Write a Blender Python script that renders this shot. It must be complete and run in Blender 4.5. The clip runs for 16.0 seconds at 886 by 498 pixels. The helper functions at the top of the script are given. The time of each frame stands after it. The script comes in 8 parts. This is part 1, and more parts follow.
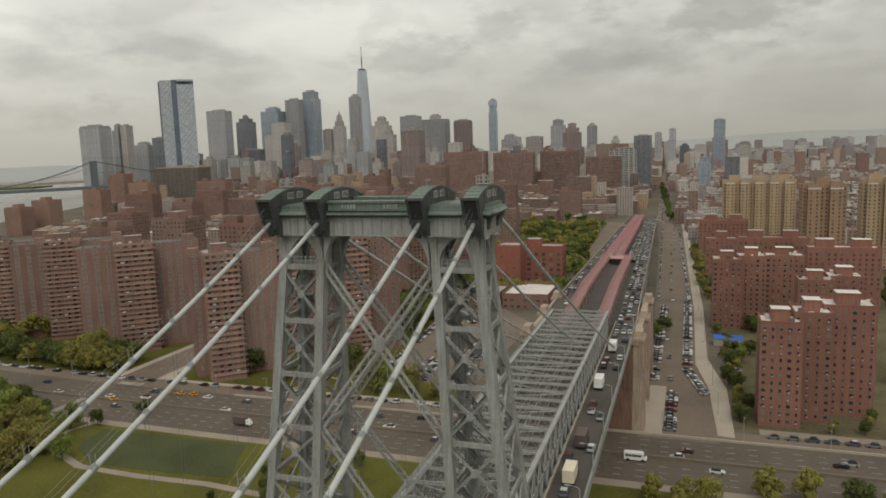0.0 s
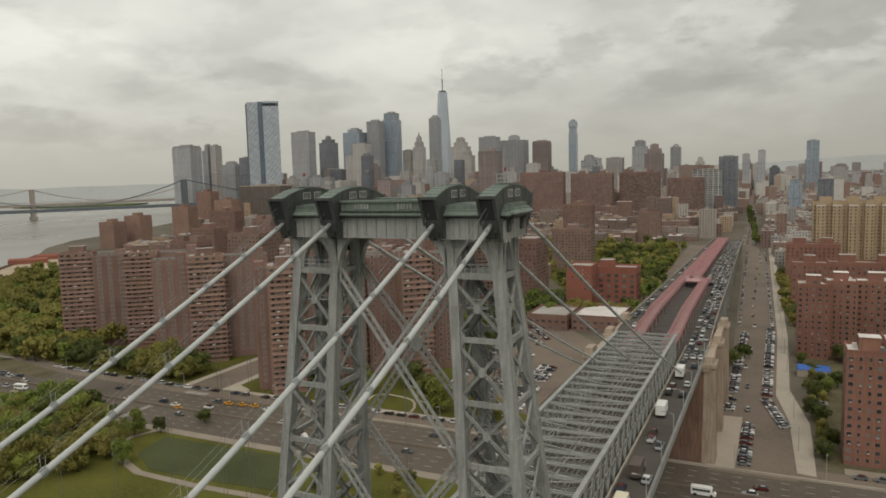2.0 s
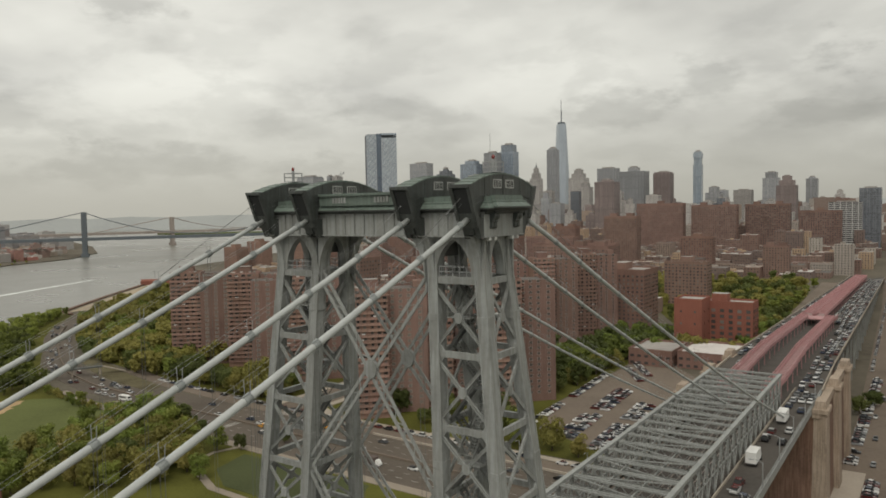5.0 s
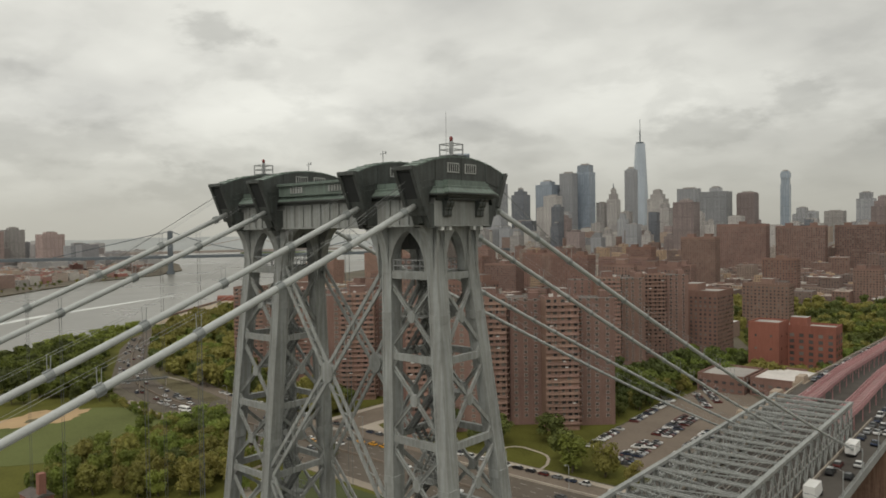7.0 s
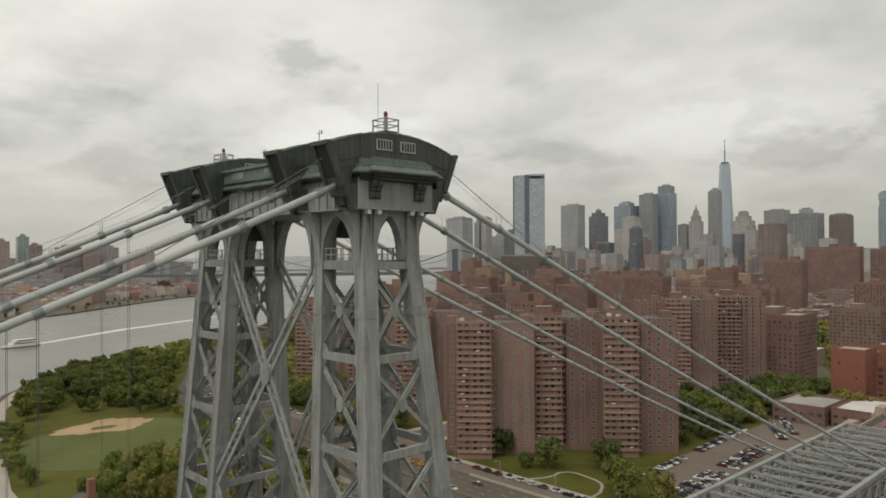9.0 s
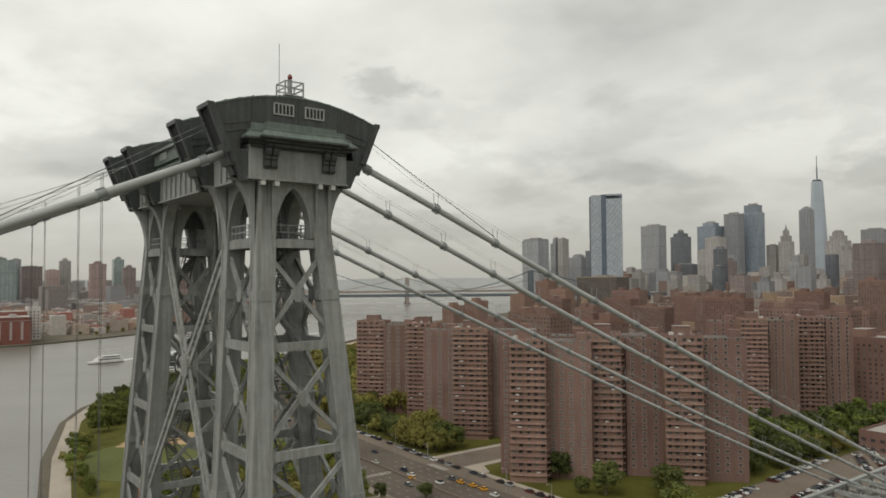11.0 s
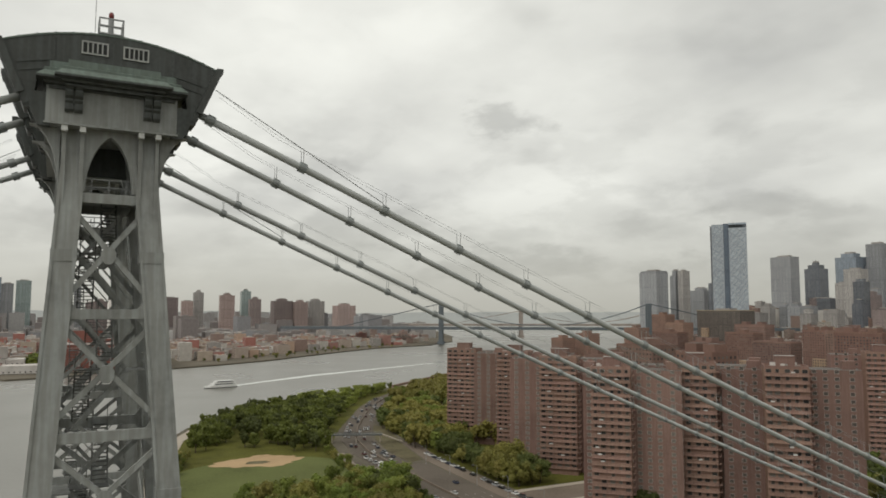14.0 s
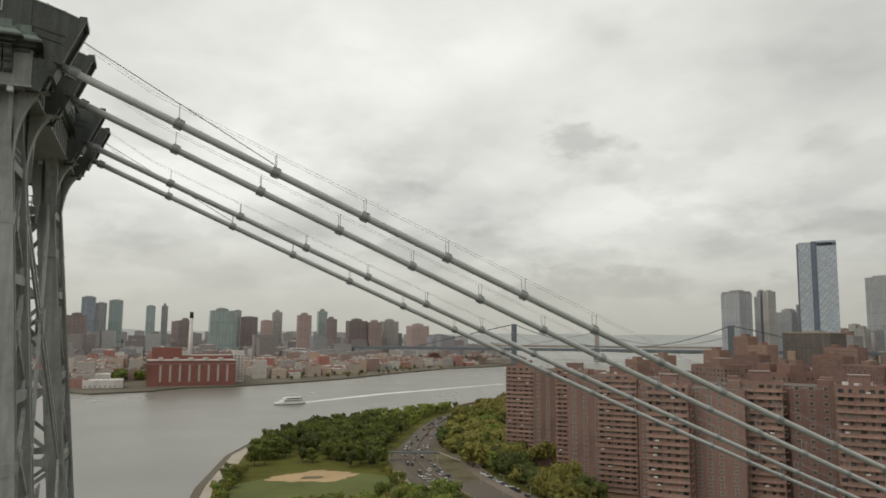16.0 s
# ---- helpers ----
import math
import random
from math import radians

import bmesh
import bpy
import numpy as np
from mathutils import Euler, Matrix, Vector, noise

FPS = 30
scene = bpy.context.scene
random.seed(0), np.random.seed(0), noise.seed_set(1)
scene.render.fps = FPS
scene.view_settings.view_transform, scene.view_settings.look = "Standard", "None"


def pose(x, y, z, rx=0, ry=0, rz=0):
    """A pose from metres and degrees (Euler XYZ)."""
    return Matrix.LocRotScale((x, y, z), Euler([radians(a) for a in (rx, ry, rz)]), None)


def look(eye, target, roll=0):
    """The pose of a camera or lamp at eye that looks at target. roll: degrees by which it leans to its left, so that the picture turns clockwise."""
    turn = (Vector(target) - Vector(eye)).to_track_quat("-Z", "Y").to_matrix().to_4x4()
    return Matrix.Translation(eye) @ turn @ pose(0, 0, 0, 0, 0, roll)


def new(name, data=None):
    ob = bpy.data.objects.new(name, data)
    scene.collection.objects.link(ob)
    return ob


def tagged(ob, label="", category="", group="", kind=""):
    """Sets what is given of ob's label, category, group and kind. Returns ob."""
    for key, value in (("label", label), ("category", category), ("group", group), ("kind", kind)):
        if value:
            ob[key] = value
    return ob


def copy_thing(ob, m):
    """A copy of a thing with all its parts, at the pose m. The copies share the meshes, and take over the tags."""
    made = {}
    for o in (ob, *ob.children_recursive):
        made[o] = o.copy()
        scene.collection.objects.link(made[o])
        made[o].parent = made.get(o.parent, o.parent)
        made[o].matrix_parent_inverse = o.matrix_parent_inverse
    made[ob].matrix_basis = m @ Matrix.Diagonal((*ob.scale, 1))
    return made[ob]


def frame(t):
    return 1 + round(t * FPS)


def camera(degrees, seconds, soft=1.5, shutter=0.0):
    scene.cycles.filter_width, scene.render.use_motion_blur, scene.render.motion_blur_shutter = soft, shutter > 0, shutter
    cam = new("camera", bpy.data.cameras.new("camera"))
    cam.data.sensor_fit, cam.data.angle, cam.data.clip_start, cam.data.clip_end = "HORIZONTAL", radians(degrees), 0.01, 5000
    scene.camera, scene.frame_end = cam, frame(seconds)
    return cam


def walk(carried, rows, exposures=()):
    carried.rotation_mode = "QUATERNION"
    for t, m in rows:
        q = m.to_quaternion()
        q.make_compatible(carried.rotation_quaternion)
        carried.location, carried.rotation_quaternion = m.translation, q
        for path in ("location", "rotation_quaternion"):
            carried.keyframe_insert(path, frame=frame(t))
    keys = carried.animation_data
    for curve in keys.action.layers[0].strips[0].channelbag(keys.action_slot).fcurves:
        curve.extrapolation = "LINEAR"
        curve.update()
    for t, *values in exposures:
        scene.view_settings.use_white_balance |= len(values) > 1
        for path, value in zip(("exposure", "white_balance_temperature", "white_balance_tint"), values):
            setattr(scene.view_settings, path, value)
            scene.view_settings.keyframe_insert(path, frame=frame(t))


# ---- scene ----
cam = camera(62.7, 16.0, soft=1.75)
PATH = [
    (0, (36.773, -84.933, 107.111), (36.135, -83.057, 106.838), -1.8),
    (0.5, (37.896, -82.874, 106.441), (37.206, -81.014, 106.184), -1.6),
    (1, (39.005, -80.761, 105.654), (38.263, -78.919, 105.412), -1.8),
    (1.5, (40.0, -78.638, 104.851), (39.209, -76.814, 104.626), -1.7),
    (2, (41.067, -76.447, 104.087), (40.227, -74.643, 103.878), -1.5),
    (2.5, (42.277, -74.036, 103.334), (41.388, -72.255, 103.141), -1.4),
    (3, (43.577, -71.582, 102.541), (42.637, -69.826, 102.364), -1.5),
    (3.5, (44.815, -69.016, 101.761), (43.829, -67.284, 101.599), -1.4),
    (4, (46.043, -66.311, 101.041), (45.01, -64.604, 100.895), -1.3),
    (6.5, (52.23, -51.68, 97.135), (50.977, -50.123, 97.07), -0.8),
    (7, (53.45, -48.745, 96.384), (52.156, -47.221, 96.333), -0.8),
    (7.5, (54.513, -45.573, 95.656), (53.177, -44.085, 95.62), -0.6),
    (8, (55.413, -42.285, 94.892), (54.038, -40.832, 94.874), -0.6),
    (8.5, (56.456, -39.164, 94.133), (55.042, -37.749, 94.13), -0.5),
    (9, (57.358, -35.945, 93.444), (55.907, -34.568, 93.455), -0.3),
    (11.5, (60.91, -19.161, 89.399), (59.287, -17.995, 89.49), -0.3),
    (12, (61.269, -15.804, 88.713), (59.617, -14.683, 88.819), -0.2),
    (12.5, (61.712, -12.45, 87.987), (60.029, -11.376, 88.108), -0.1),
    (13, (62.099, -9.19, 87.165), (60.39, -8.161, 87.303), -0.1),
    (13.5, (62.459, -5.939, 86.388), (60.724, -4.956, 86.543), -0.0),
    (14, (62.832, -2.602, 85.645), (61.07, -1.67, 85.814), 0.1),
    (14.5, (62.966, 0.742, 84.91), (61.181, 1.625, 85.092), 0.1),
    (15, (63.084, 4.078, 84.123), (61.277, 4.914, 84.32), 0.3),
    (15.5, (63.096, 7.574, 83.261), (61.269, 8.358, 83.472), 0.5),
    (16, (62.72, 11.073, 82.392), (60.875, 11.81, 82.619), 0.5),
]
walk(cam, [(t, look(eye, target, roll)) for t, eye, target, roll in PATH], exposures=[(0.0, 0.0, 6720, 10), (16.0, 0.0, 6520, 10)])

# ---------------------------------------------------------------- world and light
world = bpy.data.worlds.new("overcast_sky")
scene.world = world
world.use_nodes = True
wn, wl = world.node_tree.nodes, world.node_tree.links
wn.clear()


def wnode(kind, **values):
    n = wn.new(kind)
    for k, v in values.items():
        n.inputs[k].default_value = v
    return n


def wmath(op, a, b=None, clamp=False):
    n = wn.new("ShaderNodeMath")
    n.operation, n.use_clamp = op, clamp
    for i, v in enumerate((a, b)):
        if v is None:
            continue
        if isinstance(v, (int, float)):
            n.inputs[i].default_value = v
        else:
            wl.new(v, n.inputs[i])
    return n.outputs[0]


SUN_AZ, SUN_EL, BRIGHT_AZ = radians(158), radians(52), radians(-100)
sky = wn.new("ShaderNodeTexSky")
sky.sky_type, sky.sun_disc, sky.sun_elevation, sky.sun_rotation = "NISHITA", False, SUN_EL, SUN_AZ
coord = wn.new("ShaderNodeTexCoord")
sep = wn.new("ShaderNodeSeparateXYZ")
wl.new(coord.outputs["Generated"], sep.inputs[0])
height = wmath("MAXIMUM", sep.outputs[2], 0.0)
# a flat cloud deck seen in perspective
deck = wmath("ADD", height, 0.26)
comb = wn.new("ShaderNodeCombineXYZ")
wl.new(wmath("DIVIDE", sep.outputs[0], deck), comb.inputs[0])
wl.new(wmath("DIVIDE", sep.outputs[1], deck), comb.inputs[1])
big = wnode("ShaderNodeTexNoise", Scale=1.15, Detail=4.0, Roughness=0.46, Distortion=0.0)
small = wnode("ShaderNodeTexNoise", Scale=3.2, Detail=4.0, Roughness=0.48, Distortion=0.0)
wl.new(comb.outputs[0], big.inputs["Vector"])
wl.new(comb.outputs[0], small.inputs["Vector"])
mass = wmath("ADD", wmath("MULTIPLY", big.outputs[0], 0.72), wmath("MULTIPLY", small.outputs[0], 0.28))
ramp = wn.new("ShaderNodeValToRGB")
ramp.color_ramp.elements[0].position, ramp.color_ramp.elements[0].color = 0.34, (0.56, 0.562, 0.53, 1)
ramp.color_ramp.elements[1].position, ramp.color_ramp.elements[1].color = 0.60, (0.84, 0.845, 0.785, 1)
mid = ramp.color_ramp.elements.new(0.45)
mid.color = (0.68, 0.682, 0.636, 1)
wl.new(mass, ramp.inputs[0])
# scattered darker cloud lumps under the deck
shift = wn.new("ShaderNodeMapping")
shift.inputs["Location"].default_value = (6.1, 0.2, 0.4)
wl.new(comb.outputs[0], shift.inputs[0])
lump = wnode("ShaderNodeTexNoise", Scale=2.1, Detail=4.5, Roughness=0.5, Distortion=0.0)
wl.new(shift.outputs[0], lump.inputs["Vector"])
shade = wn.new("ShaderNodeMapRange")
shade.interpolation_type = "SMOOTHSTEP"
shade.inputs["From Min"].default_value, shade.inputs["From Max"].default_value = 0.55, 0.68
shade.inputs["To Min"].default_value, shade.inputs["To Max"].default_value = 1.0, 0.88
wl.new(lump.outputs[0], shade.inputs[0])
lumps = wn.new("ShaderNodeMix")
lumps.data_type, lumps.blend_type = "RGBA", "MULTIPLY"
lumps.inputs[0].default_value = 1.0
wl.new(ramp.outputs[0], lumps.inputs[6])
# the heavier cloud banks that hang over the city: bearing, height, half width, half height (degrees), shade
BANKS = ((3.5, 9.6, 9.5, 2.3, 0.71), (-56.0, 3.4, 11.0, 1.5, 0.72), (-14.5, 9.2, 3.0, 1.9, 0.80), (-20.5, 7.0, 6.0, 1.5, 0.79), (-3.5, 6.2, 9.0, 1.2, 0.82), (-37.0, 7.2, 5.0, 1.1, 0.88),
         (-45.0, 6.2, 5.0, 1.3, 0.86), (-57.4, 15.0, 3.4, 1.5, 0.76), (-68.0, 6.3, 7.0, 1.7, 0.82), (-72.0, 11.2, 3.0, 1.3, 0.90), (-92.5, 6.2, 4.0, 1.5, 0.86), (-87.6, 13.1, 4.0, 1.6, 0.92))
bearing = wmath("ARCTAN2", sep.outputs[0], sep.outputs[1])
lift = wmath("ARCSINE", sep.outputs[2])
ragged = wnode("ShaderNodeTexNoise", Scale=13.0, Detail=7.0, Roughness=0.58, Distortion=0.0)
flat = wn.new("ShaderNodeMapping")
flat.inputs["Scale"].default_value = (1.0, 1.0, 2.4)
wl.new(coord.outputs["Generated"], flat.inputs[0])
wl.new(flat.outputs[0], ragged.inputs["Vector"])
torn = wmath("MULTIPLY", wmath("SUBTRACT", ragged.outputs[0], 0.5), 3.4)
murk = shade.outputs[0]
for az, el, wide, tall, dark in BANKS:
    across = wmath("DIVIDE", wmath("SUBTRACT", bearing, radians(az)), radians(wide))
    along = wmath("DIVIDE", wmath("SUBTRACT", lift, radians(el)), radians(tall))
    reach = wmath("ADD", wmath("SQRT", wmath("ADD", wmath("MULTIPLY", across, across), wmath("MULTIPLY", along, along))), torn)
    soft_edge = wn.new("ShaderNodeMapRange")
    soft_edge.interpolation_type = "SMOOTHSTEP"
    soft_edge.inputs["From Min"].default_value, soft_edge.inputs["From Max"].default_value = 0.35, 1.15
    soft_edge.inputs["To Min"].default_value, soft_edge.inputs["To Max"].default_value = dark, 1.0
    wl.new(reach, soft_edge.inputs[0])
    murk = wmath("MULTIPLY", murk, soft_edge.outputs[0])
# low heaped clouds between the banks
heap = wnode("ShaderNodeTexNoise", Scale=8.5, Detail=6.0, Roughness=0.55, Distortion=0.25)
wl.new(flat.outputs[0], heap.inputs["Vector"])
puff = wn.new("ShaderNodeMapRange")
puff.interpolation_type = "SMOOTHSTEP"
puff.inputs["From Min"].default_value, puff.inputs["From Max"].default_value = 0.44, 0.60
puff.inputs["To Min"].default_value, puff.inputs["To Max"].default_value = 1.045, 0.925
wl.new(heap.outputs[0], puff.inputs[0])
thin = wn.new("ShaderNodeMapRange")
thin.inputs["From Min"].default_value, thin.inputs["From Max"].default_value = radians(9), radians(17)
thin.inputs["To Min"].default_value, thin.inputs["To Max"].default_value = 1.0, 0.25
wl.new(lift, thin.inputs[0])
murk = wmath("MULTIPLY", murk, wmath("ADD", wmath("MULTIPLY", wmath("SUBTRACT", puff.outputs[0], 1.0), thin.outputs[0]), 1.0))
wl.new(murk, lumps.inputs[7])
# towards the horizon the deck greys out evenly
hazed = wn.new("ShaderNodeMix")
hazed.data_type = "RGBA"
fade = wn.new("ShaderNodeMapRange")
fade.inputs["From Min"].default_value, fade.inputs["From Max"].default_value = 0.0, 0.16
fade.inputs["To Min"].default_value, fade.inputs["To Max"].default_value = 1.0, 0.0
wl.new(sep.outputs[2], fade.inputs[0])
wl.new(fade.outputs[0], hazed.inputs[0])
wl.new(lumps.outputs[2], hazed.inputs[6])
hazed.inputs[7].default_value = (0.505, 0.50, 0.445, 1)
both = wn.new("ShaderNodeMix")
both.data_type, both.blend_type = "RGBA", "ADD"
both.inputs[0].default_value = 0.004
wl.new(hazed.outputs[2], both.inputs[6])
wl.new(sky.outputs[0], both.inputs[7])
back = wn.new("ShaderNodeBackground")
back.inputs[1].default_value = 1.0
# the cloud is thinner, and brighter, towards the bay
glow = wmath("ADD", wmath("MULTIPLY", sep.outputs[0], math.sin(BRIGHT_AZ)), wmath("MULTIPLY", sep.outputs[1], math.cos(BRIGHT_AZ)))
level = wn.new("ShaderNodeMapRange")
level.inputs["From Min"].default_value, level.inputs["From Max"].default_value = -0.4, 1.0
level.inputs["To Min"].default_value, level.inputs["To Max"].default_value = 0.80, 1.06
wl.new(glow, level.inputs[0])
rise = wn.new("ShaderNodeMapRange")
rise.inputs["From Min"].default_value, rise.inputs["From Max"].default_value = 0.05, 0.55
rise.inputs["To Min"].default_value, rise.inputs["To Max"].default_value = 0.91, 1.10
wl.new(height, rise.inputs[0])
wl.new(wmath("MULTIPLY", level.outputs[0], rise.outputs[0]), back.inputs[1])
wl.new(both.outputs[2], back.inputs[0])
wout = wn.new("ShaderNodeOutputWorld")
wl.new(back.outputs[0], wout.inputs[0])

sun = new("sun", bpy.data.lights.new("sun", "SUN"))
sun.data.energy, sun.data.angle, sun.data.color = 1.15, radians(35), (1.0, 0.95, 0.87)
sun.matrix_world = look((math.sin(SUN_AZ) * math.cos(SUN_EL) * 900, math.cos(SUN_AZ) * math.cos(SUN_EL) * 900, math.sin(SUN_EL) * 900), (0, 0, 0))

# ---------------------------------------------------------------- materials


def material(name, colour, rough=0.7, metal=0.0, vary=0.25, scale=1.0, fine=12.0, bump=0.15, dirt=None, streak=0.0, hue=0.0, space="Object", spec=0.5, island=0.0):
    """A painted or mineral surface: two scales of variation, optional dirt colour and vertical streaks."""
    m = bpy.data.materials.new(name)
    m.use_nodes = True
    nt = m.node_tree
    n, l = nt.nodes, nt.links
    b = n["Principled BSDF"]
    b.inputs["Roughness"].default_value, b.inputs["Metallic"].default_value = rough, metal
    b.inputs["Specular IOR Level"].default_value = spec
    tc = n.new("ShaderNodeTexCoord")
    a1, a2 = n.new("ShaderNodeTexNoise"), n.new("ShaderNodeTexNoise")
    a1.inputs["Scale"].default_value, a1.inputs["Detail"].default_value = scale, 5
    a2.inputs["Scale"].default_value, a2.inputs["Detail"].default_value = scale * fine, 3
    l.new(tc.outputs[space], a1.inputs["Vector"])
    l.new(tc.outputs[space], a2.inputs["Vector"])
    mix = n.new("ShaderNodeMath")
    mix.operation = "MULTIPLY_ADD"
    l.new(a1.outputs[0], mix.inputs[0])
    mix.inputs[1].default_value = 0.65
    half = n.new("ShaderNodeMath")
    half.operation = "MULTIPLY"
    l.new(a2.outputs[0], half.inputs[0])
    half.inputs[1].default_value = 0.35
    l.new(half.outputs[0], mix.inputs[2])
    rampn = n.new("ShaderNodeValToRGB")
    lo = dirt or tuple(c * (1 - vary) for c in colour)
    rampn.color_ramp.elements[0].position, rampn.color_ramp.elements[0].color = 0.30, (*lo, 1)
    rampn.color_ramp.elements[1].position, rampn.color_ramp.elements[1].color = 0.66, (*[min(1, c * (1 + vary * 0.6)) for c in colour], 1)
    e = rampn.color_ramp.elements.new(0.48)
    e.color = (*colour, 1)
    l.new(mix.outputs[0], rampn.inputs[0])
    out = rampn.outputs[0]
    if streak:
        mp = n.new("ShaderNodeMapping")
        mp.inputs["Scale"].default_value = (2.2, 2.2, 0.10)
        sn = n.new("ShaderNodeTexNoise")
        sn.inputs["Scale"].default_value, sn.inputs["Detail"].default_value = 1.3, 4
        l.new(tc.outputs[space], mp.inputs[0])
        l.new(mp.outputs[0], sn.inputs["Vector"])
        sr = n.new("ShaderNodeValToRGB")
        sr.color_ramp.elements[0].position, sr.color_ramp.elements[1].position = 0.42, 0.62
        sr.color_ramp.elements[0].color = (1 - streak, 1 - streak * 1.1, 1 - streak * 1.2, 1)
        sr.color_ramp.elements[1].color = (1, 1, 1, 1)
        l.new(sn.outputs[0], sr.inputs[0])
        mu = n.new("ShaderNodeMix")
        mu.data_type, mu.blend_type = "RGBA", "MULTIPLY"
        mu.inputs[0].default_value = 1.0
        l.new(out, mu.inputs[6])
        l.new(sr.outputs[0], mu.inputs[7])
        out = mu.outputs[2]
    if hue or island:
        hs = n.new("ShaderNodeHueSaturation")
        src = n.new("ShaderNodeNewGeometry").outputs["Random Per Island"] if island else n.new("ShaderNodeObjectInfo").outputs["Random"]
        amount = island or hue
        mr = n.new("ShaderNodeMapRange")
        mr.inputs["To Min"].default_value, mr.inputs["To Max"].default_value = 1 - amount, 1 + amount
        l.new(src, mr.inputs[0])
        l.new(mr.outputs[0], hs.inputs["Value"])
        mh = n.new("ShaderNodeMapRange")
        mh.inputs["To Min"].default_value, mh.inputs["To Max"].default_value = 0.5 - amount * 0.04, 0.5 + amount * 0.04
        wob = n.new("ShaderNodeMath")
        wob.operation = "FRACT"
        w2 = n.new("ShaderNodeMath")
        w2.operation = "MULTIPLY"
        w2.inputs[1].default_value = 7.31
        l.new(src, w2.inputs[0])
        l.new(w2.outputs[0], wob.inputs[0])
        l.new(wob.outputs[0], mh.inputs[0])
        l.new(mh.outputs[0], hs.inputs["Hue"])
        l.new(out, hs.inputs["Color"])
        out = hs.outputs[0]
    l.new(out, b.inputs["Base Color"])
    if bump:
        bp = n.new("ShaderNodeBump")
        bp.inputs["Strength"].default_value, bp.inputs["Distance"].default_value = bump, 0.05
        l.new(a2.outputs[0], bp.inputs["Height"])
        l.new(bp.outputs[0], b.inputs["Normal"])
    return m


def ramped(name, colours, rough=0.35, island=False, metal=0.0):
    """One colour out of a row of them for each object (or each loose piece)."""
    m = bpy.data.materials.new(name)
    m.use_nodes = True
    n, l = m.node_tree.nodes, m.node_tree.links
    b = n["Principled BSDF"]
    b.inputs["Roughness"].default_value, b.inputs["Metallic"].default_value = rough, metal
    r = n.new("ShaderNodeValToRGB")
    r.color_ramp.interpolation = "CONSTANT"
    for i, c in enumerate(colours):
        e = r.color_ramp.elements[i] if i < 2 else r.color_ramp.elements.new(i / len(colours))
        e.position, e.color = i / len(colours), (*c, 1)
    src = n.new("ShaderNodeNewGeometry").outputs["Random Per Island"] if island else n.new("ShaderNodeObjectInfo").outputs["Random"]
    l.new(src, r.inputs[0])
    nz = n.new("ShaderNodeTexNoise")
    nz.inputs["Scale"].default_value, nz.inputs["Detail"].default_value = 0.22 if island else 3.0, 5
    tc = n.new("ShaderNodeTexCoord")
    l.new(tc.outputs["Object"], nz.inputs["Vector"])
    mr = n.new("ShaderNodeMapRange")
    mr.inputs["To Min"].default_value, mr.inputs["To Max"].default_value = 0.72, 1.22
    l.new(nz.outputs[0], mr.inputs[0])
    mu = n.new("ShaderNodeMix")
    mu.data_type, mu.blend_type = "RGBA", "MULTIPLY"
    mu.inputs[0].default_value = 1.0
    l.new(r.outputs[0], mu.inputs[6])
    l.new(mr.outputs[0], mu.inputs[7])
    l.new(mu.outputs[2], b.inputs["Base Color"])
    return m


def glazed(name, colour, rough=0.12, spec=0.6, panel=(3.0, 3.8), line=(0.3, 0.32, 0.33), depth=0.5, gap=0.22, tilt=0.0):
    """Curtain wall: glass panels between mullions, each panel a little different."""
    m = bpy.data.materials.new(name)
    m.use_nodes = True
    n, l = m.node_tree.nodes, m.node_tree.links
    b = n["Principled BSDF"]
    b.inputs["Roughness"].default_value, b.inputs["Specular IOR Level"].default_value = rough, spec
    uv = n.new("ShaderNodeUVMap")
    br = n.new("ShaderNodeTexBrick")
    br.offset, br.inputs["Scale"].default_value = 0.0, 1.0
    br.inputs["Brick Width"].default_value, br.inputs["Row Height"].default_value = panel
    br.inputs["Mortar Size"].default_value = gap
    br.inputs["Color1"].default_value = (*colour, 1)
    br.inputs["Color2"].default_value = (*[c * (1 - depth) for c in colour], 1)
    br.inputs["Mortar"].default_value = (*line, 1)
    l.new(uv.outputs[0], br.inputs["Vector"])
    hs = n.new("ShaderNodeHueSaturation")
    mr = n.new("ShaderNodeMapRange")
    mr.inputs["To Min"].default_value, mr.inputs["To Max"].default_value = 0.78, 1.22
    l.new(n.new("ShaderNodeObjectInfo").outputs["Random"], mr.inputs[0])
    l.new(mr.outputs[0], hs.inputs["Value"])
    # tall piers and bands of floors that read from far off
    bands = n.new("ShaderNodeTexBrick")
    bands.offset, bands.inputs["Scale"].default_value = 0.0, 1.0
    bands.inputs["Brick Width"].default_value, bands.inputs["Row Height"].default_value = panel[0] * 3, panel[1] * 9
    bands.inputs["Mortar Size"].default_value = 0.8
    for slot, v in (("Color1", 1.0), ("Color2", 0.86), ("Mortar", 0.72)):
        bands.inputs[slot].default_value = (v, v, v, 1)
    lean = n.new("ShaderNodeMapping")
    lean.inputs["Rotation"].default_value = (0, 0, radians(tilt))
    l.new(uv.outputs[0], lean.inputs[0])
    l.new(lean.outputs[0], bands.inputs["Vector"])
    mu = n.new("ShaderNodeMix")
    mu.data_type, mu.blend_type = "RGBA", "MULTIPLY"
    mu.inputs[0].default_value = 1.0
    l.new(br.outputs["Color"], mu.inputs[6])
    l.new(bands.outputs["Color"], mu.inputs[7])
    l.new(mu.outputs[2], hs.inputs["Color"])
    l.new(hs.outputs[0], b.inputs["Base Color"])
    return m


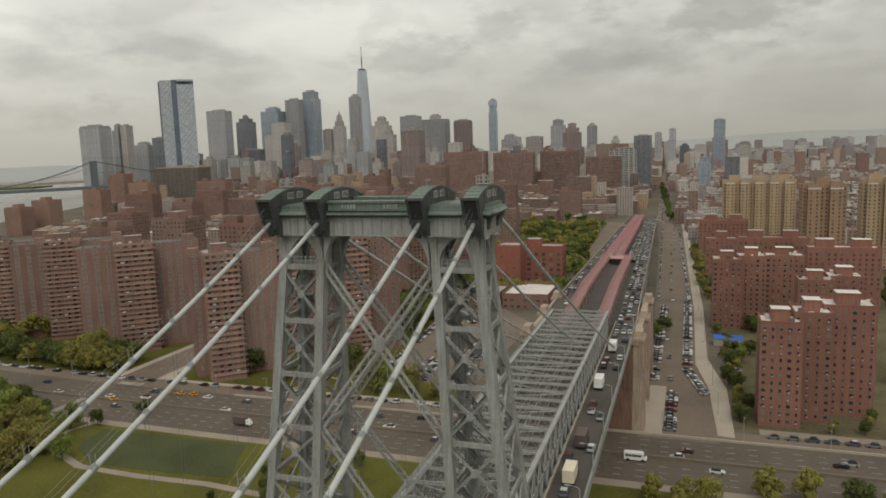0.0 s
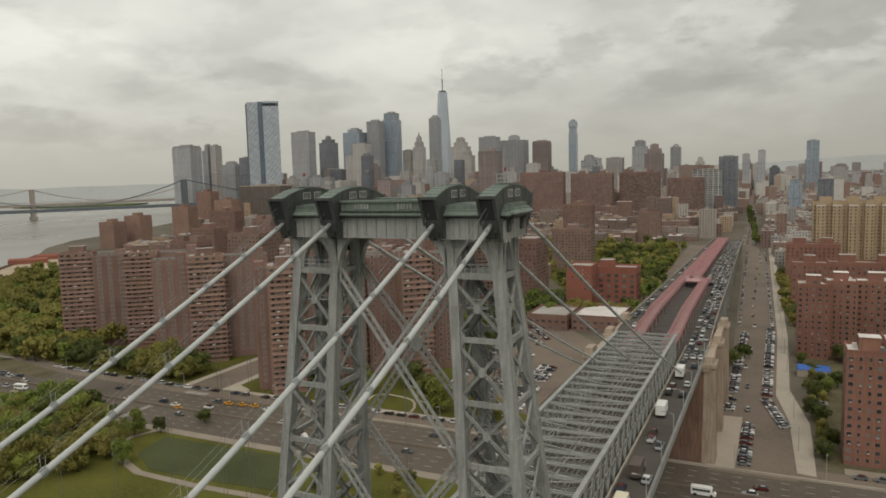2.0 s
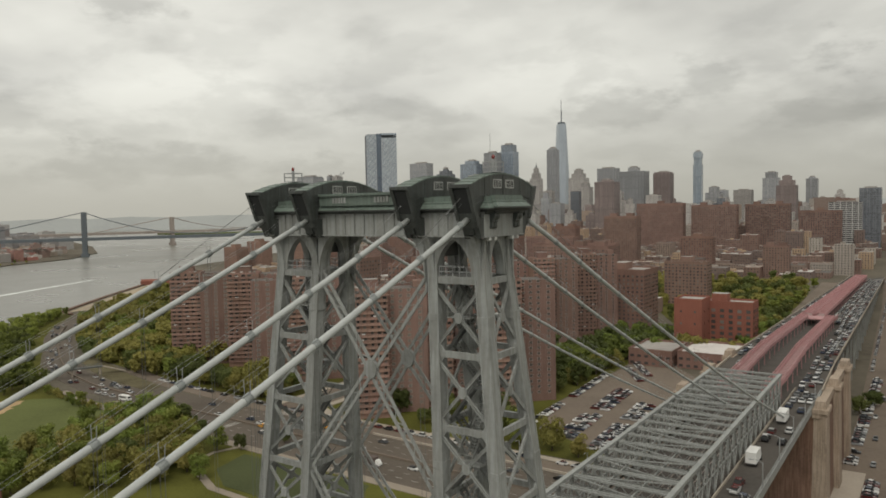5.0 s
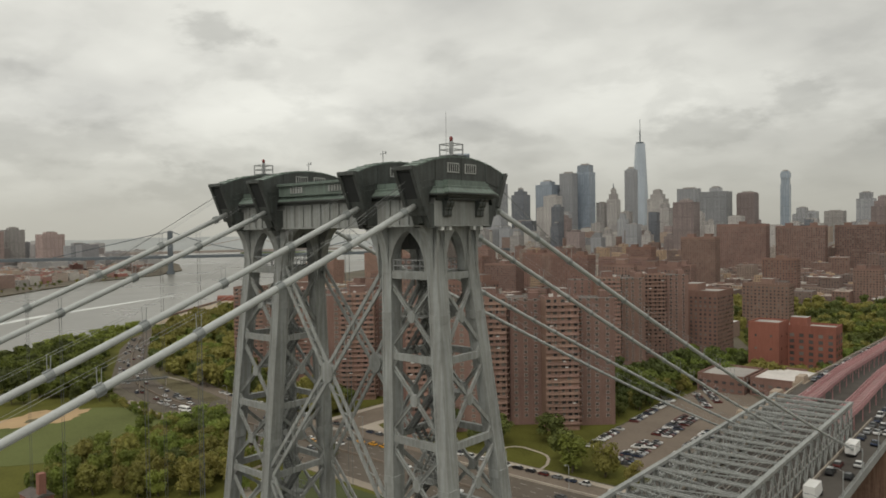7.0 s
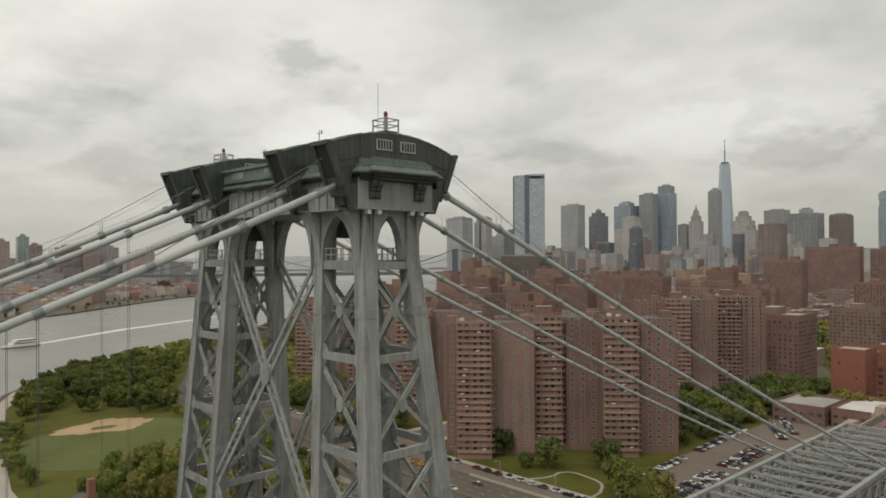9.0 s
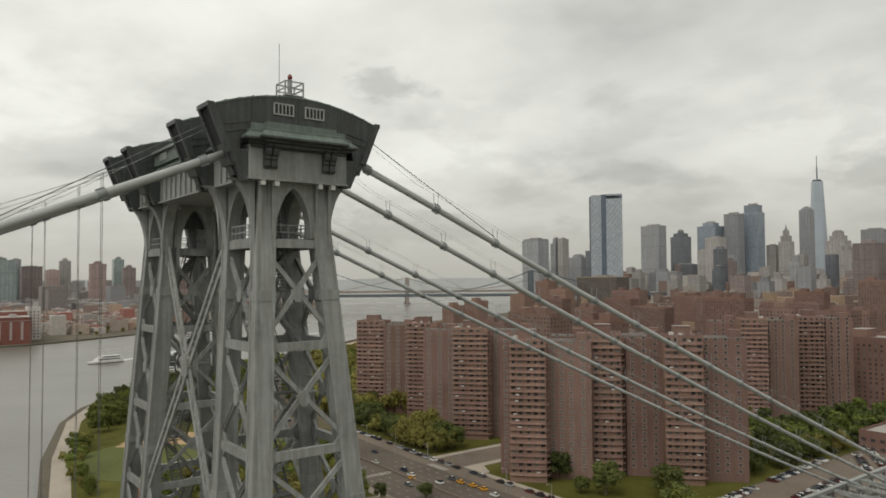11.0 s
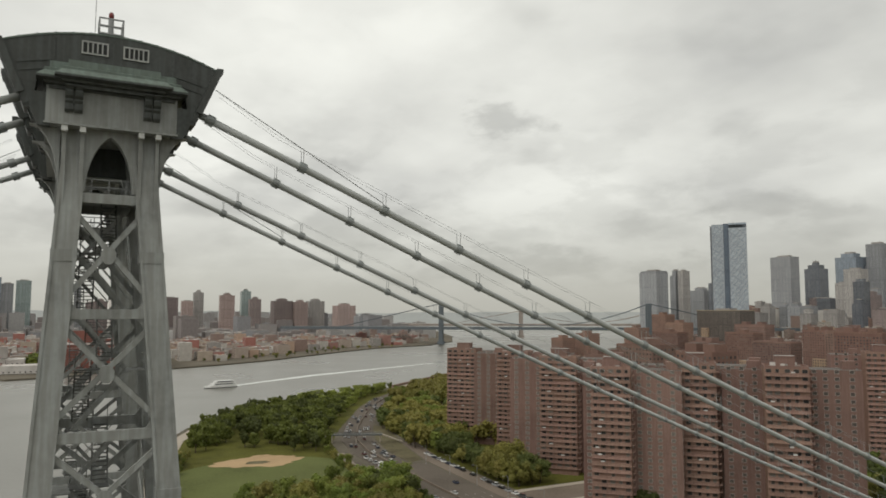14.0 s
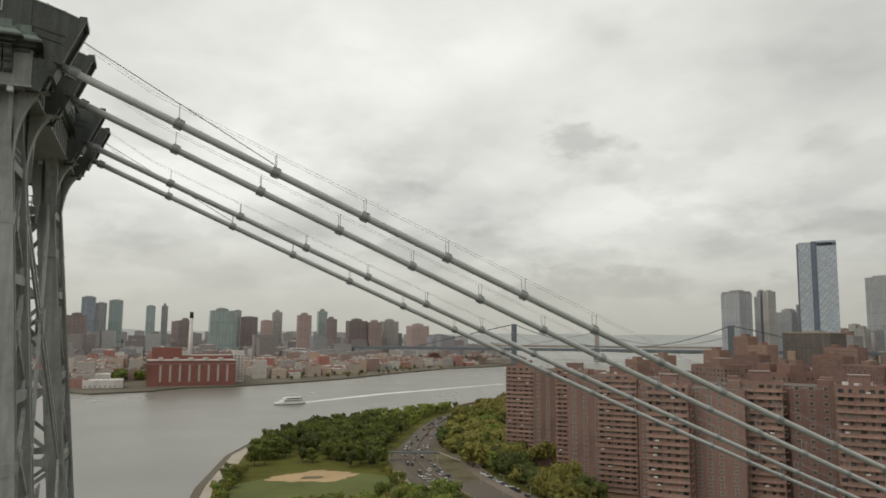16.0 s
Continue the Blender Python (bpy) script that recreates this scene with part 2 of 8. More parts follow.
M_STEEL = material("weathered_grey_steel_paint", (0.288, 0.303, 0.293), 0.55, vary=0.28, scale=0.22, fine=9, streak=0.20)
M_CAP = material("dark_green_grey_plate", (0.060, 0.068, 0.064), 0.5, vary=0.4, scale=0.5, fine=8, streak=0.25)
M_VERDI = material("green_copper_sheet", (0.136, 0.178, 0.154), 0.5, vary=0.3, scale=0.5, fine=9, streak=0.22)
M_CABLE = material("wrapped_cable_paint", (0.42, 0.44, 0.43), 0.5, vary=0.14, scale=0.6, fine=14)
M_BAND = material("cable_band_paint", (0.26, 0.28, 0.275), 0.55, vary=0.2, scale=1.5)
M_WIRE = material("thin_steel_rope", (0.30, 0.31, 0.31), 0.5, vary=0.1, scale=2.0, bump=0)
M_WHITE = material("white_painted_frame", (0.62, 0.63, 0.61), 0.5, vary=0.2, scale=2.0)
M_LOUVRE = material("dull_grey_louvre_paint", (0.36, 0.37, 0.35), 0.6, vary=0.3, scale=1.2, fine=9)
M_BLACK = material("dark_recess", (0.02, 0.022, 0.022), 0.8, vary=0.2, scale=2.0)
M_RED = material("red_beacon_glass", (0.19, 0.03, 0.028), 0.25, vary=0.1, scale=4.0)
M_PINK = material("faded_red_steel_paint", (0.40, 0.212, 0.215), 0.6, vary=0.25, scale=0.3, fine=10)
M_ASPH = material("worn_asphalt", (0.112, 0.094, 0.077), 0.9, vary=0.3, scale=0.03, fine=25, spec=0.2)
M_ASPH2 = material("pale_old_asphalt", (0.172, 0.140, 0.112), 0.9, vary=0.28, scale=0.03, fine=25, spec=0.2)
M_DECK = material("bridge_deck_asphalt", (0.088, 0.079, 0.070), 0.9, vary=0.25, scale=0.05, fine=20, spec=0.2)
M_CONC = material("sidewalk_concrete", (0.37, 0.325, 0.27), 0.85, vary=0.2, scale=0.06, fine=22, spec=0.3)
M_STONE = material("tan_granite_blocks", (0.37, 0.30, 0.235), 0.85, vary=0.3, scale=0.12, fine=16, streak=0.25)
M_PAINT = material("road_line_paint", (0.34, 0.33, 0.30), 0.7, vary=0.3, scale=0.3)
M_LAND = material("mixed_city_ground", (0.130, 0.115, 0.090), 0.95, vary=0.35, scale=0.012, fine=18, spec=0.1)
M_GRASS = material("spring_grass", (0.090, 0.090, 0.021), 0.95, vary=0.45, scale=0.05, fine=18, bump=0.3, spec=0.1)
M_TURF = material("worn_turf_field", (0.108, 0.122, 0.044), 0.95, vary=0.28, scale=0.03, fine=24, spec=0.1)
M_PITCH = material("olive_pitch_turf", (0.066, 0.076, 0.035), 0.95, vary=0.3, scale=0.05, fine=20, spec=0.1)
M_DIRT = material("infield_clay", (0.40, 0.285, 0.165), 0.95, vary=0.2, scale=0.08, fine=12, spec=0.1)
M_PATH = material("pale_park_path", (0.25, 0.212, 0.168), 0.9, vary=0.2, scale=0.1)
M_BARK = material("grey_brown_bark", (0.09, 0.07, 0.05), 0.95, vary=0.3, scale=2.0)


def leafy(name, colour, hue):
    """Foliage: a mottled leaf that lets some light through."""
    m = material(name, colour, 0.65, vary=0.5, scale=0.45, fine=4, hue=hue, bump=0, spec=0.25)
    n, l = m.node_tree.nodes, m.node_tree.links
    b, out = n["Principled BSDF"], n["Material Output"]
    thin, mix = n.new("ShaderNodeBsdfTranslucent"), n.new("ShaderNodeMixShader")
    mix.inputs[0].default_value = 0.35
    l.new(b.inputs["Base Color"].links[0].from_socket, thin.inputs[0])
    l.new(b.outputs[0], mix.inputs[1])
    l.new(thin.outputs[0], mix.inputs[2])
    l.new(mix.outputs[0], out.inputs[0])
    return m


M_LEAF = leafy("green_leaves", (0.175, 0.212, 0.046), 0.30)
M_LEAFY = leafy("olive_young_leaves", (0.235, 0.218, 0.060), 0.28)
M_LEAFD = leafy("dark_green_leaves", (0.108, 0.130, 0.038), 0.28)
M_BRICK = material("brown_red_brick", (0.230, 0.142, 0.117), 0.9, vary=0.22, scale=0.05, fine=30, streak=0.12, hue=0.10, spec=0.2)
M_BRICK2 = material("red_brick", (0.255, 0.130, 0.100), 0.9, vary=0.22, scale=0.05, fine=30, streak=0.15, hue=0.10, spec=0.2)
M_BRICKO = material("orange_red_brick", (0.265, 0.108, 0.08), 0.9, vary=0.2, scale=0.05, fine=30, streak=0.1, spec=0.2)
M_BRICKP = material("pinkish_balcony_brick", (0.312, 0.205, 0.170), 0.9, vary=0.3, scale=0.35, fine=9, streak=0.2, hue=0.16, spec=0.2)
M_YELLOW = material("yellow_brick", (0.43, 0.33, 0.222), 0.9, vary=0.18, scale=0.04, fine=30, streak=0.12, spec=0.2)
M_TANB = material("tan_brick", (0.33, 0.225, 0.15), 0.9, vary=0.18, scale=0.04, fine=30, streak=0.12, spec=0.2)
M_ROOF = material("grey_roof_membrane", (0.33, 0.31, 0.29), 0.9, vary=0.3, scale=0.08, fine=10, spec=0.2)
M_ROOFD = material("dark_roof_tar", (0.13, 0.115, 0.105), 0.95, vary=0.35, scale=0.08, fine=10, spec=0.2)
M_ROOFW = material("pale_roof_coating", (0.60, 0.57, 0.54), 0.85, vary=0.2, scale=0.08, fine=10, spec=0.2)
M_TARP = material("blue_tarpaulin", (0.03, 0.12, 0.42), 0.6, vary=0.2, scale=0.3)
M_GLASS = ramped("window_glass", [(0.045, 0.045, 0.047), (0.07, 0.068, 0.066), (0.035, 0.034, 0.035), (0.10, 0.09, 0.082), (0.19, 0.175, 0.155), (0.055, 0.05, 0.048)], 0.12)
# Paler than the near panes: distance haze is put into the colours.
M_GLASSI = ramped("window_glass_far_hazed", [(0.085, 0.078, 0.075), (0.10, 0.092, 0.088), (0.07, 0.065, 0.064), (0.13, 0.118, 0.11), (0.19, 0.175, 0.16)], 0.2, island=True)
M_CITY = ramped("mixed_masonry_fronts", [(0.22, 0.145, 0.12), (0.34, 0.31, 0.28), (0.25, 0.165, 0.135), (0.44, 0.42, 0.39), (0.20, 0.135, 0.115), (0.36, 0.29, 0.235), (0.31, 0.30, 0.29), (0.26, 0.19, 0.16), (0.48, 0.46, 0.43), (0.23, 0.175, 0.15)], 0.9, island=True)
M_CITYN = ramped("brownish_masonry_fronts", [(0.205, 0.14, 0.118), (0.235, 0.15, 0.125), (0.18, 0.128, 0.11), (0.28, 0.215, 0.18), (0.22, 0.138, 0.112), (0.36, 0.32, 0.285), (0.25, 0.17, 0.14), (0.42, 0.385, 0.34), (0.19, 0.14, 0.125), (0.40, 0.29, 0.20)], 0.9, island=True)
M_BANK = ramped("reddish_and_tan_fronts", [(0.34, 0.19, 0.16), (0.44, 0.37, 0.30), (0.30, 0.22, 0.19), (0.50, 0.47, 0.43), (0.38, 0.17, 0.14), (0.40, 0.33, 0.28), (0.33, 0.31, 0.29), (0.46, 0.33, 0.25), (0.28, 0.20, 0.17), (0.42, 0.39, 0.36)], 0.9, island=True)
# These fronts are paled to carry the haze of distance.
M_FAR = ramped("haze_pale_fronts", [(0.30, 0.285, 0.28), (0.24, 0.215, 0.21), (0.36, 0.355, 0.35), (0.27, 0.27, 0.28), (0.26, 0.235, 0.225), (0.42, 0.41, 0.40)], 0.9, island=True)
M_CARS = ramped("car_paint", [(0.62, 0.62, 0.61), (0.02, 0.02, 0.022), (0.32, 0.33, 0.34), (0.09, 0.095, 0.10), (0.68, 0.68, 0.67), (0.03, 0.04, 0.07), (0.10, 0.022, 0.02), (0.16, 0.165, 0.17), (0.45, 0.45, 0.44)], 0.25)
M_TAXI = material("yellow_taxi_paint", (0.62, 0.30, 0.03), 0.3, vary=0.05, scale=1.0, bump=0)
M_VAN = material("cream_truck_panel", (0.68, 0.62, 0.47), 0.5, vary=0.08, scale=0.8)
M_VANW = material("white_truck_panel", (0.72, 0.72, 0.70), 0.5, vary=0.08, scale=0.8)
M_TYRE = material("black_rubber", (0.02, 0.02, 0.02), 0.9, vary=0.1, scale=3.0, bump=0)
# The haze over the far hills is put into this pale grey.
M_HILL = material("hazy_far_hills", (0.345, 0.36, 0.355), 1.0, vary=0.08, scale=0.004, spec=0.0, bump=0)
M_BALLAST = material("dark_track_ballast", (0.075, 0.066, 0.058), 0.95, vary=0.35, scale=0.2, fine=12)
M_ANCH = material("brown_weathered_granite", (0.20, 0.122, 0.088), 0.9, vary=0.3, scale=0.1, fine=14, streak=0.3)
M_WALK = material("worn_red_grey_floor", (0.31, 0.215, 0.21), 0.9, vary=0.3, scale=0.15, fine=10)
M_YARD = material("bare_yard_ground", (0.125, 0.110, 0.066), 0.95, vary=0.5, scale=0.06, fine=14, spec=0.1)
M_PLANT = material("old_red_brick", (0.255, 0.112, 0.092), 0.9, vary=0.22, scale=0.05, fine=30, streak=0.15, spec=0.2)
M_DUSK = material("dusky_brown_brick", (0.242, 0.158, 0.134), 0.9, vary=0.22, scale=0.05, fine=30, streak=0.15, hue=0.14, spec=0.2)
M_TAUPE = glazed("dark_taupe_front_with_windows", (0.115, 0.10, 0.09), 0.5, 0.3, (3.4, 3.2), (0.19, 0.165, 0.145), 0.3)
# Dark paint; on the tower stairs it carries the shade inside the legs.
M_STAIR = material("dark_paint_and_leg_shade", (0.11, 0.115, 0.11), 0.6, vary=0.3, scale=0.6, fine=9)
M_TANR = material("tan_red_brick", (0.285, 0.185, 0.145), 0.9, vary=0.2, scale=0.05, fine=30, streak=0.12, hue=0.1, spec=0.2)
M_SAND = material("bare_sandy_ground", (0.36, 0.30, 0.22), 0.95, vary=0.25, scale=0.03, fine=20, spec=0.1)
M_BAY = material("pale_pink_window_bay", (0.40, 0.34, 0.32), 0.7, vary=0.25, scale=0.3, fine=8)
M_FOAM = material("white_wake_foam", (0.62, 0.64, 0.62), 0.8, vary=0.25, scale=0.08, fine=9)
M_MBLUE = material("blue_grey_bridge_paint", (0.115, 0.135, 0.15), 0.7, vary=0.15, scale=0.05, bump=0)
M_BSTONE = material("brown_bridge_stone", (0.33, 0.29, 0.26), 0.9, vary=0.2, scale=0.05, bump=0)
# Distance haze is lightened into most of these skyline fronts.
G_PALE = glazed("pale_blue_curtain_wall", (0.33, 0.40, 0.47), 0.10, 0.8, (3.0, 3.6), (0.46, 0.50, 0.53), 0.15)
G_LEAN = glazed("pale_glass_with_slanting_panels", (0.36, 0.42, 0.48), 0.10, 0.8, (2.6, 1.6), (0.50, 0.54, 0.57), 0.25, 0.22, 38.0)
G_DEEP = glazed("deep_blue_glass_slot", (0.11, 0.145, 0.195), 0.12, 0.7, (3.0, 3.8), (0.15, 0.18, 0.22), 0.2)
G_BLUE = glazed("blue_curtain_wall", (0.25, 0.30, 0.36), 0.10, 0.8, (3.2, 4.0), (0.32, 0.36, 0.40), 0.3)
G_DARK = glazed("dark_curtain_wall", (0.17, 0.185, 0.21), 0.15, 0.6, (3.2, 4.0), (0.23, 0.24, 0.26), 0.3)
G_GREY = glazed("grey_stone_and_glass_front", (0.30, 0.31, 0.325), 0.3, 0.4, (3.4, 4.0), (0.43, 0.435, 0.44), 0.15)
G_STONE = glazed("pale_stone_front_with_windows", (0.36, 0.345, 0.335), 0.5, 0.3, (3.6, 4.2), (0.60, 0.57, 0.53), 0.18)
G_PINK = glazed("pinkish_front_with_windows", (0.36, 0.28, 0.26), 0.6, 0.3, (3.6, 3.2), (0.50, 0.39, 0.36), 0.15)
G_TEAL = glazed("grey_green_curtain_wall", (0.27, 0.335, 0.325), 0.2, 0.6, (3.2, 3.8), (0.38, 0.42, 0.41), 0.2)
G_BROWN = glazed("brown_front_with_windows", (0.24, 0.20, 0.195), 0.5, 0.3, (3.6, 3.2), (0.37, 0.30, 0.28), 0.15)
G_STRIPE = glazed("white_banded_front", (0.05, 0.05, 0.055), 0.4, 0.4, (9.0, 3.4), (0.62, 0.62, 0.60), 0.3, 0.75)

# river water: grey-green, small wind waves
M_WATER = bpy.data.materials.new("river_water")
M_WATER.use_nodes = True
n_, l_ = M_WATER.node_tree.nodes, M_WATER.node_tree.links
b_ = n_["Principled BSDF"]
b_.inputs["Base Color"].default_value, b_.inputs["Roughness"].default_value = (0.150, 0.145, 0.125, 1), 0.28
b_.inputs["Specular IOR Level"].default_value = 0.5
tc_ = n_.new("ShaderNodeTexCoord")
w1_, w2_ = n_.new("ShaderNodeTexNoise"), n_.new("ShaderNodeTexNoise")
w1_.inputs["Scale"].default_value, w1_.inputs["Detail"].default_value = 0.25, 6
w2_.inputs["Scale"].default_value, w2_.inputs["Detail"].default_value = 0.006, 3
l_.new(tc_.outputs["Object"], w1_.inputs["Vector"])
l_.new(tc_.outputs["Object"], w2_.inputs["Vector"])
bp_ = n_.new("ShaderNodeBump")
bp_.inputs["Strength"].default_value, bp_.inputs["Distance"].default_value = 0.5, 0.4
l_.new(w1_.outputs[0], bp_.inputs["Height"])
l_.new(bp_.outputs[0], b_.inputs["Normal"])
rr_ = n_.new("ShaderNodeMapRange")
rr_.inputs["To Min"].default_value, rr_.inputs["To Max"].default_value = 0.18, 0.42
l_.new(w2_.outputs[0], rr_.inputs[0])
l_.new(rr_.outputs[0], b_.inputs["Roughness"])

# ---------------------------------------------------------------- mesh helpers


def mesh_of(bm, name, mat, smooth=False):
    me = bpy.data.meshes.new(name)
    bm.normal_update()
    if smooth:
        for f in bm.faces:
            f.smooth = True
    bm.to_mesh(me)
    bm.free()
    for m in mat if isinstance(mat, (list, tuple)) else [mat]:
        me.materials.append(m)
    return me


def thing(name, label, category, at=(0, 0, 0), turn=0.0, group="", kind=""):
    ob = new(name)
    ob.empty_display_size = 0.5
    ob.matrix_basis = pose(*at, 0, 0, turn)
    return tagged(ob, label, category, group, kind)


def part(name, bm, mat, parent, label="", smooth=False, kind=""):
    ob = new(name, mesh_of(bm, name, mat, smooth) if isinstance(bm, bmesh.types.BMesh) else bm)
    ob.parent = parent
    return tagged(ob, label, kind=kind)


def piece(name, me, parent, m):
    """A repeated part that shares its mesh."""
    ob = new(name, me)
    ob.parent = parent
    ob.matrix_basis = m
    return ob


def box(bm, x0, x1, y0, y1, z0, z1, taper=0.0, mat=0):
    """An upright box; taper pulls the top in on all sides."""
    v = [bm.verts.new(p) for p in ((x0, y0, z0), (x1, y0, z0), (x1, y1, z0), (x0, y1, z0),
                                   (x0 + taper, y0 + taper, z1), (x1 - taper, y0 + taper, z1), (x1 - taper, y1 - taper, z1), (x0 + taper, y1 - taper, z1))]
    for q in ((3, 2, 1, 0), (4, 5, 6, 7), (0, 1, 5, 4), (1, 2, 6, 5), (2, 3, 7, 6), (3, 0, 4, 7)):
        bm.faces.new([v[i] for i in q]).material_index = mat
    return bm


def beam(bm, p, q, w, h, up=(0, 0, 1)):
    """A bar from p to q, w wide across and h high along up."""
    p, q = Vector(p), Vector(q)
    d = (q - p).normalized()
    side = d.cross(Vector(up))
    if side.length < 1e-4:
        side = d.cross(Vector((0, 1, 0)))
    side.normalize()
    top = side.cross(d).normalized()
    v = [bm.verts.new(e + side * a * w / 2 + top * b * h / 2) for e in (p, q) for a, b in ((-1, -1), (1, -1), (1, 1), (-1, 1))]
    for f in ((3, 2, 1, 0), (4, 5, 6, 7), (0, 1, 5, 4), (1, 2, 6, 5), (2, 3, 7, 6), (3, 0, 4, 7)):
        bm.faces.new([v[i] for i in f])
    return bm


def prism(bm, outline, axis, lo, hi):
    """A flat outline pushed along x, y or z; outline gives the two other coordinates in order."""
    def put(a, b, c):
        return {"x": (c, a, b), "y": (a, c, b), "z": (a, b, c)}[axis]
    one = [bm.verts.new(put(a, b, lo)) for a, b in outline]
    two = [bm.verts.new(put(a, b, hi)) for a, b in outline]
    fs = [bm.faces.new(one[::-1]), bm.faces.new(two)]
    k = len(outline)
    for i in range(k):
        fs.append(bm.faces.new((one[i], one[(i + 1) % k], two[(i + 1) % k], two[i])))
    bmesh.ops.recalc_face_normals(bm, faces=fs)
    return bm


def tube(bm, pts, r, sides=10):
    """A round bar along points; each ring upright to its way."""
    rings = []
    for i, p in enumerate(pts):
        a, b = Vector(pts[max(0, i - 1)]), Vector(pts[min(len(pts) - 1, i + 1)])
        d = (b - a).normalized()
        s = d.cross(Vector((0, 0, 1)))
        s = s.normalized() if s.length > 1e-4 else Vector((1, 0, 0))
        u = s.cross(d)
        rings.append([bm.verts.new(Vector(p) + (s * math.cos(t) + u * math.sin(t)) * r) for t in (2 * math.pi * k / sides for k in range(sides))])
    for a, b in zip(rings, rings[1:]):
        for k in range(sides):
            bm.faces.new((a[k], a[(k + 1) % sides], b[(k + 1) % sides], b[k]))
    bm.faces.new(rings[0][::-1])
    bm.faces.new(rings[-1])
    return bm


def setting(name, bm, mat, label, category, kind="structure", smooth=False):
    return tagged(new(name, mesh_of(bm, name, mat, smooth)), label, category, kind=kind)


def slab(name, outline, z0, z1, mat, label, category, kind="structure"):
    return setting(name, prism(bmesh.new(), outline, "z", z0, z1), mat, label, category, kind)


def ribbon(pts, half):
    """The outline of a band along points."""
    left, right = [], []
    for i, p in enumerate(pts):
        a, b = Vector(pts[max(0, i - 1)]), Vector(pts[min(len(pts) - 1, i + 1)])
        d = (b - a).normalized()
        n = Vector((-d.y, d.x))
        left.append(tuple(Vector(p) + n * half))
        right.append(tuple(Vector(p) - n * half))
    return right + left[::-1]


def drift(y):
    """Inland the street grid leaves the bridge's line a little."""
    return -0.028 * max(0.0, y - 200.0)


GROUND = 3.0

# ---------------------------------------------------------------- water, land, roads
box_bm = bmesh.new()
bmesh.ops.create_grid(box_bm, x_segments=8, y_segments=8, size=4900)
setting("water", box_bm, M_WATER, "grey-green river water with small wind ripples", "river")

MANHATTAN = [(4800, -10), (600, 8), (150, 14), (0, 16), (-150, 20), (-260, 24), (-335, 36), (-430, 60), (-480, 81), (-560, 140), (-600, 196), (-640, 270), (-668, 318), (-758, 423),
             (-905, 604), (-1000, 690), (-1080, 800), (-1150, 980), (-1255, 1200), (-1480, 1480), (-1900, 1950), (-2250, 2600), (-2500, 3300), (-2300, 4800), (4800, 4800)]
slab("ground", MANHATTAN, -4, GROUND, M_LAND, "flat city ground behind a stone bulkhead", "ground")
BROOKLYN = [(-1010, -4800), (-1030, -700), (-1000, -260), (-1045, -120), (-965, -55), (-990, 15), (-1040, 60), (-1048, 122), (-1110, 230), (-1174, 320), (-1330, 480), (-1469, 640), (-1540, 800), (-1700, 960), (-2050, 1150), (-2700, 1420), (-3600, 1600), (-4800, 1500), (-4800, -4800)]
slab("ground_far_bank", BROOKLYN, -4, 2.0, M_LAND, "flat built-up land across the river", "ground")
slab("island", [(-2900, 1950), (-2750, 2150), (-2500, 2300), (-2450, 2150), (-2650, 1950)], -4, 6.0, M_LEAFD, "low green island in the bay", "island")

FDR_AXIS = [(1500, 120), (600, 148), (200, 153), (0, 155), (-140, 156), (-240, 157), (-300, 159)]
FDR_BEND = [(-296, 160), (-340, 162), (-385, 171), (-430, 190), (-475, 212), (-530, 242), (-578, 274), (-660, 356), (-780, 490), (-900, 640), (-960, 780), (-1020, 980)]
slab("road_river_bend", ribbon(FDR_BEND, 9.8), GROUND, GROUND + 0.09, M_ASPH, "riverside highway bending along the shore", "road")
slab("road_riverside", ribbon(FDR_AXIS, 20), GROUND, GROUND + 0.10, M_ASPH, "wide grey riverside highway with several lanes", "road")
slab("road_service", ribbon([(1500, 145), (600, 173), (200, 178), (0, 179), (-226, 181), (-306, 186), (-360, 197)], 4.5), GROUND, GROUND + 0.12, M_ASPH2, "service road beside the highway with parked cars", "road")
slab("road_avenue", [(20.5, 172), (48, 172), (46, 231), (41, 265), (41, 385), (48 + drift(700), 700), (36 + drift(900), 900), (36 + drift(4500), 4500), (18 + drift(4500), 4500), (18 + drift(900), 900), (22 + drift(700), 700), (20.5, 300)], GROUND, GROUND + 0.14, M_ASPH2, "wide avenue beside the bridge approach with parked cars", "road")
slab("road_avenue_south", [(-44, 186), (-26, 186), (-22 + drift(900), 900), (-44 + drift(900), 900)], GROUND, GROUND + 0.14, M_ASPH2, "street on the other side of the bridge approach", "road")
slab("pavement_avenue", [(47.8, 179), (53.5, 178), (53.2, 231), (46.5, 276), (46.5, 385), (54 + drift(900), 900), (48 + drift(900), 900), (41, 385), (41, 265), (46, 231)], GROUND, GROUND + 0.28, M_CONC, "pale concrete pavement along the avenue", "pavement")
slab("pavement_plaza", [(20, 174), (29, 174), (29, 230), (21, 230)], GROUND, GROUND + 0.28, M_CONC, "pale concrete apron at the anchorage", "pavement")
slab("road_side_street", [(-221, 185), (-201, 185), (-202, 238), (-190, 270), (-150, 330), (-164, 338), (-212, 274), (-221, 240)], GROUND, GROUND + 0.13, M_ASPH2, "side street between the apartment blocks", "road")
slab("pavement_side_street", [(-225, 187), (-221, 187), (-221, 240), (-212, 274), (-215, 277), (-225, 242)], GROUND, GROUND + 0.3, M_CONC, "pale concrete pavement beside the side street", "pavement")
slab("pavement_street_corner", [(-201, 187), (-186, 187.5), (-187, 191), (-197, 196), (-198, 237), (-202, 238)], GROUND, GROUND + 0.3, M_CONC, "pale concrete pavement at the street corner", "pavement")
slab("parking_lot", [(-93, 220), (-52, 204), (-50, 330), (-84, 376), (-104, 372), (-104, 262)], GROUND, GROUND + 0.12, M_ASPH2, "open car park with rows of cars", "car park")
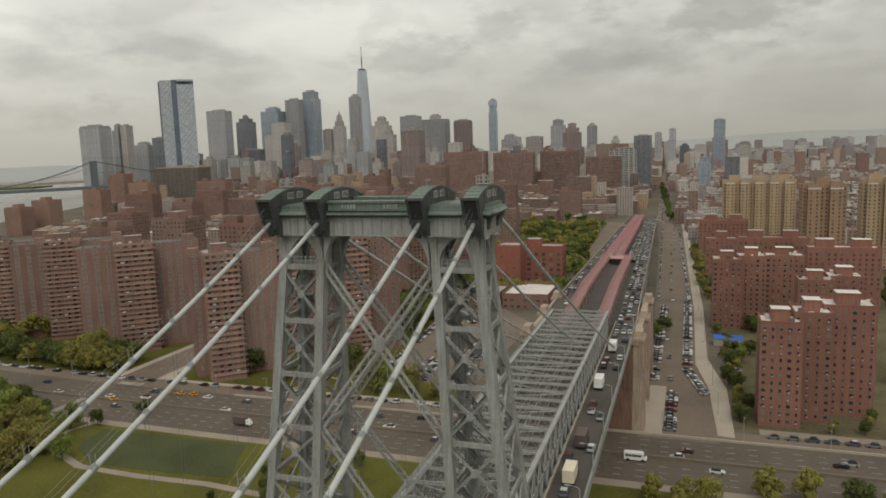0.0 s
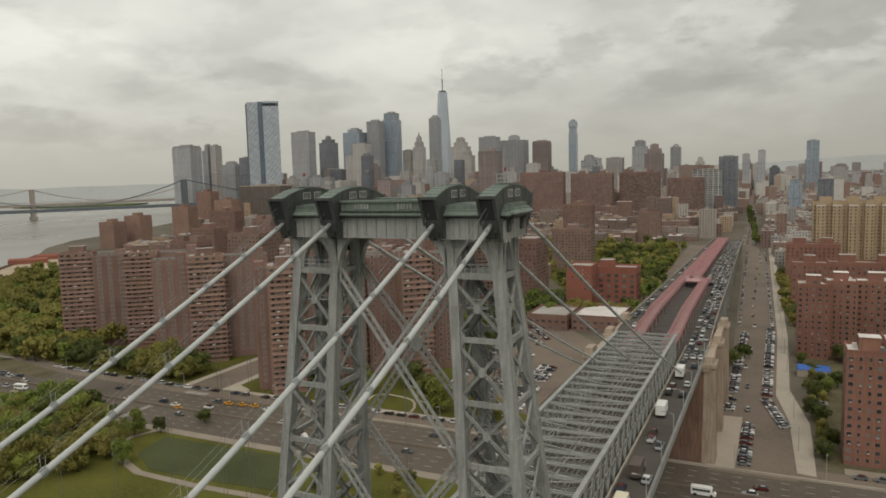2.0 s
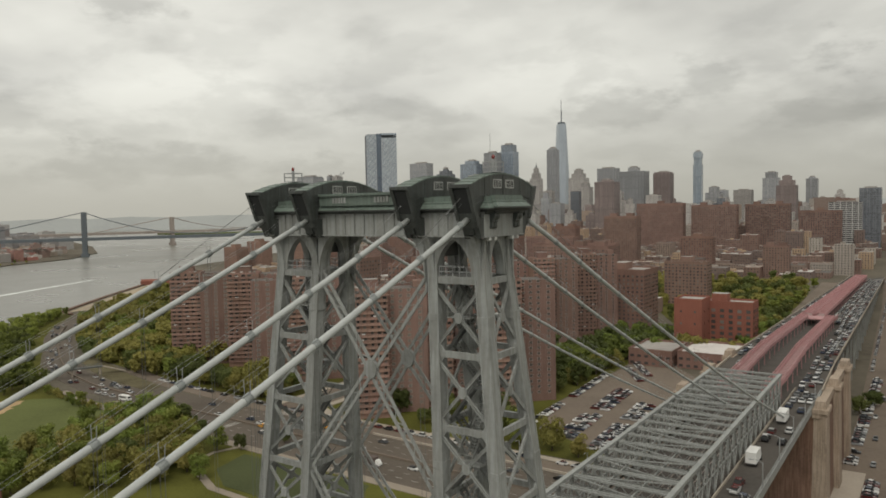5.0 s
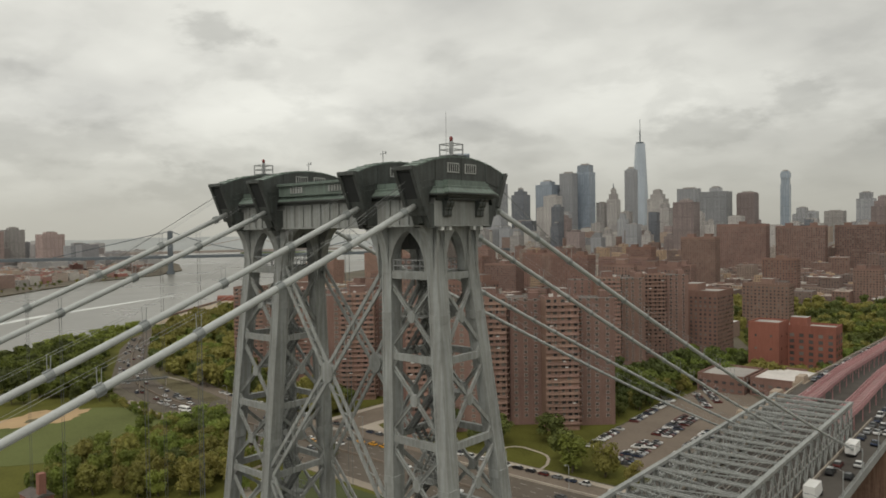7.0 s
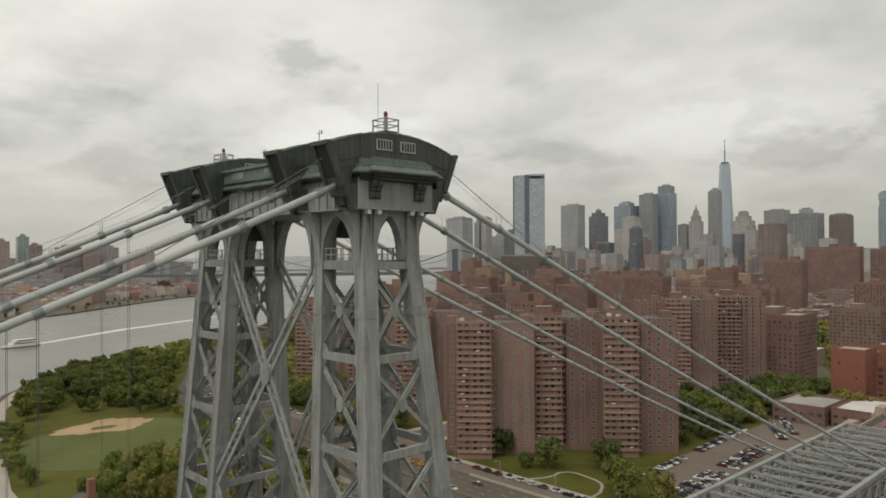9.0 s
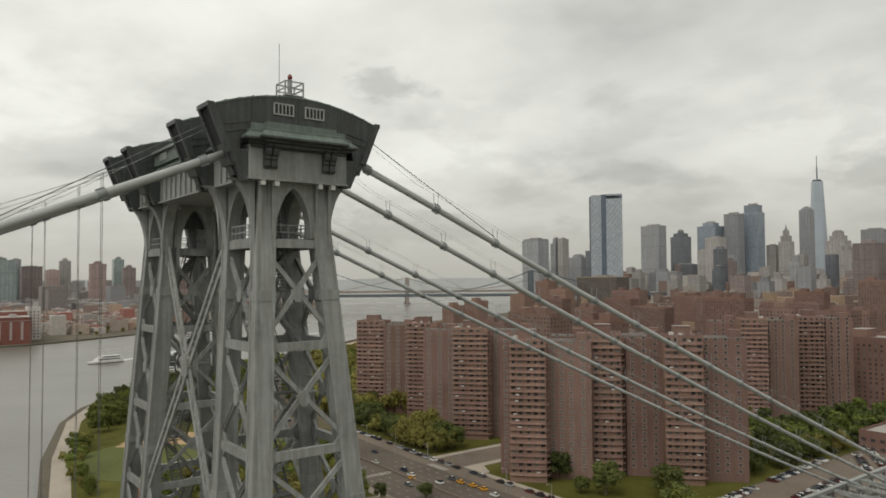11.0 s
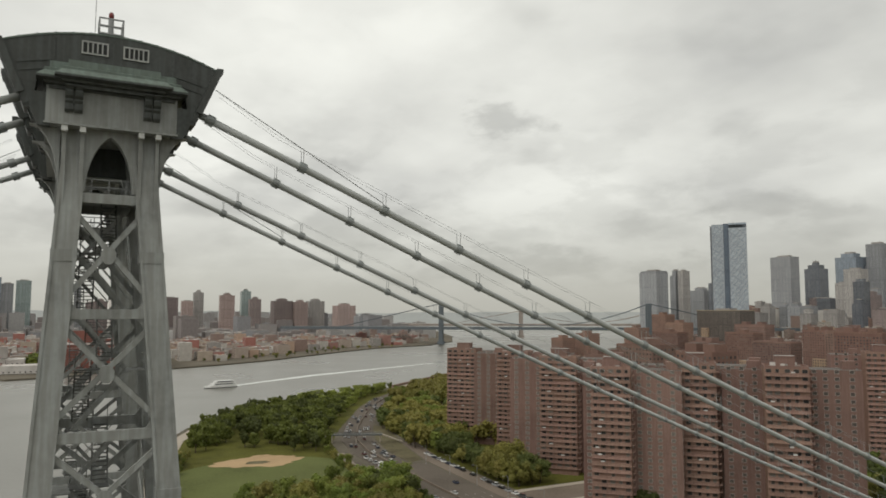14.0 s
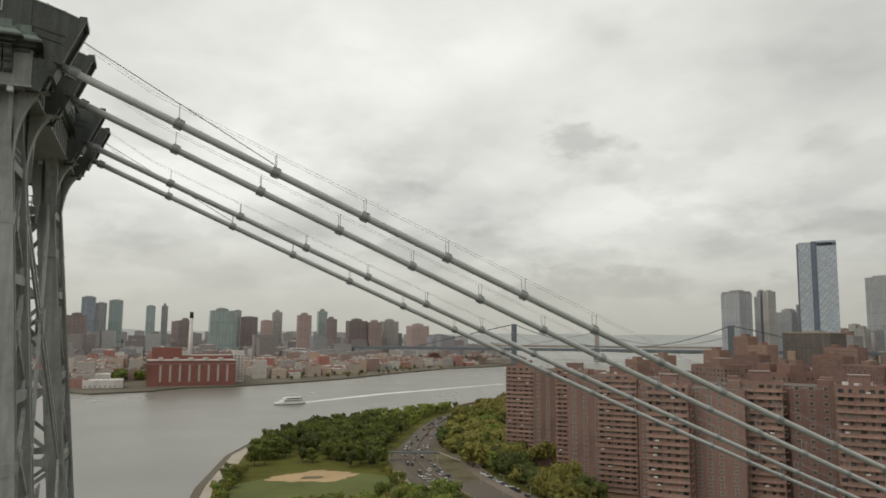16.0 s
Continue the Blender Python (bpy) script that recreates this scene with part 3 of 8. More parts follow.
slab("park_lawn", [(500, 30), (40, 30), (-60, 30), (-260, 34), (-345, 46), (-430, 70), (-480, 92), (-552, 150), (-590, 200), (-630, 272), (-655, 318), (-630, 306), (-575, 262), (-530, 230), (-470, 198), (-425, 174), (-378, 152), (-335, 144), (-240, 136), (0, 131), (500, 125)], GROUND, GROUND + 0.06, M_GRASS, "green riverside park lawn", "lawn")
slab("block_lawn", [(-50, 190), (-197, 189), (-197, 250), (-165, 320), (-140, 372), (-105, 372), (-105, 262), (-93, 218), (-50, 202)], GROUND, GROUND + 0.07, M_GRASS, "lawn round the apartment blocks", "lawn")
slab("block_lawn_south", [(-226, 189), (-330, 192), (-400, 204), (-470, 250), (-560, 305), (-680, 400), (-800, 520), (-760, 620), (-520, 460), (-228, 300)], GROUND, GROUND + 0.07, M_GRASS, "lawn round the southern apartment blocks", "lawn")
APPROACH_PARK = [(-62, 470), (-52, 560), (-62, 780), (-84, 900), (-250, 880), (-215, 700), (-120, 510)]
slab("approach_park", APPROACH_PARK, GROUND, GROUND + 0.07, M_GRASS, "park lawn south of the bridge approach", "lawn")
slab("block_lawn_north", [(56, 186), (300, 176), (300, 700), (56 + drift(700), 700)], GROUND, GROUND + 0.07, M_YARD, "planted ground between the brick housing blocks", "lawn")
slab("turf_pitch", [(-178, 129), (-114, 129.5), (-104, 105), (-135, 102.5), (-158, 102.5), (-174, 112)], GROUND, GROUND + 0.16, M_PITCH, "flat olive-green sports pitch in the park", "sports pitch")
field = [(-305 + 46 * math.cos(a) * (1.12 if math.sin(a) > 0 else 1.0), 94 + 50 * math.sin(a)) for a in (2 * math.pi * k / 40 for k in range(40))]
slab("ball_field", field, GROUND, GROUND + 0.16, M_TURF, "round grass ball field with a clay infield", "sports pitch")
slab("infield", [(-344 + 15 * math.cos(a) * (1 + 0.18 * math.sin(3 * a) + 0.08 * math.sin(7 * a) + 0.05 * math.sin(17 * a)), 98 + 23 * math.sin(a) * (1 + 0.10 * math.cos(4 * a) + 0.07 * math.cos(9 * a) + 0.05 * math.cos(16 * a))) for a in (2 * math.pi * k / 72 for k in range(72))], GROUND + 0.16, GROUND + 0.24, M_DIRT, "pale clay infield of the ball field", "infield")
slab("infield_grass", [(-341 + 4.0 * math.cos(a) * (1 + 0.12 * math.sin(4 * a)), 97 + 6.5 * math.sin(a) * (1 + 0.1 * math.cos(5 * a))) for a in (2 * math.pi * k / 28 for k in range(28))], GROUND + 0.24, GROUND + 0.28, M_YARD, "worn grass patch inside the clay infield", "infield")
slab("block_path", ribbon([(-130, 189), (-127, 194), (-126, 199), (-127, 204), (-125, 207.5), (-121, 208.5), (-116, 207.5), (-111, 206.5), (-107, 204.5), (-104, 201), (-101, 195), (-100, 189)], 0.6), GROUND, GROUND + 0.12, M_CONC, "pale curving path on the lawn before the towers", "path")
slab("infield_small", [(-254 + 7 * math.cos(a), 100 + 5 * math.sin(a)) for a in (2 * math.pi * k / 24 for k in range(24))], GROUND + 0.06, GROUND + 0.2, M_DIRT, "small pale clay patch beside the field", "infield")
slab("park_path", ribbon([(-60, 93), (-85, 97), (-108, 99), (-135, 98), (-160, 99), (-190, 112), (-230, 129), (-300, 150)], 1.5), GROUND, GROUND + 0.18, M_PATH, "winding pale path through the park", "path")
slab("park_path_fork", ribbon([(-176, 105), (-188, 114), (-190.5, 124), (-187, 133)], 1.1), GROUND, GROUND + 0.17, M_PATH, "short pale path from the park to the highway", "path")
slab("river_walk", ribbon([(300, 20), (0, 24), (-150, 28), (-260, 32), (-335, 45), (-430, 68), (-480, 90), (-556, 146), (-590, 194)], 4), GROUND, GROUND + 0.2, M_CONC, "paved walk along the bulkhead", "path")
slab("highway_verge", ribbon([(300, 131), (0, 133), (-140, 134), (-240, 136), (-300, 139), (-345, 146)], 2.2), GROUND, GROUND + 0.24, M_PATH, "pale strip between park and highway", "pavement")
slab("bend_verge", [(-304, 171), (-340, 173.5), (-380, 182.5), (-430, 201.5), (-426, 210), (-385, 199), (-350, 189), (-308, 181)], GROUND, GROUND + 0.16, M_YARD, "bare grassy wedge between highway and service road", "verge")
slab("service_verge", ribbon([(300, 184), (62, 186)], 2.6), GROUND, GROUND + 0.24, M_PATH, "pale pavement along the service road", "pavement")
slab("service_verge_south", ribbon([(-48, 186.5), (-186, 187.3)], 1.6), GROUND, GROUND + 0.24, M_CONC, "pale pavement before the apartment blocks", "pavement")
slab("pier", [(-662, 322), (-752, 425), (-896, 604), (-850, 640), (-720, 490), (-650, 366)], GROUND, GROUND + 0.25, M_SAND, "sandy building site behind the bulkhead", "pier")

slab("sea_wall", ribbon([(-640, 312), (-669, 320), (-759, 424), (-905, 605)], 2.0), -3, GROUND + 1.4, M_ANCH, "dark timber and stone wall along the building site", "sea wall")
# lane lines and kerbs of the highway
bm = bmesh.new()
for off in (-15, -10.5, -6, 6, 10.5, 15):
    for i in range(90):
        x = 260 - i * 7.0
        # follow the straight stretch of the road
        y = 152.2 + off + 4.0 * (200 - x) / 340 if x > -140 else 156 + off + 0.02 * (-140 - x)
        if x < -235:
            break
        box(bm, x, x + 2.6, y - 0.09, y + 0.09, GROUND + 0.10, GROUND + 0.13)
for k in range(12):
    box(bm, -215 + k * 1.1, -214.4 + k * 1.1, 176.6, 180.2, GROUND + 0.12, GROUND + 0.14)
for k in range(14):
    box(bm, -216.5, -213, 140 + k * 1.3, 140.6 + k * 1.3, GROUND + 0.10, GROUND + 0.13)
setting("lane_lines", bm, M_PAINT, "worn white dashed lane lines", "road marking", kind="stuff")
bm = bmesh.new()
prism(bm, ribbon([(300, 151), (200, 153), (0, 155), (-140, 156), (-240, 158), (-340, 162), (-385, 171), (-430, 190), (-475, 212), (-530, 242), (-578, 274)], 0.35), "z", GROUND + 0.1, GROUND + 0.95)
setting("median_barrier", bm, M_ASPH2, "low concrete barrier down the middle of the highway", "barrier")
bm = bmesh.new()
prism(bm, ribbon([(300, 171.5), (200, 173), (0, 174.5), (-150, 175.2)], 0.3), "z", GROUND + 0.1, GROUND + 0.9)
setting("side_barrier", bm, M_CONC, "pale concrete barrier beside the highway", "barrier")
# far hills that close the horizon
bm = bmesh.new()
last = None
for k in range(181):
    a = radians(-130 + 260 * k / 180)
    h = 74 + 20 * noise.noise((k * 0.13, 3.1, 0)) + 12 * noise.noise((k * 0.55, 9.1, 0)) + 62 * min(1.0, max(0.0, (k - 74) / 22))
    cur = [bm.verts.new((4650 * math.sin(a) * r, 4650 * math.cos(a) * r, z)) for r, z in ((0.97, -3.0), (1.0, max(45, h)), (1.03, -3.0))]
    if last:
        bm.faces.new((last[0], cur[0], cur[1], last[1]))
        bm.faces.new((last[1], cur[1], cur[2], last[2]))
    last = cur
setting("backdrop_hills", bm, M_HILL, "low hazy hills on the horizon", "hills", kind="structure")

# ---------------------------------------------------------------- the bridge tower
tower = thing("bridge_tower", "tall grey riveted steel suspension bridge tower with braced legs", "bridge tower")
TOP = 96.3
HEAD = 96.85


def leg_x(outer, z):
    """The middle of an inner or outer leg across the bridge."""
    return 12.88 + 0.100 * (TOP - z) if outer else 7.67 + 0.052 * (TOP - z)


def leg_y(z, sy=-1):
    """The middle of a leg along the bridge, from the tower's axis; the landward legs splay more."""
    return 2.16 + (0.057 if sy < 0 else 0.088) * (93.0 - z)


def leg(sx, outer, sy):
    bm = bmesh.new()
    zs = [HEAD, 93.0, 85.4, 78.2, 71.1, 64.0, 50.0, 36.0, 8.0]
    # a box section with proud edge strips
    half = ((0.56, 0.70), (0.50, 0.64), 0.17)
    (ox, oy), (ix, iy), e = half
    section = []
    for qx, qy in ((-1, -1), (1, -1), (1, 1), (-1, 1)):
        one, two = (qx * (ox - e), qy * oy), (qx * (ox - e), qy * iy)
        three, four = (qx * ox, qy * (oy - e)), (qx * ix, qy * (oy - e))
        corner = (qx * ox, qy * oy)
        section += [four, three, corner, one, two] if qx * qy > 0 else [two, one, corner, three, four]
    rings = []
    for z in zs:
        x, y = sx * leg_x(outer, z), sy * leg_y(z, sy)
        rings.append([bm.verts.new((x + u, y + v, z)) for u, v in section])
    n = len(section)
    for a, b in zip(rings, rings[1:]):
        for k in range(n):
            bm.faces.new((a[k], b[k], b[(k + 1) % n], a[(k + 1) % n]))
    bm.faces.new(rings[0])
    bm.faces.new(rings[-1][::-1])
    bmesh.ops.recalc_face_normals(bm, faces=bm.faces)
    ob = part("leg", bm, M_STEEL, tower)
    for z in (88.9, 74.6, 60.0, 46.0):
        x, y = sx * leg_x(outer, z), sy * leg_y(z, sy)
        part("splice_plate", box(bmesh.new(), x - 0.575, x + 0.575, y - 0.715, y + 0.715, z - 0.35, z + 0.35), M_STEEL, ob)
    return ob


for sx in (-1, 1):
    for outer in (False, True):
        for sy in (-1, 1):
            leg(sx, outer, sy)

LEVELS = [92.5, 85.4, 78.25, 71.1, 64.0, 56.9, 49.8, 42.7, 35.6]


def face_points(face, sx, z):
    """The two leg middles that a face of a leg group runs between."""
    if face == "front":
        return (sx * leg_x(False, z), -leg_y(z) - 0.35, z), (sx * leg_x(True, z), -leg_y(z) - 0.35, z), (0, 1, 0)
    if face == "back":
        return (sx * leg_x(False, z), leg_y(z, 1) + 0.35, z), (sx * leg_x(True, z), leg_y(z, 1) + 0.35, z), (0, 1, 0)
    outer = face == "outer"
    off = sx * 0.24 * (1 if outer else -1)
    return (sx * leg_x(outer, z) + off, -leg_y(z), z), (sx * leg_x(outer, z) + off, leg_y(z, 1), z), (1, 0, 0)


for sx in (-1, 1):
    for face in ("front", "back", "outer", "inner"):
        for i, z in enumerate(LEVELS):
            a, b, up = face_points(face, sx, z)
            part("strut", beam(bmesh.new(), a, b, 0.60, 0.40, up), M_STEEL, tower)
        for za, zb in zip(LEVELS, LEVELS[1:]):
            a0, a1, up = face_points(face, sx, za - 0.5)
            b0, b1, _ = face_points(face, sx, zb + 0.5)
            out = Vector(up) * (0.05)
            for p, q in ((a0, b1), (a1, b0)):
                bm = bmesh.new()
                side = Vector(up).cross(Vector(q) - Vector(p)).normalized() * 0.12
                # a flat bar with low edge lips
                beam(bm, Vector(p) + out, Vector(q) + out, 0.29, 0.12, up)
                beam(bm, Vector(p) + side * 1.12, Vector(q) + side * 1.12, 0.05, 0.24, up)
                beam(bm, Vector(p) - side * 1.12, Vector(q) - side * 1.12, 0.05, 0.24, up)
                part("diagonal", bm, M_STEEL, tower)
            mid = (Vector(a0) + Vector(a1) + Vector(b0) + Vector(b1)) / 4
            bm = bmesh.new()
            flat = [(0.46 * math.cos(t), 0.56 * math.sin(t)) for k, t in enumerate(2 * math.pi * j / 8 + math.pi / 8 for j in range(8))]
            if up[1]:
                prism(bm, [(mid.x + u, mid.z + v) for u, v in flat], "y", mid.y - 0.20, mid.y + 0.20)
            else:
                prism(bm, [(mid.y + u, mid.z + v) for u, v in flat], "x", mid.x - 0.20, mid.x + 0.20)
            part("gusset_plate", bm, M_STEEL, tower)

for sx in (-1, 1):
    for face in ("front", "back", "outer", "inner"):
        for z in LEVELS[1:]:
            a, b, up = [Vector(v) for v in face_points(face, sx, z)]
            d = (b - a).normalized()
            for p, s in ((a, 1), (b, -1)):
                for v in (-1, 1):
                    # a triangle in the corner between leg and strut
                    flat = [(0.5, 0.25), (1.1, 0.25), (0.5, 1.0)]
                    plate = bmesh.new()
                    if up.y:
                        prism(plate, [(p.x + d.x * s * u, p.z + v * w) for u, w in flat], "y", p.y - 0.1, p.y + 0.1)
                    else:
                        prism(plate, [(p.y + d.y * s * u, p.z + v * w) for u, w in flat], "x", p.x - 0.1, p.x + 0.1)
                    part("corner_plate", plate, M_STEEL, tower)

# pointed arches below the crown, on all faces of both leg groups, and the wide flares between them


def arch(face, sx):
    a, b, up = face_points(face, sx, TOP)
    a, b = Vector(a), Vector(b)
    wide = (b - a).length
    for flip in (False, True):
        bm = bmesh.new()
        pts = []
        for k in range(9):
            t = k / 8
            s = math.sin(t * math.pi / 2)
            u = wide / 2 - (wide / 2 - 0.60) * (1 - s ** 2.2) ** 0.72
            pts.append((u, 92.9 + 3.5 * s))
        outline = [(0.0, 92.9)] + pts + [(wide / 2, HEAD), (0.0, HEAD)]
        if flip:
            outline = [(wide - u, z) for u, z in outline]
        d = (b - a).normalized()
        if up[1]:
            prism(bm, [(a.x + d.x * u, z) for u, z in outline], "y", a.y - 0.42, a.y + 0.42)
        else:
            prism(bm, [(a.y + d.y * u, z) for u, z in outline], "x", a.x - 0.42, a.x + 0.42)
        part("arch_spandrel", bm, M_STEEL, tower)


for sx in (-1, 1):
    for face in ("front", "back", "outer", "inner"):
        arch(face, sx)
    for sy in (-1, 1):
        # curved flares that carry the girder out from the inner legs and the hoods out over the legs
        bm = bmesh.new()
        x0 = sx * (leg_x(False, TOP) - 0.6)
        curve = [(x0 - sx * 2.6 * (1 - math.cos(t)), 92.2 + 4.65 * math.sin(t)) for t in (math.pi / 2 * k / 8 for k in range(9))]
        prism(bm, [(x0, HEAD)] + [(x0, 92.2)] + curve, "y", sy * 2.6 - 0.45, sy * 2.6 + 0.45)
        part("flare_bracket", bm, M_STEEL, tower)
        for outer in (False, True):
            bm = bmesh.new()
            y0 = sy * 2.85
            curve = [(y0 + sy * 1.7 * (1 - math.cos(t)), 92.6 + 4.25 * math.sin(t)) for t in (math.pi / 2 * k / 8 for k in range(9))]
            x = sx * leg_x(outer, 95)
            prism(bm, [(y0, HEAD), (y0, 92.6)] + curve, "x", x - 0.4, x + 0.4)
            part("flare_bracket", bm, M_STEEL, tower)
            # slim pilaster strips with pale ends
            for e in (-1, 1):
                bm = bmesh.new()
                x = sx * leg_x(outer, 95.2) + (sx * 0.72 if outer else -sx * 0.72)
                box(bm, x - 0.1, x + 0.1, sy * 2.15 + e * 0.5 - 0.12, sy * 2.15 + e * 0.5 + 0.12, 91.2, 96.8)
                part("pilaster", bm, M_STEEL, tower)
                bm = bmesh.new()
                x = sx * 14.15 if outer else x
                box(bm, x - 0.2, x + 0.2, sy * 2.15 + e * 0.5 - 0.17, sy * 2.15 + e * 0.5 + 0.17, 96.4, HEAD)
                part("pilaster_cap", bm, M_WHITE, tower, "pale painted pilaster end")

for sx in (-1, 1):
    # dark plate behind the outer arch, added for the shade inside the head
    y = leg_y(94.0) - 0.2
    part("chamber_wall", box(bmesh.new(), sx * 8.1 - 0.06, sx * 8.1 + 0.06, -y, y, 94.7, HEAD), M_CAP, tower, "dark plate added for the shade inside the tower head")
    # open stairs that climb inside the legs, their colour darkened for the shade there
    for i, (za, zb) in enumerate(zip(LEVELS[1:], LEVELS)):
        z0, z1 = za + 0.2, zb + 0.1
        if zb > 92:
            z1 = 92.75
        half_way = (z0 + z1) / 2
        for x0, x1, lo, hi, y in ((8.7, 11.5, z0, half_way, -1.0), (11.5, 8.7, half_way, z1, 0.2)):
            bm = bmesh.new()
            for e in (-0.45, 0.45):
                beam(bm, (sx * x0, y + e, lo), (sx * x1, y + e, hi), 0.07, 0.26, (0, 0, 1))
                beam(bm, (sx * x0, y + e, lo + 1.0), (sx * x1, y + e, hi + 1.0), 0.05, 0.05, (0, 0, 1))
            for k in range(1, 15):
                t = k / 15
                x, z = sx * (x0 + (x1 - x0) * t), lo + (hi - lo) * t
                box(bm, x - 0.12, x + 0.12, y - 0.44, y + 0.44, z - 0.03, z + 0.03)
            part("stair_flight", bm, M_STAIR, tower, "open steel stair flight, darkened for the shade inside the leg")
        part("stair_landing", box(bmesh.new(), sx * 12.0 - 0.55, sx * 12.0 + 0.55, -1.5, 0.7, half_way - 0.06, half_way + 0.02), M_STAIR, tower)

# laced cross bracing between the two leg groups
for sy in (-1, 1):
    for zt, zb in ((92.7, 71.7), (71.2, 48.0)):
        for s in (-1, 1):
            bm = bmesh.new()
            p, q = Vector((s * (leg_x(False, zt) - 0.5), sy * (leg_y(zt, sy) + 0.3), zt)), Vector((-s * (leg_x(False, zb) - 0.5), sy * (leg_y(zb, sy) + 0.3), zb))
            d = (q - p).normalized()
            off = d.cross(Vector((0, 1, 0))).normalized() * 0.42
            beam(bm, p + off, q + off, 0.34, 0.16, (0, 1, 0))
            beam(bm, p - off, q - off, 0.34, 0.16, (0, 1, 0))
            steps = 26
            for k in range(steps):
                u, v = p + (q - p) * (k / steps), p + (q - p) * ((k + 1) / steps)
                beam(bm, u + off * (1 if k % 2 else -1), v + off * (-1 if k % 2 else 1), 0.07, 0.12, (0, 1, 0))
            part("laced_diagonal", bm, M_STEEL, tower)
        ta, tb = leg_x(False, zt) - 0.5, leg_x(False, zb) - 0.5
        zc = zt - (zt - zb) * ta / (ta + tb)
        bm = bmesh.new()
        prism(bm, [(0.85 * math.cos(t), zc + 1.05 * math.sin(t)) for t in (2 * math.pi * k / 10 for k in range(10))], "y", sy * (leg_y(zc, sy) + 0.3) - 0.25, sy * (leg_y(zc, sy) + 0.3) + 0.25)
        part("gusset_plate", bm, M_STEEL, tower)
    for z in (47.9,):
        y = sy * leg_y(z, sy)
        part("cross_strut", beam(bmesh.new(), (-leg_x(False, z), y, z), (leg_x(False, z), y, z), 0.7, 0.9, (0, 0, 1)), M_STEEL, tower)

# the crown: plate girder, stiffeners, dark corbels, stepped copper cornice
part("crown_girder", box(bmesh.new(), -13.75, 13.75, -3.6, 3.6, HEAD, 99.1), M_STEEL, tower)
for sx in (-1, 1):
    part("crown_end", box(bmesh.new(), sx * 13.8 - 0.55, sx * 13.8 + 0.55, -3.7, 3.7, HEAD, 99.1), M_STEEL, tower)
stiff = mesh_of(box(bmesh.new(), -0.04, 0.04, -0.06, 0.06, 0, 2.15), "stiffener", M_STEEL)
for sy in (-1, 1):
    for k in range(9):
        piece("stiffener", stiff, tower, pose(-5.2 + k * 1.3, sy * 3.68, HEAD + 0.05))
    for x in (-10.3, 10.3):
        for e in (-1.1, 0, 1.1):
            piece("stiffener", stiff, tower, pose(x + e, sy * 3.68, HEAD + 0.05))
corbel = bmesh.new()
prism(corbel, [(0, 0.22), (0.13, 0.22), (0.22, 0.38), (0.20, 0.74), (0.31, 0.88), (0.29, 1.0), (0.45, 1.15), (0.52, 1.38), (0.49, 1.52), (0.74, 1.70), (0.74, 1.76), (0, 1.76)], "y", -0.22, 0.22)
corbel_me = mesh_of(corbel, "corbel", M_CAP)
for sx in (-1, 1):
    for y in (-2.46, -1.94, 1.94, 2.46):
        piece("corbel", corbel_me, tower, pose(sx * 14.35, y, 97.29, 0, 0, 0 if sx > 0 else 180))
lip = mesh_of(box(bmesh.new(), -14.42, 14.42, -3.78, 3.78, 0, 0.12), "base_lip", M_STEEL)
piece("base_lip", lip, tower, pose(0, 0, HEAD - 0.12))


def cornice(x0, x1, y0, y1, z, profile):
    """A moulding round a block, from a profile of (overhang, height)."""
    bm = bmesh.new()
    rings = [[bm.verts.new(p) for p in ((x0 - g, y0 - g, z + h), (x1 + g, y0 - g, z + h), (x1 + g, y1 + g, z + h), (x0 - g, y1 + g, z + h))] for g, h in profile]
    for ra, rb in zip(rings, rings[1:]):
        for k in range(4):
            bm.faces.new((ra[k], ra[(k + 1) % 4], rb[(k + 1) % 4], rb[k]))
    bm.faces.new(rings[0][::-1])
    bm.faces.new(rings[-1])
    return bm


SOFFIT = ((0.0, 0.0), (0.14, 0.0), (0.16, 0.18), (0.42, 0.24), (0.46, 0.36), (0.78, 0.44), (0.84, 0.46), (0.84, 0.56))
COPPER = ((0.80, 0.56), (0.80, 0.62), (0.44, 0.98), (0.44, 1.14), (0.36, 1.18), (0.16, 1.20), (0.14, 1.65))
for x, y, z in ((14.35, 3.42, 98.85), (14.75, 2.45, 98.95)):
    # the shade under the overhang is put into the soffit's dark colour
    part("cornice_soffit", cornice(-x, x, -y, y, z, SOFFIT), M_CAP, tower, "stepped underside of the cornice, darkened for its shade")
    part("cornice", cornice(-x, x, -y, y, z, COPPER), M_VERDI, tower, "green weathered copper cornice")
for sy in (-1, 1):
    bm = bmesh.new()
    box(bm, -5.6, 5.6, sy * 3.7 - 0.5, sy * 3.7 + 0.5, 99.9, 100.9)
    box(bm, -5.6, 5.6, sy * 3.8 - 0.65, sy * 3.8 + 0.65, 100.9, 101.15)
    part("parapet_band", bm, M_VERDI, tower, "green copper parapet band")
    for x in (-2.8, 2.8):
        bm = bmesh.new()
        for k in range(5):
            box(bm, x - 0.9 + k * 0.4, x - 0.66 + k * 0.4, sy * 4.25 - 0.06, sy * 4.25 + 0.06, 100.15, 100.75)
        part("parapet_vent", bm, M_STEEL, tower, "grey louvred vent")

CABLES = (-13.4, -6.7, 6.7, 13.4)


def hood_top(y):
    return 102.6 - 1.25 * (abs(y) / 6.2) ** 2


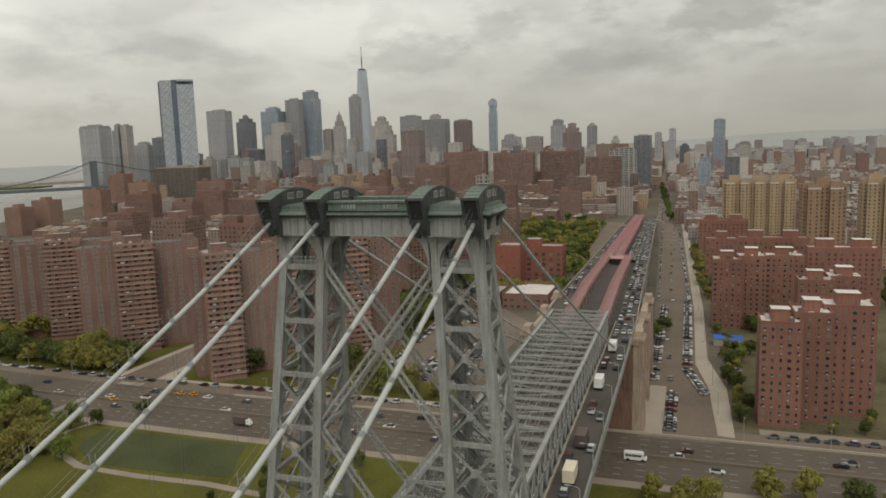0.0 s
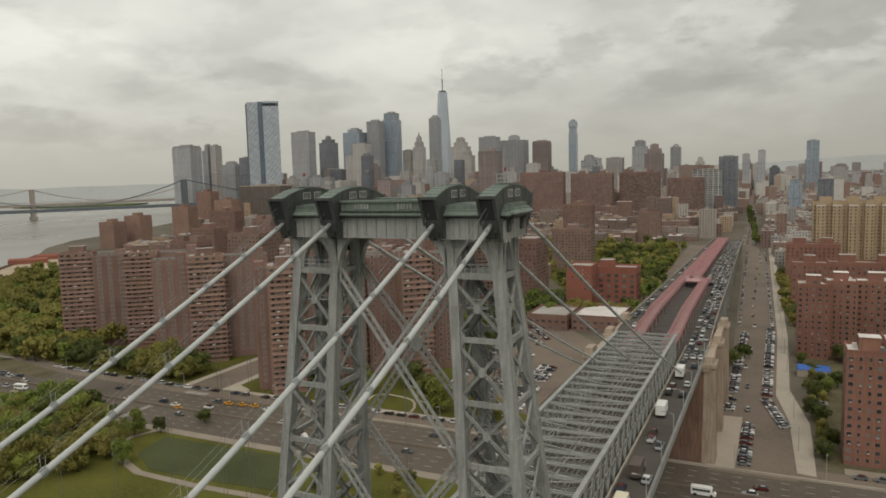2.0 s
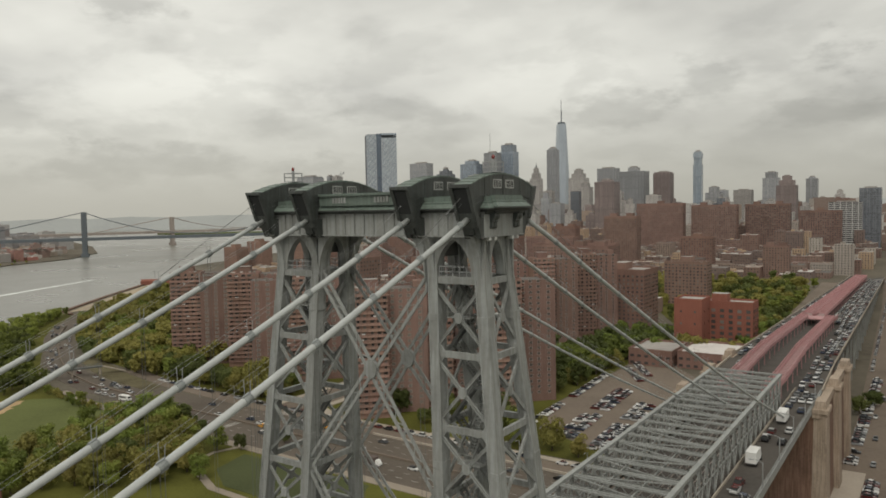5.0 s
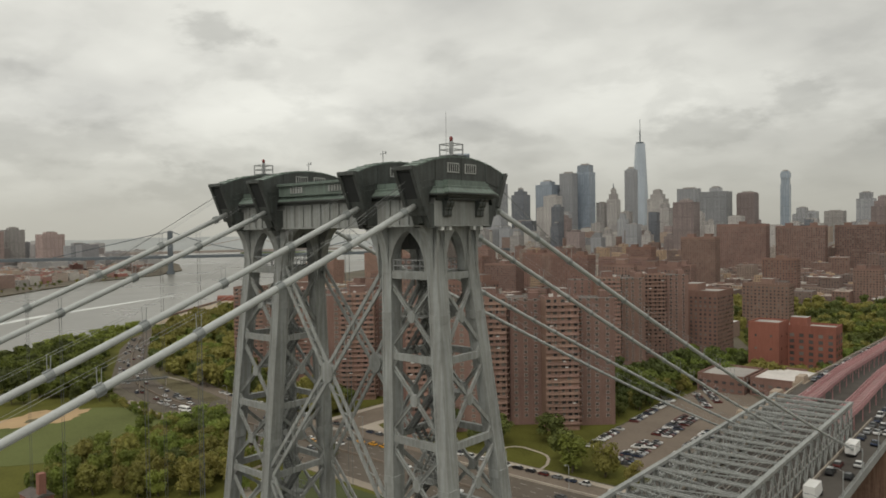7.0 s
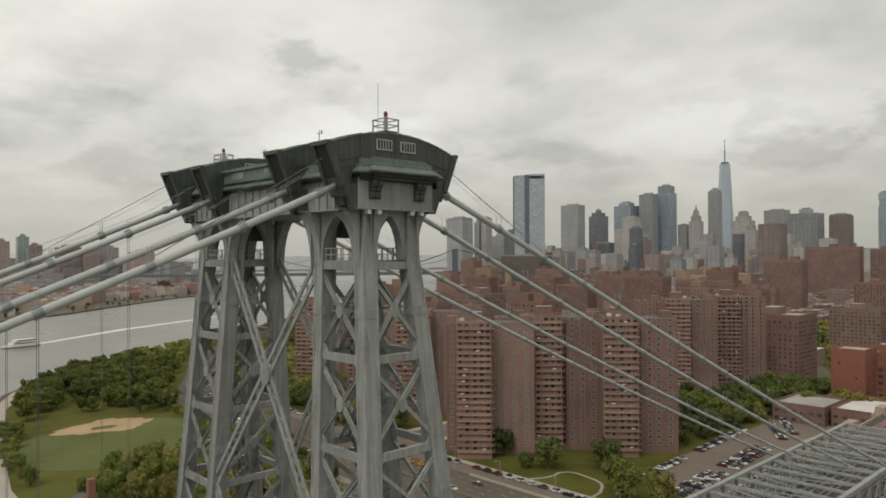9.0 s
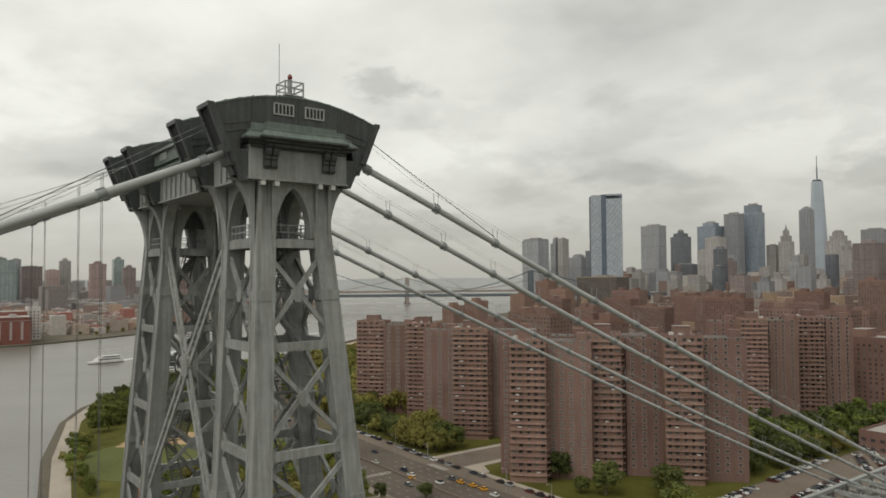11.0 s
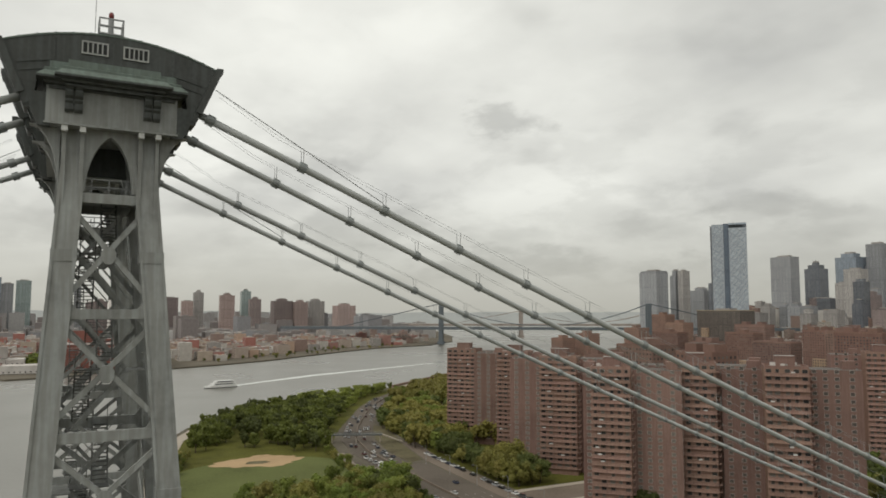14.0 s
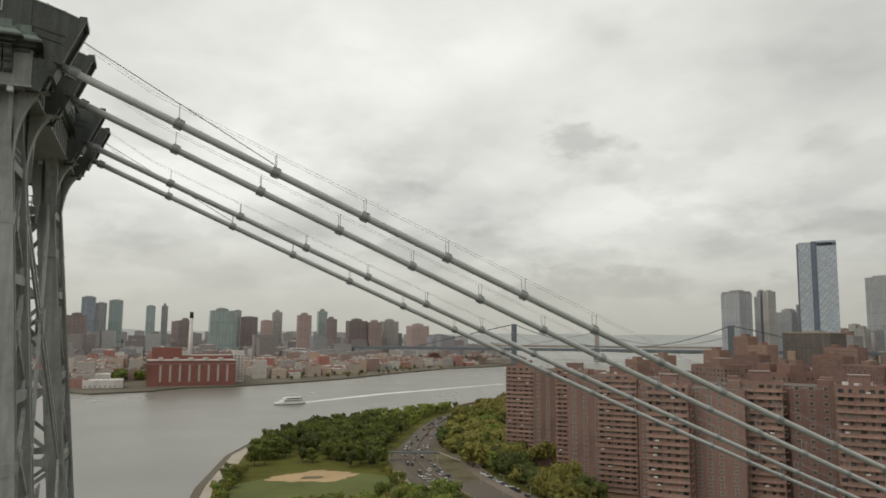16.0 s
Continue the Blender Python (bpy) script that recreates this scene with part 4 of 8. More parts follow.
def hood(cx):
    """An arched saddle housing over one cable."""
    h = thing("saddle_hood", "dark arched sheet-metal saddle hood on the bridge tower", "saddle housing", group="saddle hoods")
    bm = bmesh.new()
    top = [(y, hood_top(y)) for y in (-6.2 + 12.4 * k / 20 for k in range(21))]
    prism(bm, top + [(4.85, 97.6), (4.45, 97.6), (4.2, 99.4), (-4.2, 99.4), (-4.45, 97.6), (-4.85, 97.6)], "x", cx - 0.88, cx + 0.88)
    part("cheek_body", bm, M_CAP, h)
    # raised edge bands and panel ribs on both cheeks
    for sx in (-1, 1):
        x = cx + sx * 0.88
        for y in (-3.4, 0.0, 3.4):
            part("rib", box(bmesh.new(), x - 0.05, x + 0.05, y - 0.07, y + 0.07, 100.2, hood_top(y) - 0.1), M_CAP, h)
        for sy in (-1, 1):
            part("edge_band", beam(bmesh.new(), (x, sy * 6.0, 101.2), (x, sy * 4.7, 97.8), 0.12, 0.3, (0, 1, 0)), M_CAP, h)
            part("rib", beam(bmesh.new(), (x, sy * 5.3, 100.25), (x, sy * 3.5, 100.65), 0.10, 0.12), M_CAP, h)
            part("rib", beam(bmesh.new(), (x, sy * 5.2, 99.75), (x, sy * 3.5, 100.15), 0.10, 0.12), M_CAP, h)
    # roof sheet with standing rim
    bm = bmesh.new()
    pts = [(y, hood_top(y)) for y in (-6.35 + 12.7 * k / 20 for k in range(21))]
    prism(bm, [(y, z + 0.09) for y, z in pts] + [(y, z - 0.02) for y, z in pts[::-1]], "x", cx - 0.92, cx + 0.92)
    part("hood_roof", bm, M_VERDI, h, "green-grey curved sheet roof")
    for k in range(1, 13):
        y = -6.2 + 12.4 * k / 13
        part("roof_seam", box(bmesh.new(), cx - 0.9, cx + 0.9, y - 0.04, y + 0.04, hood_top(y) + 0.04, hood_top(y) + 0.14), M_VERDI, h)
    for sy in (-1, 1):
        # thick end rim; a near-black plate gives the shade of the cable throat
        bm = bmesh.new()
        slope = ((5.05, 98.4), (6.30, 101.45))
        for e in (-1, 1):
            beam(bm, (cx + e * 0.92, sy * slope[0][0], slope[0][1]), (cx + e * 0.92, sy * slope[1][0], slope[1][1]), 0.34, 0.42, (0, 1, 0))
        beam(bm, (cx - 1.08, sy * 6.3, 101.4), (cx + 1.08, sy * 6.3, 101.4), 0.42, 0.30)
        part("hood_rim", bm, M_CAP, h)
        bm = bmesh.new()
        beam(bm, (cx, sy * 5.08, 98.5), (cx, sy * 6.18, 101.1), 1.5, 0.12, (0, 1, 0))
        part("hood_throat", bm, M_BLACK, h, "near-black plate for the shade in the hood throat")
        bm = bmesh.new()
        for e in (-0.62, 0.62):
            prism(bm, [(sy * 5.0, 98.6), (sy * 4.1, 96.6), (sy * 3.4, 96.6), (sy * 3.4, 98.6)], "x", cx + e - 0.28, cx + e + 0.28)
        prism(bm, [(sy * 4.9, 98.3), (sy * 4.45, 97.0), (sy * 3.8, 96.9), (sy * 3.4, 98.3)], "x", cx - 0.3, cx + 0.3)
        part("hood_corbel", bm, M_CAP, h, "dark cast corbel below the hood")
    for sx in (-1, 1):
        for y in (-1.17, 1.17):
            x = cx + sx * 0.91
            z0, z1 = 101.35, 102.0
            bm = bmesh.new()
            rings = []
            for grow, dx in ((0.09, -0.04), (0.09, 0.05), (0.0, 0.05), (0.0, -0.04)):
                rings.append([bm.verts.new((x + sx * dx, y + u * (0.66 + grow), v)) for u, v in ((-1, z0 - grow), (1, z0 - grow), (1, z1 + grow), (-1, z1 + grow))])
            for ra, rb in zip(rings, rings[1:]):
                for k in range(4):
                    bm.faces.new((ra[k], ra[(k + 1) % 4], rb[(k + 1) % 4], rb[k]))
            bmesh.ops.recalc_face_normals(bm, faces=bm.faces)
            w = part("hood_window", bm, M_LOUVRE, h, "pale grey framed barred window")
            part("pane", box(bmesh.new(), x - 0.03, x + 0.03, y - 0.66, y + 0.66, z0, z1), M_BLACK, w)
            for k in range(4):
                part("bar", box(bmesh.new(), x - 0.05, x + 0.05, y - 0.44 + 0.27 * k, y - 0.36 + 0.27 * k, z0, z1), M_LOUVRE, w)
    return h


for cx in CABLES:
    hood(cx)

# railed gangways inside the arches
for sx in (-1, 1):
    part("gangway_floor", box(bmesh.new(), sx * 10.2 - 2.3, sx * 10.2 + 2.3, -2.6, 2.6, 92.75, 92.9), M_STEEL, tower)
    bm = bmesh.new()
    for sy in (-1, 1):
        for z in (93.35, 93.85):
            beam(bm, (sx * 8.5, sy * 2.55, z), (sx * 12.4, sy * 2.55, z), 0.07, 0.07)
        for k in range(6):
            x = sx * (8.5 + 3.9 * k / 5)
            beam(bm, (x, sy * 2.55, 92.9), (x, sy * 2.55, 93.9), 0.07, 0.07)
    for xx in (8.4, 12.55):
        for z in (93.35, 93.85):
            beam(bm, (sx * xx, -2.0, z), (sx * xx, 2.0, z), 0.07, 0.07)
        for k in range(5):
            beam(bm, (sx * xx, -2.0 + k, 92.9), (sx * xx, -2.0 + k, 93.9), 0.07, 0.07)
    part("gangway_rail", bm, M_WIRE, tower)
    # stairs zigzag down inside each leg group
    for i, (za, zb) in enumerate(zip(LEVELS[:6], LEVELS[1:7])):
        y0, y1 = (-1.5, 1.5) if i % 2 else (1.5, -1.5)
        zm = (za + zb) / 2
        for (ya, zaa), (yb, zbb), xo in (((y0, za), (y1, zm), -0.7), ((y1, zm), (y0, zb), 0.7)):
            bm = bmesh.new()
            x = sx * (10.4 + 0.061 * (TOP - za)) + xo
            for e in (-0.42, 0.42):
                beam(bm, (x + e, ya, zaa), (x + e, yb, zbb), 0.07, 0.25)
                beam(bm, (x + e, ya, zaa + 0.95), (x + e, yb, zbb + 0.95), 0.05, 0.05)
            for k in range(14):
                t = (k + 0.5) / 14
                box(bm, x - 0.4, x + 0.4, ya + (yb - ya) * t - 0.1, ya + (yb - ya) * t + 0.1, zaa + (zbb - zaa) * t - 0.02, zaa + (zbb - zaa) * t + 0.02)
            part("stair_flight", bm, M_STEEL, tower)
        bm = bmesh.new()
        x = sx * (10.4 + 0.061 * (TOP - za))
        yl = y1 + (0.5 if y1 > 0 else -0.5)
        box(bm, x - 1.3, x + 1.3, yl - 0.6, yl + 0.6, zm - 0.08, zm)
        for z in (zm + 0.5, zm + 1.0):
            beam(bm, (x - 1.3, yl + (0.55 if y1 > 0 else -0.55), z), (x + 1.3, yl + (0.55 if y1 > 0 else -0.55), z), 0.06, 0.06)
        for k in range(4):
            xx = x - 1.3 + 2.6 * k / 3
            beam(bm, (xx, yl + (0.55 if y1 > 0 else -0.55), zm), (xx, yl + (0.55 if y1 > 0 else -0.55), zm + 1.0), 0.06, 0.06)
        part("stair_landing", bm, M_STEEL, tower)

# masonry pier under the tower
pier_bm = bmesh.new()
for sx in (-1, 1):
    box(pier_bm, sx * 15.5 - 11.5, sx * 15.5 + 11.5, -14, 14, -4, 8, taper=1.0)
tagged(new("tower_pier", mesh_of(pier_bm, "tower_pier", M_STONE)), "granite pier blocks under the bridge tower", "bridge pier")


def beacon(cx, cy, mast):
    """A railed stand with a red warning light on a hood."""
    z = hood_top(cy) + 0.16
    b = thing("warning_beacon", "red warning light in a small railed stand on the tower", "warning light", (cx, cy, z), group="beacons")
    stand = part("stand", box(bmesh.new(), -0.77, 0.77, -0.72, 0.72, 0.02, 0.1), M_WIRE, b)
    for px in (-0.72, 0.72):
        for py in (-0.68, 0.68):
            part("stand_leg", beam(bmesh.new(), (px, py, 0.0), (px, py, 1.05), 0.09, 0.09), M_WIRE, stand)
    for zz in (0.55, 1.02):
        for a, c in (((-0.72, -0.68), (0.72, -0.68)), ((-0.72, 0.68), (0.72, 0.68)), ((-0.72, -0.68), (-0.72, 0.68)), ((0.72, -0.68), (0.72, 0.68))):
            part("guard_rail", beam(bmesh.new(), (*a, zz), (*c, zz), 0.08, 0.08), M_WIRE, stand)
    part("post", tube(bmesh.new(), [(0, 0, 0.1), (0, 0, 1.3)], 0.17, 10), M_WIRE, b)
    bm = bmesh.new()
    bmesh.ops.create_uvsphere(bm, u_segments=12, v_segments=8, radius=0.17)
    for v in bm.verts:
        v.co.z = v.co.z * 1.4 + 1.5
    part("lamp", bm, M_RED, b, "red glass lamp", smooth=True)
    if mast:
        part("mast", tube(bmesh.new(), [(0.2, -0.9, -0.1), (0.2, -0.9, 3.7)], 0.022, 6), M_WIRE, b)
    return b


beacon(13.4, -0.3, True)
beacon(-13.4, -0.3, False)
for cx, cy in ((6.8, -2.0), (-6.8, 0.6)):
    i = thing("wind_sensor", "small thin weather sensor on a saddle hood", "sensor", (cx, cy, hood_top(cy) + 0.05), group="sensors")
    bm = bmesh.new()
    tube(bm, [(0, 0, 0), (0, 0, 1.1)], 0.04, 6)
    tube(bm, [(-0.35, 0, 0.85), (0.35, 0, 0.85)], 0.03, 6)
    tube(bm, [(0.35, 0, 0.8), (0.35, 0, 1.05)], 0.07, 6)
    part("pole", bm, M_WIRE, i)

# ---------------------------------------------------------------- cables
ANCHOR_Y = 166.0


def cable_z(y):
    return 100.7 - 0.4255 * y + 0.00023 * y * y if y > 0 else 47.0 + 0.0009 * (244.0 + y) ** 2


def cable_x(cx, y):
    """Inland the four cables leave their lines a little."""
    lean = {13.4: 0.0, 6.7: -0.030, -6.7: -0.014, -13.4: -0.030}[cx]
    return cx + (0.5 if cx > 0 else 0.2) * min(1.0, y / 12) + lean * y if y > 0 else cx


for cx in CABLES:
    c = thing("main_cable", "thick pale grey wrapped suspension cable with clamped bands", "suspension cable", group="main cables")
    for name, run in (("river_run", [-244 + 239 * k / 60 for k in range(61)]), ("shore_run", [5.0 + (ANCHOR_Y - 5.0) * k / 40 for k in range(41)])):
        part(name, tube(bmesh.new(), [(cable_x(cx, y), y, cable_z(y)) for y in run], 0.255, 12), M_CABLE, c, smooth=True)
    band = bmesh.new()
    tube(band, [(0, -0.29, 0), (0, 0.29, 0)], 0.270, 12)
    for e in (-0.25, 0.0, 0.25):
        tube(band, [(0, e - 0.04, 0), (0, e + 0.04, 0)], 0.295, 12)
    box(band, -0.07, 0.07, -0.27, 0.27, 0.24, 0.36)
    box(band, -0.07, 0.07, -0.27, 0.27, -0.36, -0.24)
    band_me = mesh_of(band, "cable_band", M_BAND)
    post = bmesh.new()
    for e in (-0.32, 0.32):
        tube(post, [(e * 0.8, 0, 0.3), (e, 0, 1.25)], 0.024, 5)
    post_me = mesh_of(post, "rope_stanchion", M_WIRE)
    spots = [5.9 + 6.25 * k for k in range(25)] + [-6.4 - 6.1 * k for k in range(38)]
    for y in spots:
        d = 0.5
        pitch = math.degrees(math.atan2(cable_z(y + d) - cable_z(y - d), 2 * d))
        piece("cable_band", band_me, c, pose(cable_x(cx, y), y, cable_z(y), pitch, 0, 0))
        if abs(y) > 8:
            piece("rope_stanchion", post_me, c, pose(cable_x(cx, y), y, cable_z(y)))
    for e in (-0.32, 0.32):
        for sgn in (1, -1):
            run = [6.5 + (ANCHOR_Y - 10) * k / 40 for k in range(41)] if sgn > 0 else [-6.5 - 232 * k / 50 for k in range(51)]
            pts = [(cable_x(cx, y) + e, y, cable_z(y) + (1.22 if abs(y) > 9 else 2.0)) for y in run]
            part("hand_rope", tube(bmesh.new(), pts, 0.010, 4), M_WIRE, c)
    if abs(cx) > 10:
        # a dark stay from the hood down to the cable
        far_end = 18.3
        part("stay_rope", tube(bmesh.new(), [(cable_x(cx, 6.2), 6.2, 100.3), (cable_x(cx, far_end), far_end, cable_z(far_end) + 0.5)], 0.03, 5), M_STAIR, c)
        part("stay_rope", tube(bmesh.new(), [(cx, -6.2, 100.3), (cx, -far_end, cable_z(-far_end) + 0.5)], 0.03, 5), M_STAIR, c)
    # hangers of the river span
    for y in spots[26::2]:
        if y < -10:
            bm = bmesh.new()
            for e in (-0.22, 0.22):
                tube(bm, [(cx + e, y, 41.0), (cx + e, y, cable_z(y) - 0.3)], 0.018, 5)
            part("hanger", bm, M_STAIR, c)

# ---------------------------------------------------------------- stiffening truss and deck
TRUSS_X, TRUSS_TOP, TRUSS_BOT, TRUSS_END = 9.8, 47.2, 36.2, 176.0
truss = thing("stiffening_truss", "grey riveted steel bridge truss with latticed sides and open top bracing", "bridge truss")
PANEL = 6.0
NPAN = 29
for sx in (-1, 1):
    for z, w, h in ((TRUSS_TOP, 0.95, 0.75), (TRUSS_BOT, 0.8, 0.8)):
        part("chord", beam(bmesh.new(), (sx * TRUSS_X, 2.0, z), (sx * TRUSS_X, TRUSS_END, z), w, h), M_STEEL, truss)
        part("chord", beam(bmesh.new(), (sx * TRUSS_X, -240.0, z), (sx * TRUSS_X, -2.0, z), w, h), M_STEEL, truss)
vert = mesh_of(beam(bmesh.new(), (0, 0, TRUSS_BOT), (0, 0, TRUSS_TOP), 0.35, 0.30, (1, 0, 0)), "vertical", M_STEEL)
d1 = bmesh.new()
beam(d1, (0, 0, TRUSS_BOT + 0.3), (0, PANEL, TRUSS_TOP - 0.3), 0.34, 0.22, (1, 0, 0))
d2 = bmesh.new()
beam(d2, (0.05, PANEL, TRUSS_BOT + 0.3), (0.05, 0, TRUSS_TOP - 0.3), 0.30, 0.22, (1, 0, 0))
d1, d2 = mesh_of(d1, "truss_diagonal", M_STEEL), mesh_of(d2, "truss_diagonal", M_STEEL)
hb = bmesh.new()
beam(hb, (0, 0, (TRUSS_TOP + TRUSS_BOT) / 2), (0, PANEL, (TRUSS_TOP + TRUSS_BOT) / 2), 0.22, 0.3)
mid_me = mesh_of(hb, "mid_rail", M_STEEL)
# top cross frame: double strut with lacing
cf = bmesh.new()
for e in (-0.45, 0.45):
    beam(cf, (-TRUSS_X, e, TRUSS_TOP - 0.1), (TRUSS_X, e, TRUSS_TOP - 0.1), 0.30, 0.35)
    beam(cf, (-TRUSS_X, e, TRUSS_TOP - 1.9), (TRUSS_X, e, TRUSS_TOP - 1.9), 0.18, 0.25)
for k in range(12):
    x0, x1 = -TRUSS_X + TRUSS_X * k / 6, -TRUSS_X + TRUSS_X * (k + 1) / 6
    beam(cf, (x0, -0.45 if k % 2 else 0.45, TRUSS_TOP), (x1, 0.45 if k % 2 else -0.45, TRUSS_TOP), 0.12, 0.08)
    za, zb = (TRUSS_TOP - 1.8, TRUSS_TOP - 0.2) if k % 2 else (TRUSS_TOP - 0.2, TRUSS_TOP - 1.8)
    beam(cf, (x0, 0, za), (x1, 0, zb), 0.12, 0.12)
cf = mesh_of(cf, "cross_frame", M_STEEL)
lat = bmesh.new()
beam(lat, (-TRUSS_X, 0, TRUSS_TOP - 0.25), (TRUSS_X, PANEL, TRUSS_TOP - 0.25), 0.28, 0.18)
lat2 = bmesh.new()
beam(lat2, (TRUSS_X, 0, TRUSS_TOP - 0.3), (-TRUSS_X, PANEL, TRUSS_TOP - 0.3), 0.28, 0.18)
lat, lat2 = mesh_of(lat, "top_lateral", M_STEEL), mesh_of(lat2, "top_lateral", M_STEEL)
for k in range(NPAN + 1):
    y = 2.0 + k * PANEL
    piece("cross_frame", cf, truss, pose(0, y, 0))
    for sx in (-1, 1):
        piece("vertical", vert, truss, pose(sx * TRUSS_X, y, 0))
    if k < NPAN:
        piece("top_lateral", lat if k % 2 else lat2, truss, pose(0, y, 0))
        for sx in (-1, 1):
            piece("truss_diagonal", d1, truss, pose(sx * TRUSS_X, y, 0))
            piece("truss_diagonal", d2, truss, pose(sx * TRUSS_X, y, 0))
            piece("mid_rail", mid_me, truss, pose(sx * TRUSS_X, y, 0))
for xx in (-3.2, 3.2):
    part("stringer", beam(bmesh.new(), (xx, 2, TRUSS_TOP - 1.0), (xx, TRUSS_END, TRUSS_TOP - 1.0), 0.3, 0.4), M_STEEL, truss)

DECK = 37.6
deck = thing("bridge_deck", "grey asphalt outer roadways and inner railway deck of the bridge", "bridge deck")
for sx in (-1, 1):
    bm = bmesh.new()
    xa, xb = sorted((sx * 10.6, sx * 17.9))
    box(bm, xa, xb, -240, 200, DECK - 0.9, DECK)
    part("roadway", bm, M_DECK, deck)
    bm = bmesh.new()
    x = sx * 18.1
    box(bm, x - 0.25, x + 0.25, -240, 200, DECK - 1.6, DECK + 0.35)
    for z in (DECK + 0.7, DECK + 1.15):
        beam(bm, (x, -240, z), (x, 200, z), 0.10, 0.10)
    for k in range(221):
        beam(bm, (x, -240 + 2 * k, DECK), (x, -240 + 2 * k, DECK + 1.2), 0.10, 0.10)
    part("railing", bm, M_STEEL, deck)
    bm = bmesh.new()
    box(bm, sx * 10.55 - 0.15, sx * 10.55 + 0.15, -240, 200, DECK, DECK + 0.7)
    part("kerb_barrier", bm, M_CONC, deck)
    bm = bmesh.new()
    for k in range(74):
        y = -240 + k * 6
        prism(bm, [(sx * 9.8, DECK - 0.9), (sx * 18.0, DECK - 0.9), (sx * 18.0, DECK - 1.5), (sx * 9.8, DECK - 2.6)], "y", y - 0.2, y + 0.2)
    part("floor_brackets", bm, M_STEEL, deck, kind="stuff")
part("inner_deck", box(bmesh.new(), -9.2, 9.2, -240, 200, DECK - 1.4, DECK - 0.9), M_BALLAST, deck, "dark brown ballast between the tracks")
for x in (-5.6, -4.1, -1.2, 0.3, 1.2, 4.1, 5.6):
    part("rail", box(bmesh.new(), x - 0.08, x + 0.08, -240, 200, DECK - 0.9, DECK - 0.7), M_BSTONE, deck)

# anchorage and approach viaduct
anch = thing("anchorage", "massive tan granite bridge anchorage with buttresses", "bridge anchorage")
bm = bmesh.new()
box(bm, -21, 21, 177, 250, GROUND - 1, DECK - 2.6, taper=0.6)
part("block", bm, M_ANCH, anch, "brown weathered granite body")
for sx in (-1, 1):
    for y in (181, 214, 246):
        bm = bmesh.new()
        box(bm, sx * 20.5 - 2.2, sx * 20.5 + 2.2, y - 4, y + 4, GROUND - 1, DECK - 1.2, taper=0.5)
        box(bm, sx * 20.5 - 2.3, sx * 20.5 + 2.3, y - 4.2, y + 4.2, DECK - 1.2, DECK + 0.1)
        box(bm, sx * 20.5 - 1.7, sx * 20.5 + 1.7, y - 3.4, y + 3.4, DECK + 0.1, DECK + 2.4, taper=0.35)
        part("buttress", bm, M_STONE, anch)
    bm = bmesh.new()
    box(bm, sx * 19.6 - 1.2, sx * 19.6 + 1.2, 177, 250, DECK - 2.6, DECK - 0.2)
    part("coping", bm, M_STONE, anch)


def ramp_z(y):
    return DECK - 0.0 if y < 250 else max(GROUND + 2.0, DECK - (y - 250) * 0.044)


app = thing("bridge_approach", "long approach viaduct with crowded roadways and faded red walkway frames", "bridge approach")
ys = [200 + 25 * k for k in range(31)]
for sx, x0, x1, mat in ((1, 10.4, 18.2, M_DECK), (-1, -18.2, -10.4, M_DECK), (0, -10.4, 10.4, M_BALLAST)):
    bm = bmesh.new()
    prev = None
    for y in ys:
        z = ramp_z(y) - (0.0 if sx else 1.0)
        cur = [bm.verts.new((x + drift(y), y, zz)) for x, zz in ((x0, z), (x1, z), (x1, z - 1.6), (x0, z - 1.6))]
        if prev:
            for k in range(4):
                bm.faces.new((prev[k], prev[(k + 1) % 4], cur[(k + 1) % 4], cur[k]))
        prev = cur
    bmesh.ops.recalc_face_normals(bm, faces=bm.faces)
    part("approach_roadway" if sx else "approach_trackbed", bm, mat, app)
    if sx:
        bm = bmesh.new()
        prev = None
        for y in ys:
            z = ramp_z(y)
            cur = [bm.verts.new((sx * 18.3 + e + drift(y), y, zz)) for e, zz in ((-0.15, z - 0.2), (0.15, z - 0.2), (0.15, z + 0.85), (-0.15, z + 0.85))]
            if prev:
                for k in range(4):
                    bm.faces.new((prev[k], prev[(k + 1) % 4], cur[(k + 1) % 4], cur[k]))
            prev = cur
        bmesh.ops.recalc_face_normals(bm, faces=bm.faces)
        part("approach_parapet", bm, M_CONC, app)
for x0, x1 in ((-10.4, -3.4), (3.4, 10.4)):
    bm = bmesh.new()
    prev = None
    for y in [395 + 24.25 * k for k in range(23)]:
        z = ramp_z(y) + 0.02
        cur = [bm.verts.new((x + drift(y), y, zz)) for x, zz in ((x0, z), (x1, z), (x1, z - 0.9), (x0, z - 0.9))]
        if prev:
            for k in range(4):
                bm.faces.new((prev[k], prev[(k + 1) % 4], cur[(k + 1) % 4], cur[k]))
        prev = cur
    bmesh.ops.recalc_face_normals(bm, faces=bm.faces)
    part("inner_roadway", bm, M_DECK, app)
for k in range(22):
    y = 262 + 30 * k
    if ramp_z(y) < 9:
        break
    bm = bmesh.new()
    for x in (-16, -8, 8, 16):
        beam(bm, (x + drift(y), y, GROUND), (x + drift(y), y, ramp_z(y) - 1.6), 1.2, 1.2, (0, 1, 0))
    beam(bm, (-18 + drift(y), y, ramp_z(y) - 2.1), (18 + drift(y), y, ramp_z(y) - 2.1), 1.2, 1.4)
    part("trestle", bm, M_STEEL, app)


